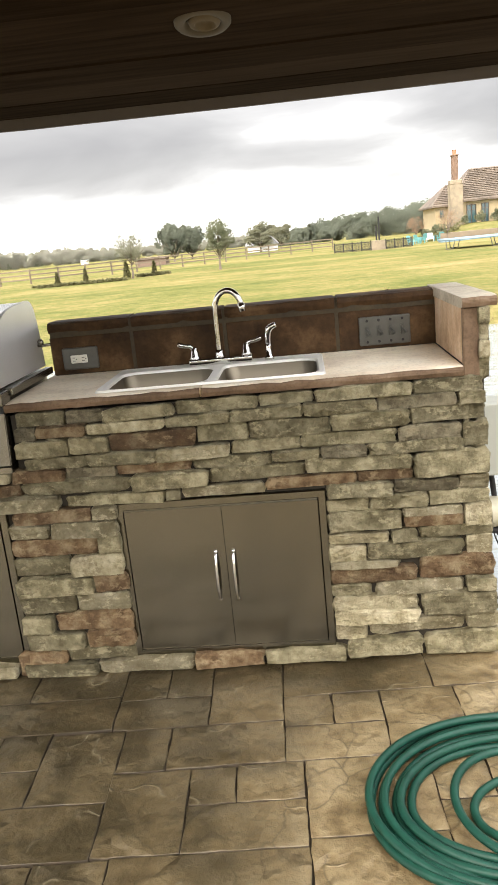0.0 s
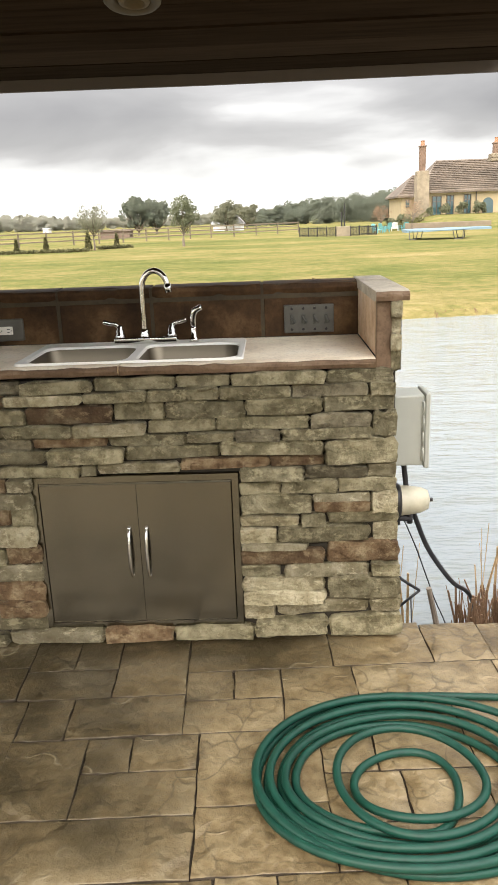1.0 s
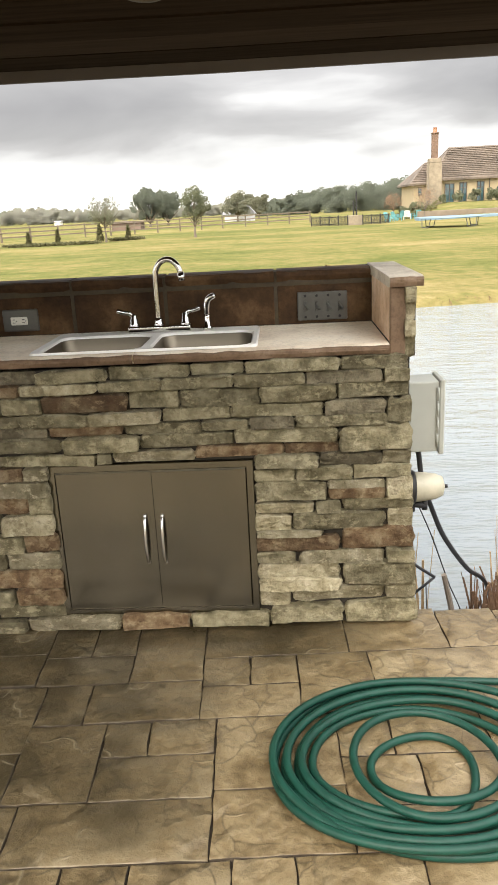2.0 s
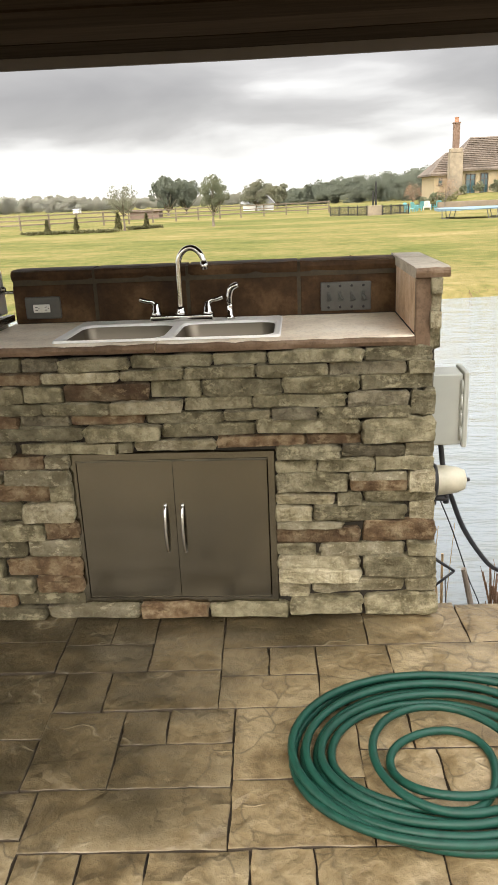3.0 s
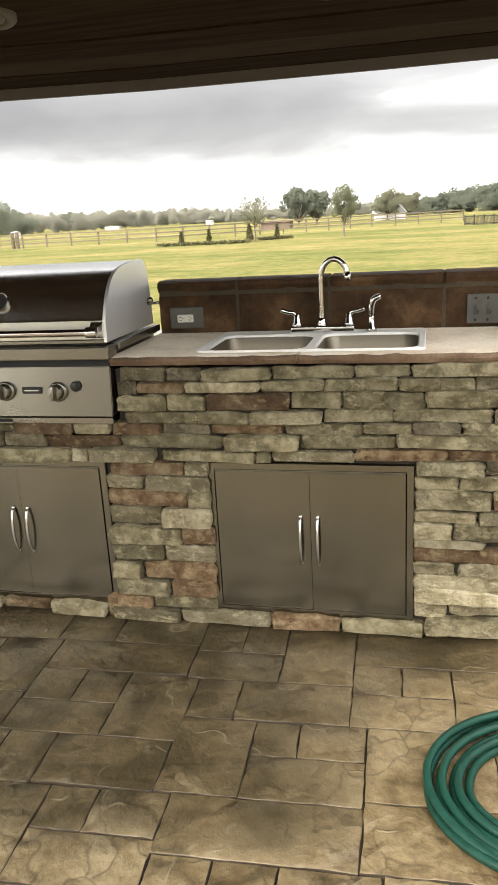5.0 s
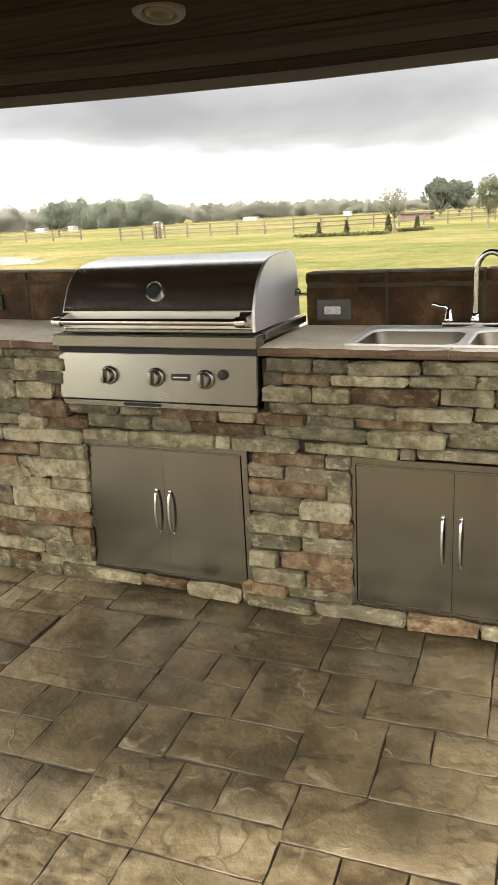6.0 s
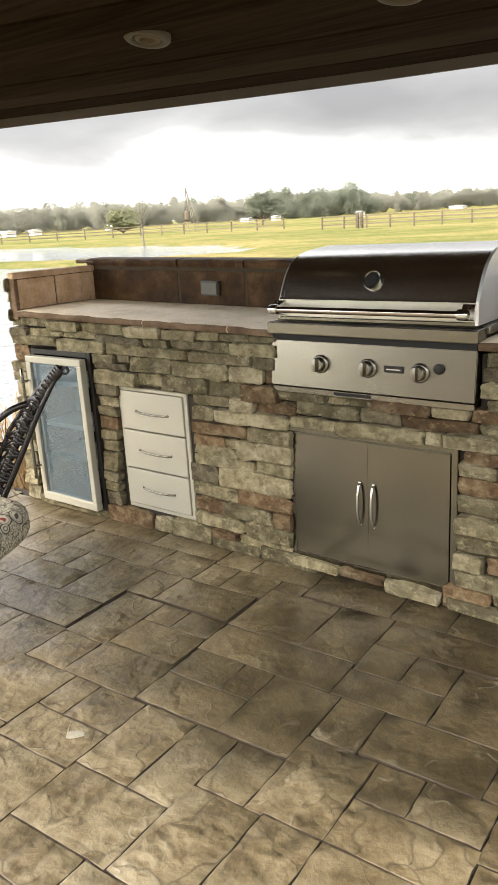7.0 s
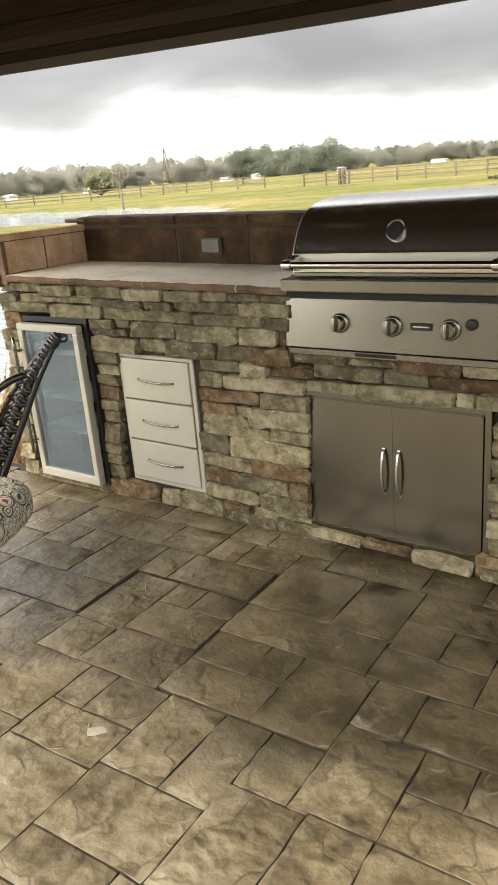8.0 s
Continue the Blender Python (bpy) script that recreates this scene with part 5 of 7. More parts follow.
    gauge.matrix_local = Matrix.Translation((-1.262, 2.356, 1.226)) @ pose(0, 0, 0, -31) @ Matrix.Diagonal((0.82, 1, 0.82, 1))
    gauge.data.set_sharp_from_angle(angle=radians(40))
    part("dial", lathe(bmesh.new(), [(0.0372, -0.0100), (0.036, -0.0128), (0.020, -0.0135), (0.002, -0.0138)], (0, 0, 0), 28, "Y"), M["dark_gap"], gauge, "dark dial face", True)
    bm = rod(bmesh.new(), (hx1, 2.745, 1.168), (hx1 + 0.05, 2.745, 1.168), 0.006)
    ball(bm, (hx1 + 0.012, 2.745, 1.18), 0.013, 8)
    part("hinge_bolt", bm, M["steel"], hood, "", True)
    for x, z in ((-1.455, 0.917), (-1.248, 0.915), (-1.040, 0.912)):
        bm = lathe(bmesh.new(), [(0.043, 0.0), (0.043, -0.006), (0.039, -0.009), (0.034, -0.010), (0.033, -0.030), (0.029, -0.035), (0.002, -0.036)], (0, 0, 0), 28, "Y")
        box(bm, -0.007, 0.007, -0.052, -0.034, -0.031, 0.031, 0.004, 2)
        k = part("knob", bm, M["steel"], panel, "brushed steel control knob", True)
        k.matrix_local = Matrix.Translation((x, FACE - 0.021, z)) @ pose(0, 0, 0, -5) @ Matrix.Diagonal((0.84, 1, 0.84, 1))
        k.data.set_sharp_from_angle(angle=radians(35))
    bm = lathe(bmesh.new(), [(0.019, 0.0), (0.019, -0.008), (0.014, -0.011), (0.002, -0.011)], (0, 0, 0), 20, "Y")
    ig = part("igniter", bm, M["black"], panel, "round black igniter button", True)
    ig.matrix_local = Matrix.Translation((-0.968, FACE - 0.021, 0.932))
    badge = part("badge", boxed(-1.181, -1.103, FACE - 0.026, FACE - 0.018, 0.905, 0.930, 0.002, 1), M["badge"], panel, "small black name badge")
    part("badge_bar", boxed(-1.170, -1.114, FACE - 0.0268, FACE - 0.0255, 0.9155, 0.9195), M["badge_bar"], badge, "silver bar")


grill()


# ---- sink and tap ----
def sink():
    t = thing("sink", "double-bowl drop-in stainless steel sink", "sink")
    x0, x1, y0, y1, z = -0.534, 0.250, 2.336, 2.776, TOP_R + 0.001
    bowls = ((-0.510, -0.153, 2.356, 2.698), (-0.125, 0.230, 2.356, 2.698))
    bm = bmesh.new()

    def rounded(a, b, c, d, r, zz, n=5):
        pts = []
        for cx, cy, s in ((b - r, d - r, 0), (a + r, d - r, 90), (a + r, c + r, 180), (b - r, c + r, 270)):
            for k in range(n + 1):
                q = radians(s + 90 * k / n)
                pts.append((cx + r * math.cos(q), cy + r * math.sin(q), zz))
        return pts

    def ring(p):
        return [bm.verts.new(q) for q in p]

    def skin(a, b):
        for k in range(len(a)):
            bm.faces.new((a[k], a[(k + 1) % len(a)], b[(k + 1) % len(b)], b[k]))

    out0 = ring(rounded(x0, x1, y0, y1, 0.02, z))
    out1 = ring(rounded(x0 + 0.004, x1 - 0.004, y0 + 0.004, y1 - 0.004, 0.02, z + 0.008))
    out2 = ring(rounded(x0 + 0.014, x1 - 0.014, y0 + 0.014, y1 - 0.014, 0.004, z + 0.006))
    skin(out0, out1)
    skin(out1, out2)
    rims = list(bm.faces)
    mid = (bowls[0][1] + bowls[1][0]) / 2
    cells = ((x0 + 0.014, mid, y0 + 0.014, y1 - 0.014), (mid, x1 - 0.014, y0 + 0.014, y1 - 0.014))
    for (a, b, c, d), cell in zip(bowls, cells):
        cell_ring = ring(rounded(*cell, 0.004, z + 0.006))
        lip = ring(rounded(a, b, c, d, 0.06, z + 0.005))
        lip2 = ring(rounded(a + 0.006, b - 0.006, c + 0.006, d - 0.006, 0.056, z - 0.004))
        wall = ring(rounded(a + 0.016, b - 0.016, c + 0.016, d - 0.016, 0.05, z - 0.15))
        flo = ring(rounded(a + 0.05, b - 0.05, c + 0.05, d - 0.05, 0.04, z - 0.175))
        before = len(bm.faces)
        skin(cell_ring, lip)
        skin(lip, lip2)
        bm.faces.ensure_lookup_table()
        rims += bm.faces[before:]
        skin(lip2, wall)
        skin(wall, flo)
        bm.faces.new(flo)
    for f in rims:
        f.material_index = 1
    body = part("basin", bm, M["bowl"], t, "satin steel double basin, shaded bowls and lit rim by colour", True)
    body.data.materials.append(M["rim"])
    body.data.set_sharp_from_angle(angle=radians(40))
    for a, b, c, d in bowls:
        part("drain", lathe(bmesh.new(), [(0.045, 0.0), (0.043, 0.004), (0.03, 0.002), (0.002, 0.001)], ((a + b) / 2, (c + d) / 2, z - 0.174), 20), M["chrome"], t, "round chrome drain", True)


sink()


def faucet():
    t = thing("faucet", "chrome gooseneck kitchen faucet with two lever handles", "faucet")
    z, y = TOP_R + 0.007, 2.737
    part("base_plate", boxed(-0.258, -0.014, y - 0.030, y + 0.026, z, z + 0.026, 0.007, 3), M["chrome"], t, "", True)
    sx = -0.140
    path = [Vector((sx, y, z + 0.02 + 0.02 * k)) for k in range(10)]
    top = z + 0.20
    for k in range(1, 17):
        a = math.pi * (1 - k / 16 * 0.93)
        path.append(Vector((sx + 0.052 + 0.052 * math.cos(a), y - 0.028 * (k / 16), top + 0.072 * math.sin(a))))
    bm = tube(bmesh.new(), path, lambda u: 0.0108 if u < 0.9 else 0.0100, 14)
    end = path[-1]
    rod(bm, end + Vector((-0.001, 0.001, 0.006)), end + Vector((0.003, -0.003, -0.024)), 0.0135, 0.013)
    lathe(bm, [(0.022, 0.0), (0.02, 0.012), (0.016, 0.022), (0.016, 0.034)], (sx, y, z + 0.02), 16)
    part("spout", bm, M["chrome"], t, "tall gooseneck spout", True)
    for hx, s in ((-0.236, -1), (-0.036, 1)):
        bm = lathe(bmesh.new(), [(0.020, 0.0), (0.021, 0.012), (0.016, 0.018), (0.017, 0.03), (0.012, 0.036), (0.013, 0.046), (0.004, 0.052)], (hx, y, z + 0.02), 16)
        tube(bm, smoothed([(hx, y, z + 0.056), (hx + s * 0.014, y - 0.004, z + 0.074), (hx + s * 0.034, y - 0.008, z + 0.078), (hx + s * 0.060, y - 0.012, z + 0.087)], 5), lambda u: 0.0075 + 0.002 * u, 10)
        part("lever", bm, M["chrome"], t, "chrome lever handle", True)


faucet()
t = thing("side_sprayer", "chrome side sprayer standing beside the faucet", "sprayer")
bm = lathe(bmesh.new(), [(0.019, 0.0), (0.018, 0.01), (0.012, 0.016), (0.0125, 0.05), (0.010, 0.06)], (0.049, 2.737, TOP_R + 0.007), 16)
part("holder", bm, M["chrome"], t, "", True)
bm = tube(bmesh.new(), smoothed([(0.049, 2.737, TOP_R + 0.064), (0.050, 2.736, TOP_R + 0.100), (0.058, 2.733, TOP_R + 0.124), (0.084, 2.726, TOP_R + 0.138)], 6), lambda u: 0.010 + 0.004 * math.sin(u * 3), 12)
box(bm, 0.038, 0.046, 2.724, 2.732, TOP_R + 0.068, TOP_R + 0.112, 0.003, 1)
part("spray_head", bm, M["chrome"], t, "", True)


# ---- electrical plates on the backsplash ----
def outlet():
    t = thing("outlet_box", "grey weatherproof plate with an ivory duplex outlet", "outlet")
    y = SPLASH_Y
    part("plate", boxed(-0.775, -0.632, y - 0.014, y + 0.002, 1.053, 1.140, 0.006, 3), M["plate"], t)
    s = part("socket", boxed(-0.742, -0.674, y - 0.019, y - 0.012, 1.079, 1.111, 0.004, 2), M["socket"], t, "ivory duplex socket")
    for x in (-0.728, -0.690):
        for dz in (-0.006, 0.006):
            part("slot", box(bmesh.new(), x - 0.005, x + 0.005, y - 0.0205, y - 0.018, 1.095 + dz - 0.0012, 1.095 + dz + 0.0012), M["dark_gap"], s)
        part("ground_hole", rod(bmesh.new(), (x + 0.010, y - 0.0205, 1.095), (x + 0.010, y - 0.018, 1.095), 0.0022, seg=8), M["dark_gap"], s)


def switch_plate():
    t = thing("switch_plate", "grey four-gang weatherproof switch plate with toggles", "switch")
    y = SPLASH_Y
    part("plate", boxed(0.398, 0.592, y - 0.014, y + 0.002, 1.048, 1.157, 0.004, 2), M["plate"], t)
    for k in range(4):
        x = 0.428 + k * 0.0445
        lever = part("toggle", boxed(x - 0.006, x + 0.006, y - 0.020, y - 0.012, 1.082, 1.122, 0.002, 1), M["plate"], t, "toggle boss")
        part("paddle", rod(bmesh.new(), (x - 0.004, y - 0.019, 1.112), (x + 0.010, y - 0.036, 1.090), 0.0045, 0.006, 8), M["plate"], lever)
        for z in (1.062, 1.143):
            part("screw", rod(bmesh.new(), (x, y - 0.0165, z), (x, y - 0.012, z), 0.0055, seg=10), M["black"], t, "black screw")


def cover_box():
    t = thing("outlet_cover", "closed grey metal outlet cover on the backsplash", "outlet cover")
    t.matrix_world = CLIMB
    y = SPLASH_Y
    part("box", boxed(-2.492, -2.376, y - 0.022, y + 0.002, 1.090, 1.166, 0.004, 2), M["plate"], t)
    part("flap", boxed(-2.487, -2.381, y - 0.030, y - 0.022, 1.096, 1.160, 0.003, 2), M["plate"], t)


outlet()
switch_plate()
cover_box()


def dry_leaf(x, y, z, turn, r):
    bm = bmesh.new()
    rim = [(r * math.cos(a) * (1.0 + 0.25 * math.sin(3 * a)), 0.6 * r * math.sin(a), 0.006 + 0.5 * r * abs(math.cos(a)) ** 2) for a in [k * 0.5236 for k in range(12)]]
    c = bm.verts.new((0, 0, 0.004))
    vs = [bm.verts.new(p) for p in rim]
    for k in range(12):
        bm.faces.new((c, vs[k], vs[(k + 1) % 12]))
    bmesh.ops.solidify(bm, geom=list(bm.faces), thickness=0.0012)
    ob = part("dry_leaf", bm, M["reed"])
    ob.matrix_world = pose(x, y, z, 0, 0, turn)
    tagged(ob, "curled brown dry leaf lying on the backsplash cap", "leaf")


dry_leaf(0.522, 2.87, 1.2425, 30, 0.011)


# ---- garden hose on the patio ----
def hose():
    rr = 0.0116
    # reach of each turn to the front, right, back and left, and the height it lies at
    turns = (
        (1.196, 1.150, 1.913, 0.262, 0.014), (1.210, 1.128, 1.890, 0.277, 0.039), (1.226, 1.090, 1.866, 0.293, 0.014),
        (1.243, 1.035, 1.840, 0.314, 0.039), (1.260, 1.012, 1.818, 0.331, 0.014), (1.280, 0.988, 1.796, 0.352, 0.039),
        (1.300, 0.965, 1.765, 0.374, 0.016), (1.352, 0.818, 1.655, 0.533, 0.014), (1.368, 0.870, 1.714, 0.490, 0.039), (1.322, 0.940, 1.745, 0.430, 0.042),
    )
    reach, height = [], []
    for front, right, back, left, h in turns:
        reach += [front, right, back, left]
        height += [h] * 4
    path = []
    steps = 16
    last = len(reach) - 1
    for i in range(2, last - 2):
        side = i % 4
        for k in range(steps):
            u = k / steps
            a = u * math.pi / 2
            f = (i + u) / last
            cx, cy = 0.690, 1.545 - 0.03 * f
            go, come = math.cos(a), math.sin(a)
            if side in (0, 2):
                y, x = cy + (reach[i] - cy) * go, cx + (reach[i + 1] - cx) * come
            else:
                x, y = cx + (reach[i] - cx) * go, cy + (reach[i + 1] - cy) * come
            w = 0.009 * math.sin(2.3 * (i + u) + 1.0)
            z = height[i] + (height[i + 1] - height[i]) * smoothstep(0, 1, u) + 0.003 * math.sin(1.9 * (i + u))
            path.append((x + w, y - w, max(rr, z)))
    lead = smoothed([(1.9, 1.74, 0.0145), (1.5, 1.83, 0.0145), (1.15, 1.885, 0.0145), (0.90, 1.908, 0.0145), path[0]], 10)
    bm = tube(bmesh.new(), lead[:-1] + [Vector(p) for p in path], rr, 8)
    ob = part("garden_hose", bm, M["hose"], None, "", True)
    ob.data.set_sharp_from_angle(angle=radians(60))
    tagged(ob, "green vinyl garden hose coiled loosely on the patio", "hose")


hose()


# ---- behind the island's end: enclosure, float cover, conduits, reeds ----
def enclosure():
    t = thing("electrical_enclosure", "grey plastic electrical enclosure with a hinged lid on the end wall", "electrical box")
    x0, x1, y0, y1, z0, z1 = 0.785, 0.898, 2.53, 2.665, 0.578, 0.846
    part("body", boxed(x0, x1, y0, y1, z0, z1, 0.006, 2), M["box_grey"], t)
    lid = part("lid", boxed(x1 + 0.001, x1 + 0.020, y0 - 0.010, y1 + 0.010, z0 - 0.008, z1 + 0.008, 0.005, 2), M["box_grey"], t)
    part("hinge_strip", boxed(x1 - 0.010, x1 + 0.000, y0 - 0.008, y0 + 0.004, z0 + 0.02, z1 - 0.02, 0.002, 1), M["box_grey"], t)
    for z in (0.62, 0.68, 0.74, 0.80):
        part("hinge", rod(bmesh.new(), (x1 - 0.004, y0 - 0.010, z - 0.024), (x1 - 0.004, y0 - 0.010, z + 0.024), 0.0035, seg=10), M["box_grey"], lid, "grey hinge barrel", True)


def float_cover():
    t = thing("float_cover", "stained white plastic pump cover on the end wall", "pump cover")
    c = (0.79, 2.60, 0.415)
    bm = lathe(bmesh.new(), [(0.060, 0.022), (0.060, 0.034), (0.056, 0.075), (0.050, 0.115), (0.038, 0.142), (0.012, 0.150), (0.002, 0.150)], c, 28, "X")
    part("shell", bm, M["white_plastic"], t, "yellowed white plastic cup", True)
    part("ring", lathe(bmesh.new(), [(0.068, -0.03), (0.070, 0.026), (0.062, 0.036)], c, 28, "X"), M["black"], t, "dark mounting ring", True)
    part("tip", rod(bmesh.new(), (0.938, 2.60, 0.415), (0.952, 2.60, 0.415), 0.008), M["black"], t)
    bm = rod(bmesh.new(), (0.80, 2.60, 0.345), (0.872, 2.60, 0.338), 0.013)
    rod(bm, (0.818, 2.60, 0.315), (0.818, 2.60, 0.36), 0.012)
    rod(bm, (0.866, 2.60, 0.32), (0.866, 2.60, 0.372), 0.012)
    part("fitting", bm, M["conduit"], t, "dark pipe fitting", True)


enclosure()
float_cover()
bm = tube(bmesh.new(), smoothed([(0.835, 2.62, 0.60), (0.844, 2.62, 0.538), (0.862, 2.63, 0.417), (0.898, 2.66, 0.321), (0.978, 2.75, 0.131), (1.127, 2.95, -0.116), (1.26, 3.15, -0.286), (1.35, 3.32, -0.52), (1.38, 3.40, -0.75)], 10), 0.0105, 10)
tagged(part("conduit", bm, M["conduit"], None, "", True), "thick black flexible conduit running down into the pond", "conduit")
bm = tube(bmesh.new(), smoothed([(0.845, 2.61, 0.33), (0.877, 2.70, 0.256), (0.925, 2.75, 0.14), (0.985, 2.85, -0.02), (1.06, 2.98, -0.22), (1.15, 3.12, -0.44), (1.2, 3.2, -0.66)], 10), 0.003, 6)
tagged(part("cable", bm, M["conduit"], None, "", True), "thin dark cable hanging down to the pond", "cable")
bm = tube(bmesh.new(), smoothed([(0.83, 2.85, 0.01), (0.88, 2.85, -0.045), (0.965, 2.86, -0.11)], 6), 0.007, 8)
rod(bm, (0.965, 2.86, -0.11), (0.87, 2.87, -0.20), 0.006)
rod(bm, (0.93, 2.87, -0.15), (0.96, 2.90, -0.66), 0.003)
tagged(part("pipe", bm, M["conduit"], None, "", True), "bent black pipes above the pond water", "pipe")
bm = rod(bmesh.new(), (1.005, 2.86, -0.10), (1.060, 2.88, -0.34), 0.012, 0.014, 8)
rod(bm, (1.060, 2.88, -0.33), (1.085, 2.89, -0.70), 0.014, 0.015, 8)
tagged(part("stake", bm, M["bark"]), "short wooden stake standing in the water", "stake")


def reeds(name, label, spots, seed, height, lean, material):
    rng = random.Random(seed)
    verts, faces = [], []
    for cx, cy, r, count in spots:
        for _ in range(count):
            a, d = rng.uniform(0, 6.28), r * math.sqrt(rng.random())
            x, y = cx + d * math.cos(a), cy + 0.6 * d * math.sin(a)
            h = height * rng.uniform(0.5, 1.0)
            lx, ly = rng.gauss(0, lean) * h, rng.gauss(0, lean) * h
            w = rng.uniform(0.006, 0.011) if rng.random() < 0.55 else rng.uniform(0.002, 0.004)
            base = len(verts)
            for k, f in enumerate((0, 0.5, 1.0)):
                z = WATER - 0.06 + (h + 0.06) * f
                ww = w * (1 - 0.35 * f)
                ox, oy = lx * f * f, ly * f * f
                for q in range(4):
                    aa = q * 1.571 + 0.5
                    verts.append((x + ox + ww * math.cos(aa), y + oy + ww * math.sin(aa), z))
            for k in range(2):
                for q in range(4):
                    faces.append((base + 4 * k + q, base + 4 * k + (q + 1) % 4, base + 4 * k + 4 + (q + 1) % 4, base + 4 * k + 4 + q))
            faces.append(tuple(base + 8 + q for q in range(4)))
    me = bpy.data.meshes.new(name)
    me.from_pydata(verts, [], faces)
    me.materials.append(material)
    return tagged(new(name, me), label, "reeds", kind="stuff")


reeds("dry_reeds", "clump of cut dry reeds at the pond edge", [(1.26, 3.08, 0.085, 60), (1.41, 3.14, 0.11, 80), (1.60, 3.22, 0.17, 90), (2.1, 3.4, 0.35, 110)], 3, 0.40, 0.13, M["reed_stub"])
reeds("tall_reeds", "thin tall reeds standing at the pond edge", [(1.40, 3.2, 0.14, 9), (1.75, 3.3, 0.25, 14), (2.2, 3.4, 0.35, 16), (0.93, 3.0, 0.05, 5)], 4, 0.74, 0.08, M["reed"])
reeds("leaning_reeds", "tangled dry reeds beyond the patio corner", [(-4.1, 2.75, 0.35, 170), (-4.7, 2.9, 0.45, 190)], 8, 0.95, 0.42, M["reed"])
# thin fringe of stems along the far bank
bank = [(x * 0.9, bank_y(x * 0.9) - 0.30, 0.42, 30) for x in range(-10, 14)]
reeds("bank_reeds", "short dead stems fringing the far bank", bank, 15, 0.15, 0.22, M["reed_stub"])


# ---- cast-iron chair at the edge of the patio ----
def patio_chair():
    ox, oy = -2.70, 1.20
    t = thing("patio_chair", "black cast-iron patio chair with patterned grey cushions", "chair", ox, oy, 0)

    def at(x, y, z):
        return Vector((x - ox, y - oy, z))

    def curl(c, r, turns, start):
        return [c + Vector((r * (1 - 0.6 * k / 14) * math.cos(start + turns * k / 14 * 6.283) * 0.8, r * (1 - 0.6 * k / 14) * math.cos(start + turns * k / 14 * 6.283) * 0.6, r * (1 - 0.6 * k / 14) * math.sin(start + turns * k / 14 * 6.283))) for k in range(15)]

    side = Vector((-0.50, -0.22, 0.0))
    main = smoothed([at(-2.545, 1.47, 0.36), at(-2.52, 1.53, 0.47), at(-2.475, 1.60, 0.62), at(-2.435, 1.665, 0.76), at(-2.395, 1.73, 0.88), at(-2.372, 1.765, 0.938)], 6)
    outer = [p + Vector((-0.085, -0.042, 0.004)) * min(1.0, 2.0 * (1 - k / (len(main) - 1))) for k, p in enumerate(main)]
    for off in (Vector(), side):
        bm = tube(bmesh.new(), [p + off for p in main], lambda u: 0.015 - 0.004 * u, 8)
        tube(bm, curl(at(-2.362, 1.772, 0.925) + off, 0.019, 1.2, 2.0), 0.006, 6)
        tube(bm, [p + off for p in outer], 0.010, 8)
        for k in range(1, len(main) - 2):
            a, b = (main, outer) if k % 2 else (outer, main)
            tube(bm, [a[k] + off, (a[k] + b[k + 1]) / 2 + off + Vector((0.004, 0, 0.012)), b[k + 1] + off], 0.0125, 6)
            ball(bm, (main[k] + outer[k]) / 2 + off, 0.024, 8, (1.0, 0.6, 1.25))
        part("stile", bm, M["iron"], t, "openwork cast stile with a scrolled tip", True)
    arm = smoothed([at(-2.425, 1.615, 0.815), at(-2.47, 1.55, 0.79), at(-2.56, 1.44, 0.70), at(-2.66, 1.30, 0.62), at(-2.72, 1.10, 0.60), at(-2.70, 0.98, 0.57)], 6)
    for off in (Vector(), side):
        bm = tube(bmesh.new(), [p + off for p in arm], 0.014, 8)
        tube(bm, curl(at(-2.420, 1.61, 0.800) + off, 0.017, 1.2, 1.6), 0.0055, 6)
        rod(bm, arm[-4] + off, Vector((arm[-4].x + 0.02, arm[-4].y, 0.35)) + off, 0.011)
        part("armrest", bm, M["iron"], t, "", True)
    bm = bmesh.new()
    for k in range(1, 7):
        o = side * (k / 7)
        tube(bm, [p + o + Vector((0.02 * math.sin(i * 0.7 + k), 0.01 * math.cos(i), 0)) for i, p in enumerate(main[:14])], 0.008, 6)
    for i in (3, 8, 13):
        tube(bm, [main[i] + side * (q / 10) + Vector((0, 0, 0.012 * math.sin(q * 1.8))) for q in range(11)], 0.009, 6)
    part("back_lattice", bm, M["iron"], t, "openwork cast lattice", True)
    for x, y in ((-2.78, 1.36), (-3.02, 1.24), (-2.184, 1.082), (-2.80, 0.76)):
        bow = [(-0.115, 0.345), (-0.03, 0.27), (0.022, 0.19), (0.037, 0.11), (0.014, 0.035), (-0.012, 0.012), (-0.03, 0.020)]
        part("leg", tube(bmesh.new(), smoothed([at(x + 0.78 * k, y + 0.62 * k, z) for k, z in bow], 5), 0.012, 8), M["iron"], t, "bowed cast leg with a turned-out foot", True)
    frame_bm = box(bmesh.new(), -0.26, 0.26, -0.24, 0.24, 0.335, 0.358, 0.006, 1, pose(at(-2.70, 1.13, 0).x, at(-2.70, 1.13, 0).y, 0, 0, 0, 24))
    part("seat_frame", frame_bm, M["iron"], t)

    def pillow(c, half, m):
        bm = bmesh.new()
        bmesh.ops.create_uvsphere(bm, u_segments=36, v_segments=22, radius=1.0)
        for v in bm.verts:
            q = Vector([math.copysign(abs(e) ** 0.62, e) for e in v.co])
            v.co = m @ Vector((q.x * half[0], q.y * half[1], q.z * half[2])) + c
        return bm

    part("seat_cushion", pillow(at(-2.485, 1.160, 0.405), (0.33, 0.27, 0.098), Matrix.Rotation(radians(24), 3, "Z")), M["fabric"], t, "patterned grey seat cushion", True)
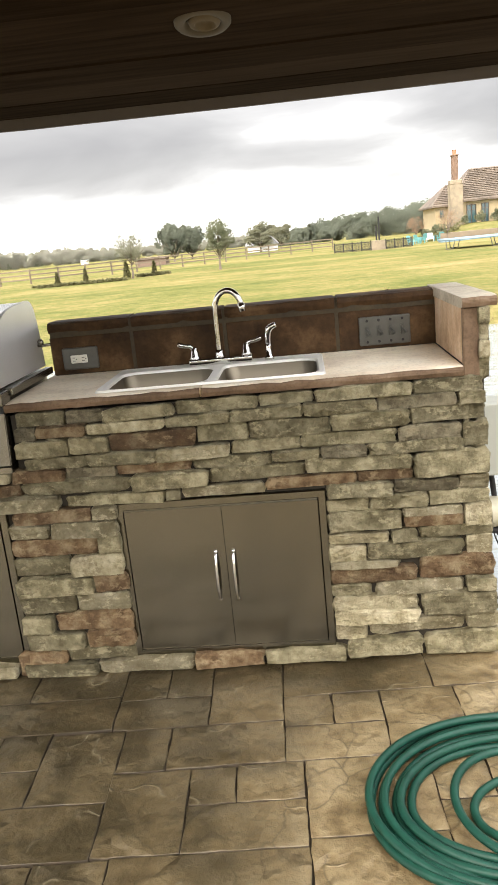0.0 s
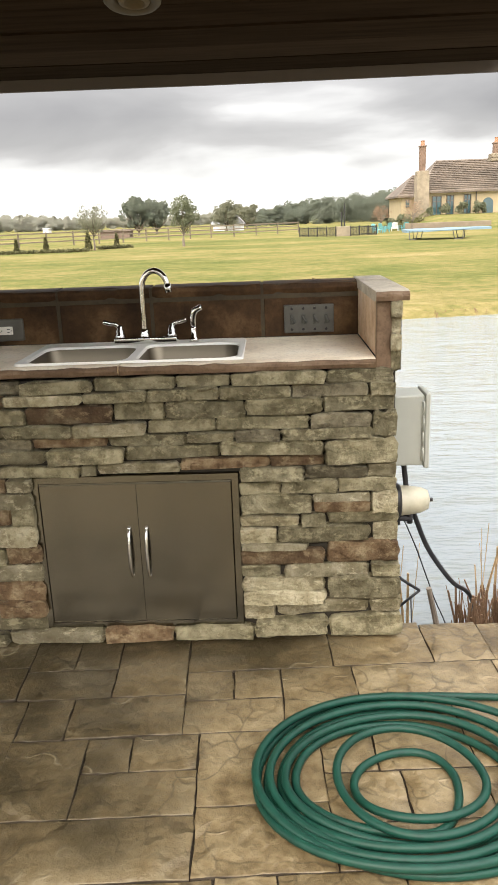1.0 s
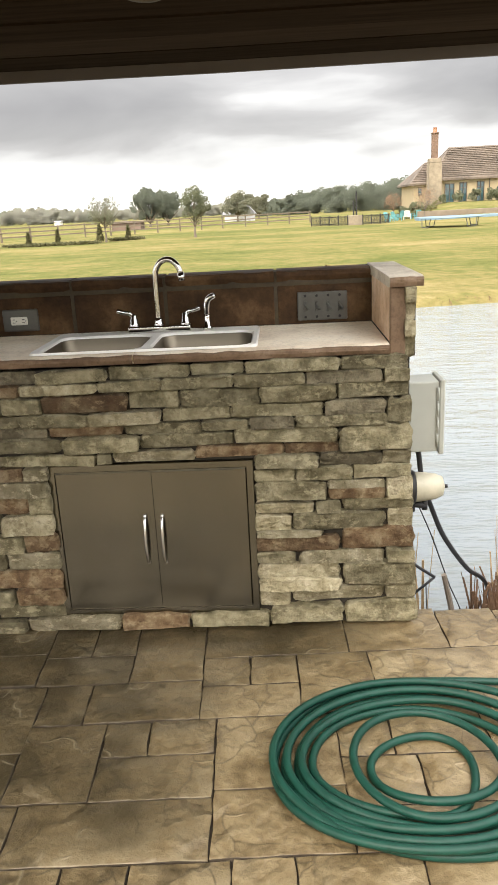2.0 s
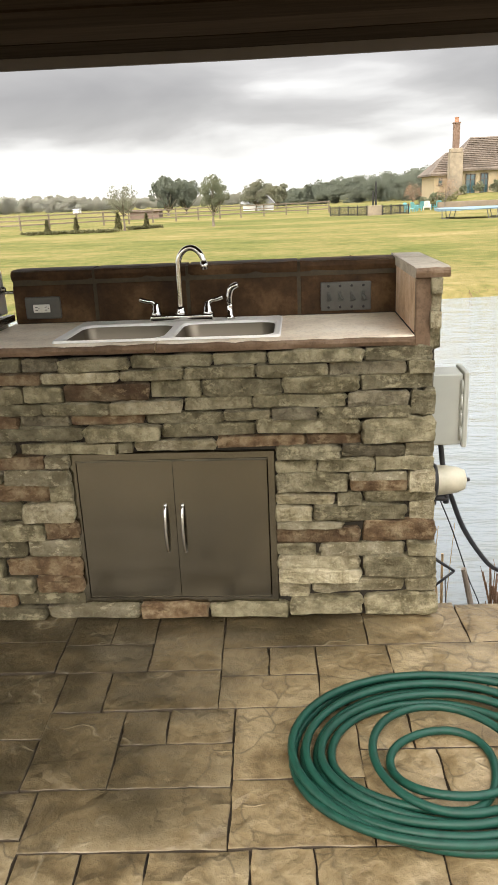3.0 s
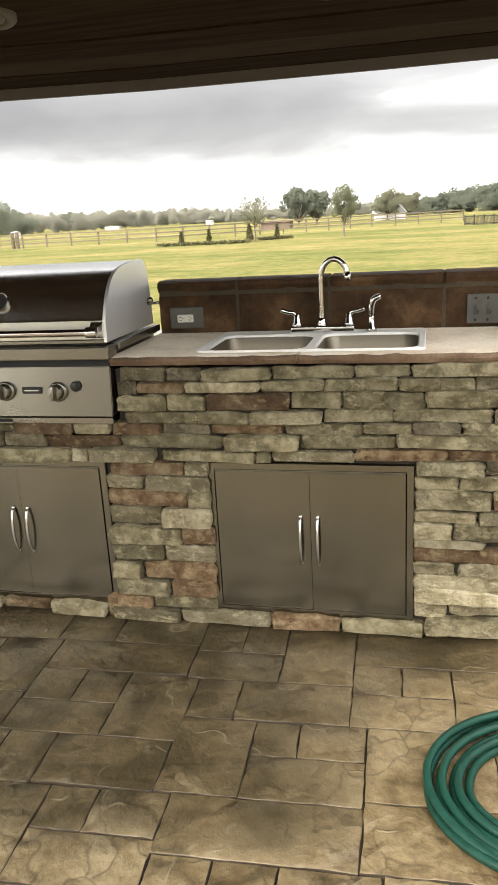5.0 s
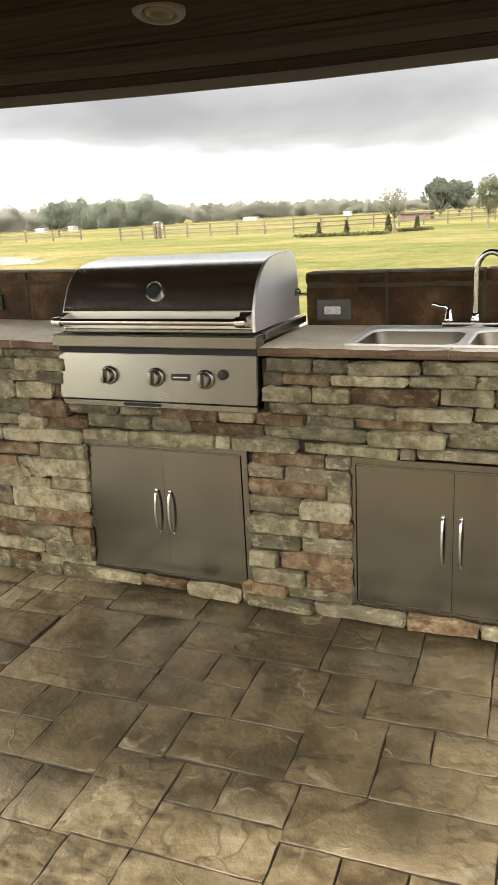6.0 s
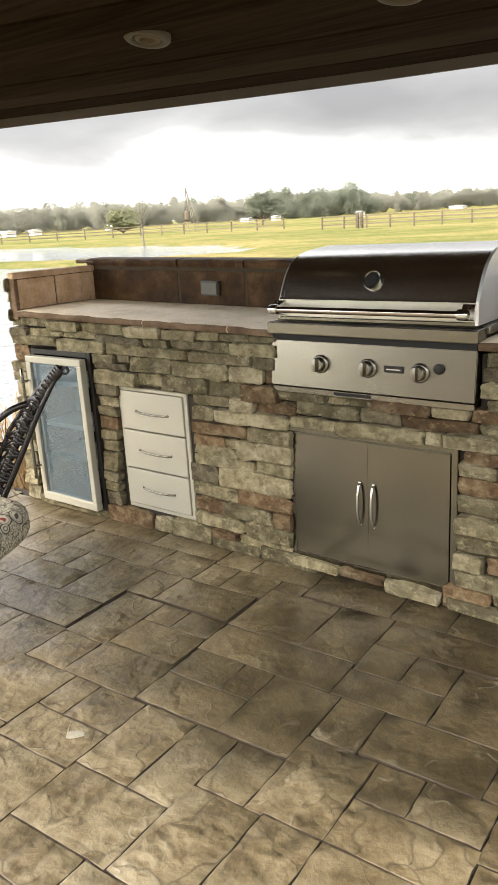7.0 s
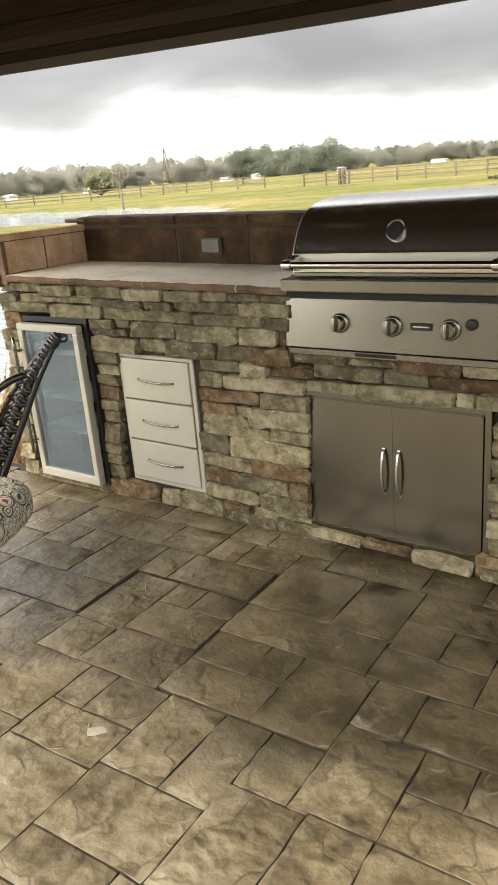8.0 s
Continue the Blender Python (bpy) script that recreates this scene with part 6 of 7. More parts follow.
    part("back_cushion", pillow(at(-2.80, 1.44, 0.66), (0.25, 0.08, 0.22), Matrix.Rotation(radians(24), 3, "Z") @ Matrix.Rotation(radians(-24), 3, "X")), M["fabric"], t, "patterned grey back cushion", True)


patio_chair()


# ---- the field and the distance ----
EYE_X, EYE_Y, EYE_Z = 0.2, -0.2, 1.48


def out_at(azimuth, distance):
    a = radians(azimuth)
    return EYE_X + distance * math.sin(a), EYE_Y + distance * math.cos(a)


def crown_points(rng, c, r, n, lobes, hollow=0.35):
    """Points on several overlapping lobes that make an uneven crown."""
    c, r = np.array(c), np.array(r)
    out = []
    for _ in range(lobes):
        d = rng.normal(size=3)
        d /= np.linalg.norm(d)
        lc = c + d * r * rng.uniform(0.35, 0.75)
        lr = r * (rng.uniform(0.28, 0.5) if lobes < 30 else rng.uniform(0.15, 0.30))
        q = rng.normal(size=(n // lobes, 3))
        q /= np.linalg.norm(q, axis=1)[:, None]
        q *= rng.uniform(hollow, 1.0, (len(q), 1)) ** 0.5
        out.append(lc + q * lr)
    return np.concatenate(out)


def tree(label, azimuth, distance, height, width, material, seed, trunk=0.3, clumps=1500, size=0.16, stem=0.16, sink=0.0):
    x, y = out_at(azimuth, distance)
    z = ground_z(x, y)
    t = thing("tree", label, "tree", x, y, z - sink)
    rng = np.random.default_rng(seed)
    prng = random.Random(seed)
    bm = bmesh.new()
    fork = height * trunk
    tube(bm, smoothed([(0, 0, -0.15), (0.04 * prng.uniform(-1, 1), 0, fork * 0.5), (0, 0.03, fork), (0.1 * prng.uniform(-1, 1), 0, height * 0.72)], 5), lambda u: stem * (1.0 - 0.82 * u), 8)
    for k in range(9):
        a, h = k * 2.4 + prng.random(), fork * prng.uniform(0.85, 1.6)
        e = Vector((math.cos(a) * width * prng.uniform(0.28, 0.42), math.sin(a) * width * prng.uniform(0.28, 0.42), min(height * 0.92, h + height * prng.uniform(0.2, 0.42))))
        tube(bm, smoothed([(0, 0, h), e * 0.45 + Vector((0, 0, h * 0.60)), e], 5), lambda u: stem * 0.42 * (1 - 0.8 * u), 6)
    part("trunk", bm, M["bark"], t, "", True)
    pts = crown_points(rng, (0, 0, (height + fork * 0.9) / 2), (width / 2 * 1.02, width / 2 * 1.02, (height - fork * 0.9) / 2 * 1.02), clumps, 44)
    v, f = scattered(pts, size, rng)
    foliage("crown", v, f, material, t)
    return t


tree("young oak with a rounded airy crown standing in the lawn", -5.95, 60, 3.85, 2.9, M["oak"], 1, 0.24, 5600, 0.060, 0.12)
tree("small open-branched tree with a thin crown beside the hedge", -12.35, 60, 3.45, 2.9, M["winter"], 2, 0.30, 3000, 0.050, 0.10)
tree("slender bare sapling by the far pond", -44.85, 70, 3.6, 2.4, M["winter"], 3, 0.42, 300, 0.06, 0.10)
tree("russet tree near the pool terrace", 8.15, 84, 3.0, 2.4, M["autumn"], 4, 0.25, 900, 0.06, 0.08)
tree("bare russet shrub tree against the house", 10.35, 82, 3.6, 2.9, M["autumn"], 5, 0.25, 800, 0.055, 0.08)
tree("dense evergreen tree beyond the paddock fence", -9.2, 120, 6.4, 5.6, M["evergreen"], 6, 0.08, 7600, 0.17, 0.25)
tree("broad evergreen beside the dense tree", -7.9, 126, 5.9, 5.0, M["evergreen"], 7, 0.10, 6600, 0.17, 0.25)
tree("half-bare spreading tree by the white farmhouse", -2.9, 128, 5.0, 6.4, M["winter"], 8, 0.14, 5200, 0.15, 0.25)
tree("half-bare spreading tree beyond the fence", -1.4, 150, 5.0, 5.5, M["winter"], 9, 0.14, 4600, 0.17, 0.25)
tree("round bare tree beyond the far pasture", -36.2, 150, 6.6, 7.0, M["pine"], 10, 0.12, 5600, 0.20, 0.3)
tree("yellow-green willow beyond the far pond", -46.2, 140, 4.6, 9.0, M["willow"], 12, 0.08, 4200, 0.22, 0.2)


def woods(name, label, profile, distance, material, seed, step, size, per):
    """A far belt of trees whose tops follow the profile of (azimuth, elevation)."""
    rng = np.random.default_rng(seed)
    pts = []
    a = profile[0][0]
    while a < profile[-1][0]:
        el = np.interp(a, [p[0] for p in profile], [p[1] for p in profile])
        for row in (0, 1, 2):
            d = distance * (1 + 0.13 * row) * rng.uniform(0.96, 1.05)
            x, y = out_at(a + rng.uniform(-0.3, 0.3), d)
            top = max(2.5, EYE_Z + d * math.tan(radians(el)) * rng.uniform(0.80, 1.06) + 0.2)
            h, w = top + 0.8, (top + 0.8) * rng.uniform(0.42, 0.66)
            pts.append(crown_points(rng, (x, y, top - h * 0.52), (w, w, h * 0.54), per, 7, 0.2))
        a += step * rng.uniform(0.7, 1.35)
    p = np.concatenate(pts)
    p = p[p[:, 2] > -0.8]
    v, f = scattered(p, size, rng)
    return tagged(foliage(name, v, f, material), label, "woods", kind="stuff")


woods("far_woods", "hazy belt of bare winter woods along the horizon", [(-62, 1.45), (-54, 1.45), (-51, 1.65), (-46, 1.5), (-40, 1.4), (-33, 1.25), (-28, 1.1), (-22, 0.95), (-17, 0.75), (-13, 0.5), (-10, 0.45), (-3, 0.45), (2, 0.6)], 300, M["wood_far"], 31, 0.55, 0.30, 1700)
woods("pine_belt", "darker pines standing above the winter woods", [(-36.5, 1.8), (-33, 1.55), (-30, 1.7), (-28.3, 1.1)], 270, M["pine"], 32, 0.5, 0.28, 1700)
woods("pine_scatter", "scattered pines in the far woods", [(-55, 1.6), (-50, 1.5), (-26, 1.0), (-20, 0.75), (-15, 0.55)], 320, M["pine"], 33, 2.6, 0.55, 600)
woods("east_woods", "dense dark green woods behind the house", [(-3.5, 0.45), (-1.0, 0.55), (1.1, 0.85), (3.0, 1.2), (5.0, 1.2), (7.3, 1.4), (8.4, 1.6), (10.5, 1.7), (16, 1.6), (26, 1.6)], 190, M["evergreen"], 34, 0.42, 0.22, 1600)


def hedge(label, a0, d0, a1, d1, h, w):
    x0, y0 = out_at(a0, d0)
    x1, y1 = out_at(a1, d1)
    rng = np.random.default_rng(int(abs(a0) * 10))
    n = int(math.hypot(x1 - x0, y1 - y0) * 130)
    t = rng.random(n)
    p = np.stack([x0 + (x1 - x0) * t + rng.uniform(-w, w, n), y0 + (y1 - y0) * t + rng.uniform(-w, w, n), rng.uniform(0.0, 1.0, n) ** 0.6 * h], 1)
    p[:, 2] += [ground_z(a, b) for a, b in p[:, :2]]
    v, f = scattered(p, 0.11, rng)
    tagged(foliage("hedge", v, f, M["hedge"]), label, "hedge", group="clipped hedges")


hedge("long low clipped brown-green hedge in the lawn", -19.3, 60, -12.9, 57, 0.21, 0.30)
hedge("short low clipped hedge beside the small tree", -12.0, 61, -9.7, 63, 0.22, 0.28)

hedge("dark clipped hedge on the terrace before the house", 8.7, 87, 11.2, 91, 0.75, 0.5)


def cypress(azimuth, distance, height, seed):
    x, y = out_at(azimuth, distance)
    t = thing("cypress", "small pointed dark cypress by the hedge", "shrub", x, y, ground_z(x, y), group="pointed cypresses")
    part("trunk", rod(bmesh.new(), (0, 0, -0.1), (0, 0, height * 0.5), 0.04, 0.02, 6), M["bark"], t)
    rng = np.random.default_rng(seed)
    u = rng.random(420) ** 0.8
    a = rng.uniform(0, 6.283, 420)
    r = height * 0.21 * (1 - u) ** 0.75 * rng.uniform(0.5, 1.05, 420) + 0.03
    v, f = scattered(np.stack([r * np.cos(a), r * np.sin(a), u * height], 1), 0.085, rng)
    foliage("crown", v, f, M["hedge"], t)


cypress(-17.7, 62, 1.0, 1)
cypress(-15.7, 64, 1.05, 2)
cypress(-12.75, 59, 1.35, 3)
cypress(-10.75, 62, 1.15, 4)


def rail_fence(label, ends, spacing, rails, h=1.25):
    """Wooden post-and-rail fence through the (azimuth, distance) ends."""
    t = thing("rail_fence", label, "fence")
    pts = [out_at(a, d) for a, d in ends]
    for seg, ((x0, y0), (x1, y1)) in enumerate(zip(pts, pts[1:])):
        n = max(1, round(math.hypot(x1 - x0, y1 - y0) / spacing))
        for k in range(1 if seg else 0, n + 1):
            x, y = x0 + (x1 - x0) * k / n, y0 + (y1 - y0) * k / n
            z = ground_z(x, y)
            part("post", boxed(x - 0.07, x + 0.07, y - 0.07, y + 0.07, z - 0.1, z + h + 0.08, 0.015, 1), M["fence_wood"], t)
        for r in range(rails):
            hz = h * (0.35 + 0.62 * r / (rails - 1))
            a, b = Vector((x0, y0 - 0.1, ground_z(x0, y0) + hz)), Vector((x1, y1 - 0.1, ground_z(x1, y1) + hz))
            for k in range(n):
                p, q = a + (b - a) * (k / n), a + (b - a) * ((k + 1) / n)
                ang = math.degrees(math.atan2(q.y - p.y, q.x - p.x))
                part("rail", box(bmesh.new(), -(q - p).length / 2, (q - p).length / 2, -0.02, 0.02, -0.058, 0.058, 0, 1, pose(*((p + q) / 2), 0, 0, ang)), M["fence_wood"], t)


rail_fence("weathered wooden three-rail paddock fence across the field", [(-31.95, 83), (-25.5, 79), (-19.5, 75), (-12, 80), (-4, 86), (2.3, 92)], 2.6, 3)
rail_fence("weathered wooden rail fence beyond the far pond", [(-62, 125), (-54.6, 118), (-45, 114), (-34.7, 98)], 4.4, 3, 1.35)

# heavy corner posts
for az, d in ((-29.15, 81.3), (-29.45, 81.5)):
    x, y = out_at(az, d)
    z = ground_z(x, y)
    tagged(part("gate_post", boxed(x - 0.14, x + 0.14, y - 0.14, y + 0.14, z - 0.1, z + 1.55, 0.02, 1), M["fence_wood"]), "thick weathered wooden gate post in the fence", "post", group="gate posts")


def metal_fence(a0, d0, a1, d1, panels):
    t = thing("metal_fence", "low black metal picket fence round the pool terrace", "fence")
    x0, y0 = out_at(a0, d0)
    x1, y1 = out_at(a1, d1)
    for k in range(panels):
        for j in range(13):
            u = (k + j / 12) / panels
            x, y = x0 + (x1 - x0) * u, y0 + (y1 - y0) * u
            z = ground_z(x, y)
            r = 0.04 if j in (0, 12) else 0.018
            if j < 12 or k == panels - 1:
                part("post" if j in (0, 12) else "picket", boxed(x - r, x + r, y - r, y + r, z, z + (0.92 if j in (0, 12) else 0.84)), M["black"], t)
        ua, ub = k / panels, (k + 1) / panels
        for hz in (0.14, 0.76):
            xa, ya, xb, yb = x0 + (x1 - x0) * ua, y0 + (y1 - y0) * ua, x0 + (x1 - x0) * ub, y0 + (y1 - y0) * ub
            part("rail", rod(bmesh.new(), (xa, ya, ground_z(xa, ya) + hz), (xb, yb, ground_z(xb, yb) + hz), 0.03, seg=6), M["black"], t)


metal_fence(2.4, 76, 5.0, 74, 4)
metal_fence(6.05, 74, 7.9, 75, 3)


def block(name, label, category, azimuth, distance, w, d, h, material, lift=0.0):
    x, y = out_at(azimuth, distance)
    z = ground_z(x, y) + lift
    ob = part(name, boxed(x - w / 2, x + w / 2, y - d / 2, y + d / 2, z - 0.2, z + h, 0.03, 1), material)
    return tagged(ob, label, category)


block("stone_pillar", "square tan stone pillar at the fence", "pillar", 5.52, 74, 1.25, 0.8, 0.86, M["far_stone"])
for az, h in ((5.62, 2.95), (5.42, 2.15)):
    x, y = out_at(az, 74.6)
    z = ground_z(x, y)
    tagged(part("pole", rod(bmesh.new(), (x, y, z), (x, y, z + h), 0.09, 0.075, 10), M["black"]), "dark upright pole behind the stone pillar", "pole", group="dark poles")
block("pool_wall", "long low tan stone wall of the raised pool", "wall", 12.8, 83, 8.6, 0.5, 0.40, M["coping"], 0.12)
block("pool_water_edge", "pale blue raised pool basin seen over the lawn", "pool", 12.7, 80, 8.2, 2.2, 0.26, M["pool_blue"], 0.0)


def trampoline():
    x, y = out_at(12.15, 57)
    z = ground_z(x, y)
    t = thing("trampoline", "round trampoline with a blue pad and steel legs", "trampoline", x, y, z)
    part("pad", lathe(bmesh.new(), [(1.75, 0.60), (2.25, 0.60), (2.27, 0.64), (2.25, 0.68), (1.75, 0.68), (1.70, 0.64)], (0, 0, 0), 40), M["pool_blue"], t, "blue safety pad", True)
    part("mat", lathe(bmesh.new(), [(1.74, 0.625), (0.02, 0.62)], (0, 0, 0), 40), M["black"], t, "black jumping mat")
    for k in range(4):
        a = k * math.pi / 2 + 0.5
        c, s = math.cos(a) * 2.15, math.sin(a) * 2.15
        bm = bmesh.new()
        for e in (-0.22, 0.22):
            p = Vector((math.cos(a + e) * 2.15, math.sin(a + e) * 2.15, 0.61))
            rod(bm, p, (math.cos(a + e * 0.7) * 2.2, math.sin(a + e * 0.7) * 2.2, 0.0), 0.03, seg=8)
        rod(bm, (math.cos(a - 0.154) * 2.2, math.sin(a - 0.154) * 2.2, 0.025), (math.cos(a + 0.154) * 2.2, math.sin(a + 0.154) * 2.2, 0.025), 0.03, seg=8)
        part("leg", bm, M["plate"], t)


trampoline()


def garden_chair(azimuth, distance, turn, material, label):
    x, y = out_at(azimuth, distance)
    t = thing("adirondack_chair", label, "chair", x, y, ground_z(x, y), turn, group="chairs by the pool")
    part("seat", box(bmesh.new(), -0.32, 0.32, -0.30, 0.30, 0.33, 0.37, 0, 1, pose(0, 0, 0, 8)), material, t)
    for k in range(5):
        part("back_slat", box(bmesh.new(), -0.30 + k * 0.122, -0.19 + k * 0.122, 0.24, 0.265, 0.34, 1.0 + 0.05 * math.sin(k * 0.8), 0, 1, pose(0, 0.06, 0, -18)), material, t)
    for s in (-0.38, 0.30):
        part("armrest", boxed(s, s + 0.10, -0.40, 0.34, 0.54, 0.57, 0.01, 1), material, t)
        for yy in (-0.36, 0.24):
            part("leg", boxed(s + 0.02, s + 0.08, yy, yy + 0.08, 0, 0.54), material, t)


garden_chair(7.95, 80, 40, M["turquoise"], "turquoise slatted adirondack chair on the lawn")
garden_chair(8.45, 82, 120, M["turquoise"], "turquoise slatted adirondack chair on the lawn")
garden_chair(8.65, 86, 200, M["turquoise"], "turquoise slatted adirondack chair on the lawn")
garden_chair(9.15, 86, 170, M["white_paint"], "white slatted adirondack chair on the terrace")
garden_chair(9.75, 86, 200, M["turquoise"], "turquoise slatted adirondack chair on the lawn")


# ---- the big house ----
def hip_roof(bm, x0, x1, y0, y1, z0, z1, inset, ridge_y=None, over=0.6):
    x0, x1, y0, y1 = x0 - over, x1 + over, y0 - over, y1 + over
    ry = (y0 + y1) / 2 if ridge_y is None else ridge_y
    lo = [bm.verts.new((x, y, z0)) for x, y in ((x0, y0), (x1, y0), (x1, y1), (x0, y1))]
    und = [bm.verts.new((x, y, z0 - 0.22)) for x, y in ((x0, y0), (x1, y0), (x1, y1), (x0, y1))]
    a, b = bm.verts.new((x0 + inset, ry, z1)), bm.verts.new((x1 - inset, ry, z1))
    for q in ((lo[0], lo[1], b, a), (lo[1], lo[2], b), (lo[2], lo[3], a, b), (lo[3], lo[0], a)):
        bm.faces.new(q)
    for k in range(4):
        bm.faces.new((lo[k], und[k], und[(k + 1) % 4], lo[(k + 1) % 4]))
    bm.faces.new(und[::-1])


def shingle_rows(roof, x0, x1, y0, z0, z1, inset, ridge_y, rows, over=0.6):
    """Raised courses on the roof's front slope."""
    for k in range(1, rows):
        u = k / rows
        xa, xb = x0 - over + inset * u + 0.1, x1 + over - inset * u - 0.1
        y, z = y0 - over + (ridge_y - y0 + over) * u, z0 + (z1 - z0) * u
        part("shingle_course", boxed(xa, xb, y - 0.10, y + 0.10, z + 0.01, z + 0.075), M["roof_tile"], roof)


def house():
    t = thing("house", "large cream stucco house with a brown hipped roof and chimneys", "house")
    base = 0.6
    part("wall", boxed(18.9, 36, 94.6, 106, base, 3.75), M["stucco"], t, "cream stucco main wall")
    part("wall", boxed(16.5, 18.9, 96.5, 106, base, 3.4), M["stucco"], t, "cream stucco wing wall")
    bm = bmesh.new()
    hip_roof(bm, 18.7, 36, 94.6, 106, 3.72, 7.45, 3.2, 100.3)
    shingle_rows(part("roof", bm, M["roof_tile"], t, "brown shingled hip roof"), 18.7, 36, 94.6, 3.72, 7.45, 3.2, 100.3, 17)
    bm = bmesh.new()
    hip_roof(bm, 16.5, 22, 96.5, 106, 3.38, 5.9, 2.6, 101.2, 0.5)
    shingle_rows(part("roof", bm, M["roof_tile"], t, "lower brown shingled wing roof"), 16.5, 22, 96.5, 3.38, 5.9, 2.6, 101.2, 12, 0.5)
    for x0, x1, zb, zs, zt in ((17.75, 19.2, base, 6.0, 8.75), (26.2, 27.6, 6.8, 7.6, 8.8)):
        bm = boxed(x0, x1, 93.6, 95.2, zb, zs - 0.5)
        c = (x0 + x1) / 2
        box(bm, c - 0.68, c + 0.68, 93.7, 95.1, zs - 0.5, zs, 0.05, 1)
        ch = part("chimney", bm, M["far_stone"], t, "tan stone chimney")
        bm = boxed(c - 0.34, c + 0.34, 94.05, 94.75, zs + 0.004, zt, 0.02, 1)
        box(bm, c - 0.41, c + 0.41, 93.98, 94.82, zt - 0.12, zt + 0.01, 0.02, 1)
        part("stack", bm, M["far_brick"], ch, "brown brick stack")
        part("chimney_pot", lathe(bmesh.new(), [(0.25, 0), (0.21, 0.4), (0.25, 0.55), (0.18, 0.56)], (c, 94.4, zt), 12), M["clay"], ch, "clay pot")
    for x0, x1, z0, z1 in ((19.75, 20.85, 0.95, 3.15), (21.45, 22.3, 0.95, 3.2), (23.45, 24.3, 0.95, 3.25), (27.9, 28.9, 1.0, 3.2), (30.0, 31.0, 1.0, 3.2)):
        bm = bmesh.new()
        for q in ((x0, x1, z1 - 0.09, z1), (x0, x1, z0, z0 + 0.09), (x0, x0 + 0.08, z0, z1), (x1 - 0.08, x1, z0, z1), ((x0 + x1) / 2 - 0.04, (x0 + x1) / 2 + 0.04, z0, z1), (x0, x1, z1 - 0.62, z1 - 0.55)):
            box(bm, q[0], q[1], 94.44, 94.60, q[2], q[3])
        w = part("window", bm, M["window_trim"], t, "tall dark-framed window")
        part("pane", boxed(x0 + 0.05, x1 - 0.05, 94.54, 94.59, z0 + 0.05, z1 - 0.05), M["window_glass"], w, "teal dark glass")
    w = part("window", boxed(17.0, 17.45, 96.36, 96.5, 2.0, 2.9, 0.03, 1), M["window_trim"], t, "small wing window")
    part("pane", boxed(17.06, 17.39, 96.33, 96.38, 2.06, 2.84), M["window_glass"], w)
    bm = bmesh.new()
    pts = [(25.7, 0.9), (26.9, 0.9), (26.9, 2.2)] + [(26.3 + 0.6 * math.cos(radians(a)), 2.2 + 0.6 * math.sin(radians(a))) for a in range(15, 180, 15)] + [(25.7, 2.2)]
    fr, bk = [bm.verts.new((x, 94.5, z)) for x, z in pts], [bm.verts.new((x, 94.62, z)) for x, z in pts]
    bm.faces.new(fr)
    bm.faces.new(bk[::-1])
    for k in range(len(pts)):
        bm.faces.new((fr[k], bk[k], bk[(k + 1) % len(pts)], fr[(k + 1) % len(pts)]))
    part("arched_door", bm, M["window_glass"], t, "dark arched doorway")
    for x in (19.0, 24.9):
        part("downpipe", rod(bmesh.new(), (x, 94.5, base), (x, 94.5, 3.5), 0.06, seg=8), M["window_trim"], t)


house()
rng_h = np.random.default_rng(77)
for k, (x, r) in enumerate(((19.3, 0.55), (21.05, 0.7), (22.9, 0.8), (24.8, 0.9), (25.3, 0.7), (16.2, 0.9), (14.7, 0.8))):
    t = thing("shrub", "round clipped evergreen shrub against the house", "shrub", x, 92.9, ground_z(x, 92.9), group="foundation shrubs")
    v, f = scattered(crown_points(rng_h, (0, 0, r * 0.8), (r, r * 0.8, r * 0.95), 420, 8), 0.13, rng_h)
    foliage("crown", v, f, M["oak"], t)
    part("trunk", rod(bmesh.new(), (0, 0, -0.1), (0, 0, r), 0.05, 0.03, 6), M["bark"], t)


def gabled(name, label, azimuth, distance, w, d, h, ridge, wall, roof, lift=0.0, along=True):
    """A small far building with a pitched roof."""
    x, y = out_at(azimuth, distance)
    z = ground_z(x, y) + lift
    t = thing(name, label, "building", x, y, z)
    part("wall", boxed(-w / 2, w / 2, -d / 2, d / 2, -0.3, h), wall, t)
    bm = bmesh.new()
    o = 0.3
    if along:
        prof = [(-d / 2 - o, h), (d / 2 + o, h), (0, ridge)]
        ends = [[bm.verts.new((sx * (w / 2 + o), yy, zz)) for yy, zz in prof] for sx in (-1, 1)]
    else:
        prof = [(-w / 2 - o, h), (w / 2 + o, h), (0, ridge)]
        ends = [[bm.verts.new((xx, sy * (d / 2 + o), zz)) for xx, zz in prof] for sy in (-1, 1)]
    bm.faces.new(ends[0])
    bm.faces.new(ends[1][::-1])
    for k in range(3):
        bm.faces.new((ends[0][k], ends[0][(k + 1) % 3], ends[1][(k + 1) % 3], ends[1][k]))
    part("roof", bm, roof, t)
    return t


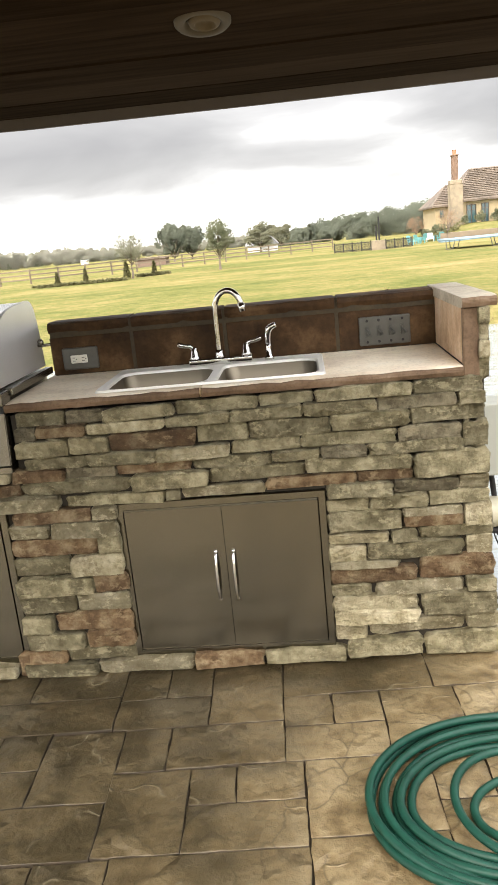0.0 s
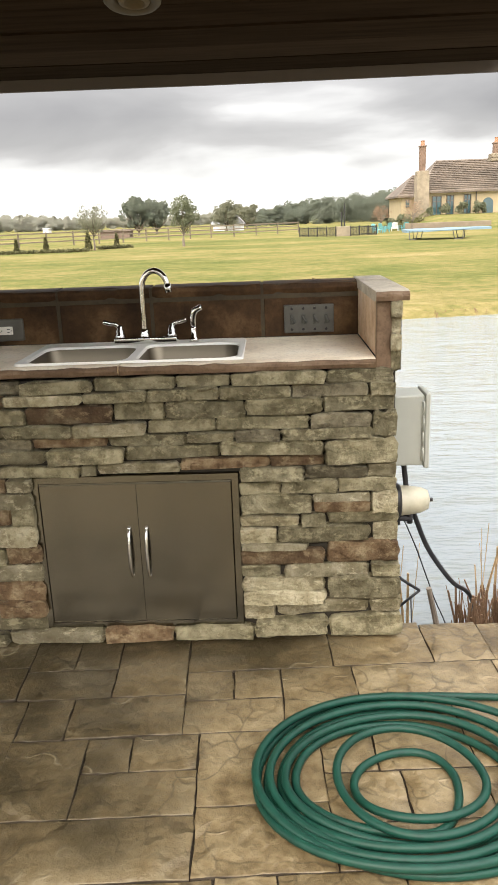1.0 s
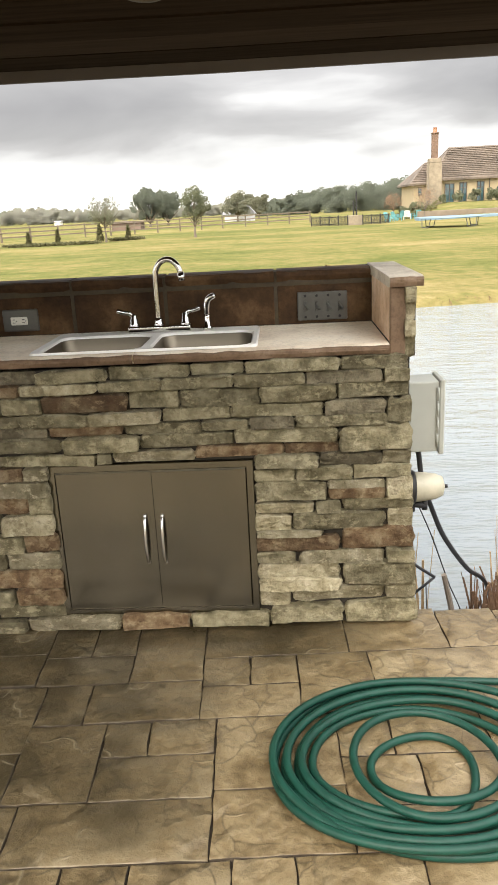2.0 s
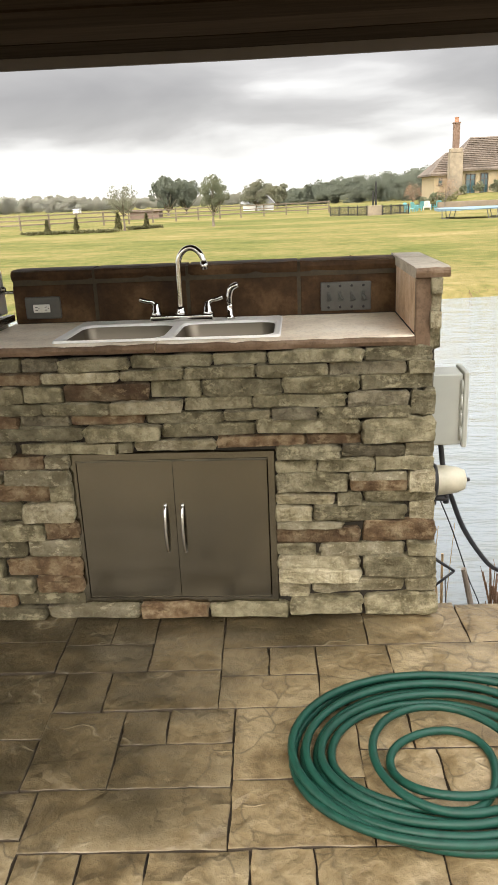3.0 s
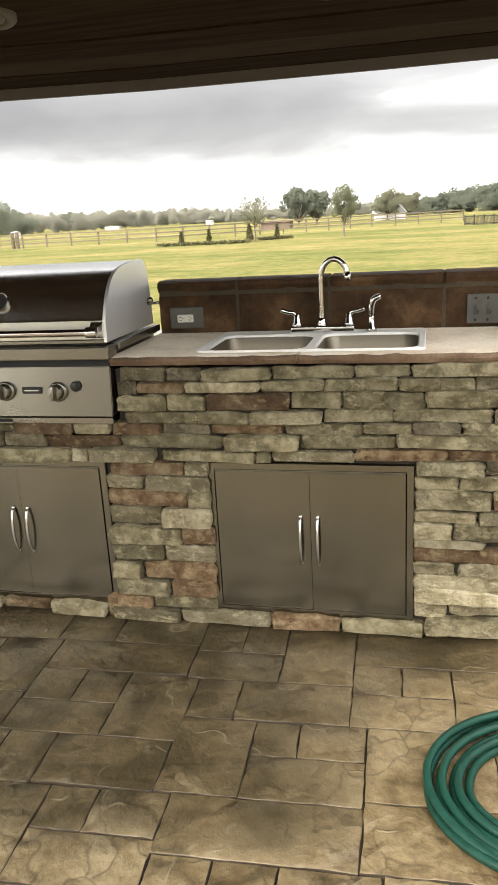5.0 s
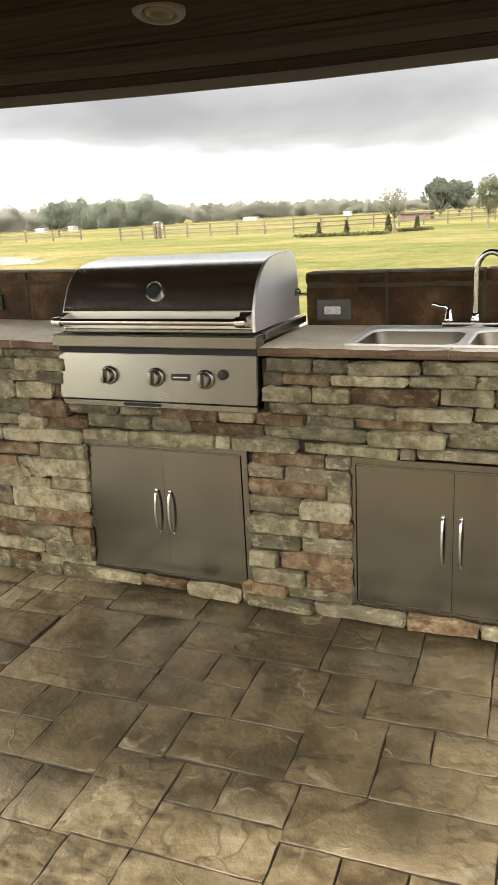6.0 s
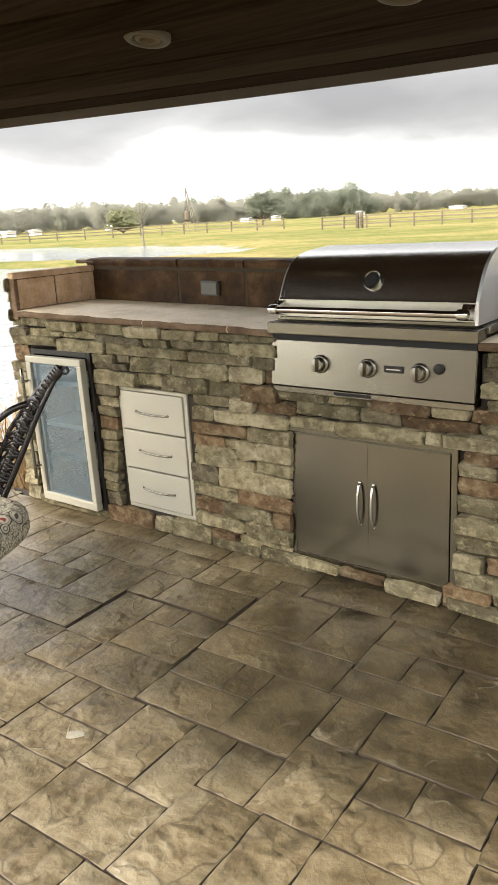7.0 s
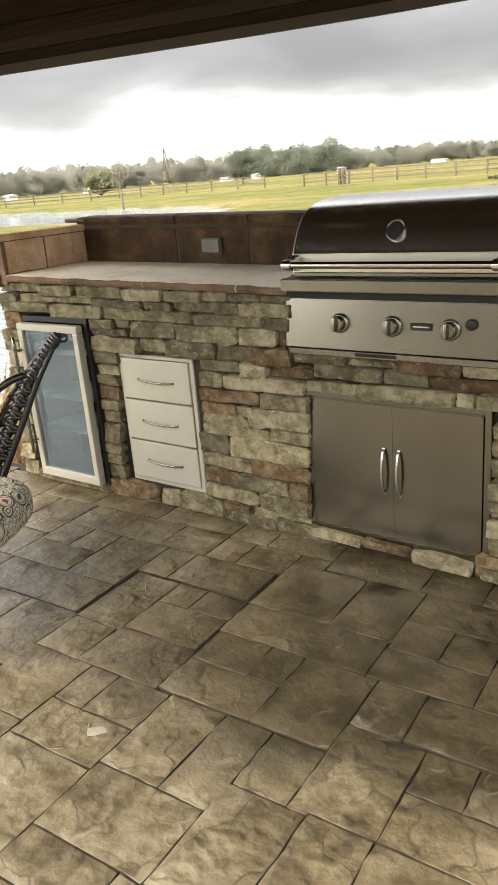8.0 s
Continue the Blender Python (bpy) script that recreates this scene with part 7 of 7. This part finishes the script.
gabled("shed", "low rust-red metal shed beyond the fence", -10.75, 108, 3.9, 3.0, 0.90, 1.12, M["shed"], M["shed"])
gabled("farmhouse", "white gabled farmhouse among far trees", -2.2, 133, 2.4, 4.0, 1.1, 2.7, M["white_paint"], M["far_roof"], 0, False)
gabled("farmhouse_wing", "white wing of the far farmhouse", -3.2, 134, 2.9, 3.0, 1.1, 1.7, M["white_paint"], M["far_roof"])
for az, d, w, h, lab in ((-54.4, 230, 9, 1.9, "long white metal barn far off"), (-52.3, 235, 3, 1.7, "white metal shed far off"), (-46.9, 240, 4, 1.8, "white-roofed barn far off"), (-37.3, 260, 4, 1.3, "white mobile home far off"), (-35.2, 250, 2, 1.6, "white shed far off"), (-29.2, 190, 0.9, 1.5, "white pump house far off"), (-22.5, 270, 6, 1.0, "pale long sheds far off"), (-15.6, 230, 2, 1.3, "white shed far off")):
    gabled("far_barn", lab, az, d, w * 0.8, 3, h * 0.75, h * 0.75 + 0.3, M["white_paint"], M["far_roof"] if az > -40 else M["white_paint"])


def lattice_tower():
    x, y = out_at(-41.55, 120)
    t = thing("windmill_tower", "thin leaning lattice tower in the far field", "tower", x, y, ground_z(x, y))
    for dx, dy in ((-0.5, -0.5), (0.5, -0.5), (0.9, 0.6), (1.9, 0.2)):
        part("leg", rod(bmesh.new(), (dx, dy, -0.2), (0.0, 0.0, 6.4), 0.05, 0.04, 6), M["fence_wood"], t)
    bm = bmesh.new()
    for k in range(6):
        u = 0.15 + k * 0.13
        w = 0.5 * (1 - u)
        rod(bm, (-w, -w, 6.4 * u), (w, -w, 6.4 * (u + 0.06)), 0.03, seg=5)
    part("brace", bm, M["fence_wood"], t)
    part("tank", lathe(bmesh.new(), [(0.02, 1.9), (0.42, 1.9), (0.45, 2.0), (0.45, 3.0), (0.40, 3.1), (0.02, 3.25)], (-0.1, 0, 0), 14), M["fence_wood"], t, "dark round tank")


lattice_tower()


# ---- paving slabs ----
SLABS = []
SLABS += [  # along the sink front
    (-.52, -.36, 2.13, 2.385), (-.36, -.205, 2.13, 2.385), (-.52, -.205, 1.965, 2.13), (-.205, .04, 1.965, 2.385), (.04, .54, 2.09, 2.38),
    (.04, .197, 1.927, 2.09), (.197, .355, 1.927, 2.09), (.04, .355, 1.763, 1.927), (.355, .60, 1.77, 2.09), (.54, .888, 2.09, 2.36),
    (.888, 1.10, 2.09, 2.345), (.60, 1.08, 1.875, 2.09), (1.10, 1.42, 2.09, 2.33), (1.08, 1.42, 1.77, 2.09), (-.47, -.32, 1.758, 1.965),
    (-.32, .04, 1.763, 1.965), (-.712, -.47, 1.64, 1.965), (-1.04, -.52, 1.975, 2.16), (-1.07, -.85, 2.16, 2.385), (-.85, -.52, 2.16, 2.385),
]
SLABS += [  # before the doors
    (-1.04, -.871, 1.797, 1.975), (-.871, -.712, 1.797, 1.975), (-1.04, -.712, 1.64, 1.797), (-.99, -.835, 1.425, 1.64), (-.835, -.475, 1.43, 1.64),
    (-.475, -.238, 1.435, 1.758), (-.238, -.103, 1.606, 1.758), (-.103, .094, 1.606, 1.763), (-.238, .094, 1.435, 1.606), (.094, .448, 1.46, 1.763),
    (-.42, .094, 1.228, 1.435), (.094, .448, 1.233, 1.46), (-.617, -.42, 1.27, 1.43), (-.76, -.617, 1.27, 1.425), (-.76, -.415, 1.10, 1.27),
    (-.415, -.256, .98, 1.228), (-.256, -.097, .98, 1.228), (-.097, .148, .98, 1.228), (.148, .30, .98, 1.233), (.30, .60, .98, 1.233),
]
SLABS += [  # under the hose
    (.448, .605, 1.567, 1.77), (.605, .88, 1.567, 1.875), (.88, 1.08, 1.567, 1.875), (1.08, 1.42, 1.48, 1.77), (.448, .66, 1.38, 1.567),
    (.66, .88, 1.38, 1.567), (.88, 1.08, 1.30, 1.567), (.448, .88, 1.233, 1.38), (.60, .88, .98, 1.233), (.88, 1.25, .98, 1.30),
]
SLABS += [  # before the grill and the drawers
    (-1.265, -1.04, 1.83, 2.16), (-1.585, -1.265, 1.83, 2.15), (-1.45, -1.07, 2.16, 2.385), (-1.76, -1.45, 2.23, 2.385), (-1.80, -1.585, 2.055, 2.23), (-1.585, -1.45, 2.15, 2.23), (-1.585, -1.04, 1.64, 1.83),
    (-1.575, -1.365, 1.475, 1.64), (-1.365, -1.24, 1.475, 1.64), (-1.575, -1.24, 1.305, 1.475), (-1.24, -.99, 1.305, 1.64), (-.99, -.76, 1.10, 1.425),
    (-1.90, -1.765, 1.70, 1.835), (-1.765, -1.585, 1.70, 1.835), (-1.90, -1.585, 1.51, 1.70), (-1.91, -1.575, 1.295, 1.51), (-2.11, -1.91, 1.295, 1.49),
    (-2.11, -1.90, 1.49, 1.835), (-1.837, -1.717, 1.12, 1.295), (-1.717, -1.513, 1.12, 1.295), (-2.12, -1.837, 1.0, 1.295), (-1.837, -1.513, .95, 1.12),
]
SLABS += [
    (-1.513, -1.31, .985, 1.30), (-1.31, -1.152, .985, 1.30), (-1.152, -.99, 1.09, 1.30), (-1.513, -1.16, .75, .985), (-1.16, -.935, .75, 1.09),
    (-.935, -.76, .80, 1.10), (-.76, -.415, .80, 1.10),
    (-.99, -.935, 1.09, 1.30),
]
SLABS += [  # before the drawers and the refrigerator
    (-1.98, -1.60, 1.845, 2.055), (-2.13, -1.98, 1.845, 2.055), (-2.19, -1.95, 2.055, 2.257), (-1.95, -1.80, 2.055, 2.23), (-1.95, -1.76, 2.23, 2.385),
    (-2.705, -2.13, 1.503, 1.713), (-2.395, -2.13, 1.713, 2.056), (-2.735, -2.395, 1.713, 1.886), (-2.735, -2.56, 1.886, 2.056), (-2.56, -2.395, 1.886, 2.056),
    (-2.735, -2.19, 2.056, 2.257), (-2.36, -1.95, 2.257, 2.42), (-2.78, -2.36, 2.257, 2.43), (-3.14, -2.78, 2.257, 2.44), (-2.98, -2.735, 1.935, 2.257),
    (-3.14, -2.98, 1.935, 2.257), (-3.12, -2.735, 1.713, 1.935), (-2.98, -2.705, 1.503, 1.713), (-2.365, -2.11, 1.16, 1.503), (-2.53, -2.365, 1.24, 1.503),
    (-2.87, -2.53, 1.24, 1.503), (-2.53, -2.365, 1.0, 1.24), (-2.365, -2.12, 1.0, 1.16), (-2.87, -2.53, 1.0, 1.24), (-3.12, -2.98, 1.503, 1.713),
]


def split(x0, x1, y0, y1, rng):
    """Breaks a stretch of paving into an irregular ashlar of slabs."""
    w, d = x1 - x0, y1 - y0
    if w < 0.54 and d < 0.38 and (w * d < 0.085 or rng.random() < 0.25):
        return [(x0, x1, y0, y1)]
    if w > d * rng.uniform(0.8, 1.5):
        c = x0 + w * rng.choice((0.33, 0.4, 0.5, 0.6, 0.67))
        return split(x0, c, y0, y1, rng) + split(c, x1, y0, y1, rng)
    c = y0 + d * rng.choice((0.36, 0.45, 0.5, 0.55, 0.64))
    return split(x0, x1, y0, c, rng) + split(x0, x1, c, y1, rng)


rng_p = random.Random(19)
for stretch in ((-3.55, -3.14, 1.713, 2.44), (-3.55, -3.12, 1.503, 1.713), (-3.55, -2.87, 1.0, 1.503), (-4.6, -3.55, 0.8, 2.47), (1.42, 2.6, 0.98, 2.30), (-3.4, -1.837, 0.35, 1.0), (-1.837, -1.513, 0.35, 0.95), (-1.513, -0.935, 0.35, 0.75), (-0.935, -0.415, 0.35, 0.80), (-0.415, 1.25, 0.35, 0.98)):
    SLABS += split(*stretch, rng_p)


def slab_mesh(w, d, seed):
    """A slab with hand-stamped wavering edges and a softly uneven top."""
    rng = random.Random(seed)
    bm = bmesh.new()
    nx, ny = 7, 6
    g = []
    for j in range(ny):
        row = []
        for i in range(nx):
            u, v = i / (nx - 1), j / (ny - 1)
            rim = i in (0, nx - 1) or j in (0, ny - 1)
            x, y = (u - 0.5) * w, (v - 0.5) * d
            if rim:
                x += rng.uniform(-0.0030, 0.0030)
                y += rng.uniform(-0.0030, 0.0030)
                z = -0.0008
            else:
                x = (w / 2 - 0.0032) * (2 * (i - 1) / (nx - 3) - 1)
                y = (d / 2 - 0.0032) * (2 * (j - 1) / (ny - 3) - 1)
                z = rng.uniform(-0.0014, 0.0014)
            row.append(bm.verts.new((x, y, z)))
        g.append(row)
    for j in range(ny - 1):
        for i in range(nx - 1):
            bm.faces.new((g[j][i], g[j][i + 1], g[j + 1][i + 1], g[j + 1][i]))
    loop = g[0] + [g[j][-1] for j in range(1, ny)] + g[-1][-2::-1] + [g[j][0] for j in range(ny - 2, 0, -1)]
    low = [bm.verts.new((v.co.x, v.co.y, -0.03)) for v in loop]
    for k in range(len(loop)):
        q = (k + 1) % len(loop)
        bm.faces.new((loop[q], loop[k], low[k], low[q])).material_index = 1
    me = mesh_of("paving_slab", bm, True)
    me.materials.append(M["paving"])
    me.materials.append(M["joint"])
    return me


turn_p = Matrix.Translation((0, 1.8, 0)) @ Matrix.Rotation(radians(TURN_PAVING), 4, "Z") @ Matrix.Translation((0, -1.8, 0))
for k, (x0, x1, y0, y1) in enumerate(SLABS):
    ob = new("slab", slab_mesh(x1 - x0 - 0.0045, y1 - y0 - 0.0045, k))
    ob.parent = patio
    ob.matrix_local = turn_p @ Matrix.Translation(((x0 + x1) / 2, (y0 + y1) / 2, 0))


def far_slabs(stretches, seed):
    """The rest of the patio behind and beside the walk, slab by slab in one mesh."""
    rng = random.Random(seed)
    verts, faces = [], []
    for stretch in stretches:
        for x0, x1, y0, y1 in split(*stretch, rng):
            g, k, z = 0.003, len(verts), rng.uniform(-0.001, 0.001)
            for a, b in ((x0 + g, y0 + g), (x1 - g, y0 + g), (x1 - g, y1 - g), (x0 + g, y1 - g)):
                q = turn_p @ Vector((a + rng.uniform(-0.002, 0.002), b + rng.uniform(-0.002, 0.002), z))
                verts += [tuple(q), (q.x, q.y, -0.03)]
            faces += [(k, k + 2, k + 4, k + 6)] + [(k + 2 * m, k + 2 * m + 1, k + (2 * m + 3) % 8, k + (2 * m + 2) % 8) for m in range(4)]
    me = bpy.data.meshes.new("outer_slabs")
    me.from_pydata(verts, [], faces)
    me.materials.append(M["paving"])
    ob = new("outer_slabs", me)
    ob.parent = patio
    ob["kind"] = "stuff"
    ob["label"] = "outer stamped slabs of the patio"


far_slabs(((-5.9, 3.3, -6.6, 0.35), (-5.9, -4.6, 0.35, 2.2), (-4.6, -3.4, 0.35, 0.8), (-3.55, -3.4, 0.8, 1.0), (1.25, 2.6, 0.35, 0.98), (1.25, 1.42, 0.98, 1.48), (2.6, 3.3, 0.35, 2.2), (1.08, 1.25, 1.30, 1.48)), 77)
bm = lathe(bmesh.new(), [(0.024, 0.0), (0.022, 0.0022), (0.012, 0.003), (0.002, 0.003)], (0, 0, 0), 14)
for v in bm.verts:
    a = math.atan2(v.co.y, v.co.x)
    v.co.x *= 1.25 + 0.22 * math.sin(3 * a + 1)
    v.co.y *= 0.8 + 0.2 * math.sin(2 * a)
spot = part("splash", bm, M["splash_white"], patio, "pale dried splash on the slabs")
spot.matrix_local = pose(-1.57, 1.0, 0.002, 0, 0, 25)
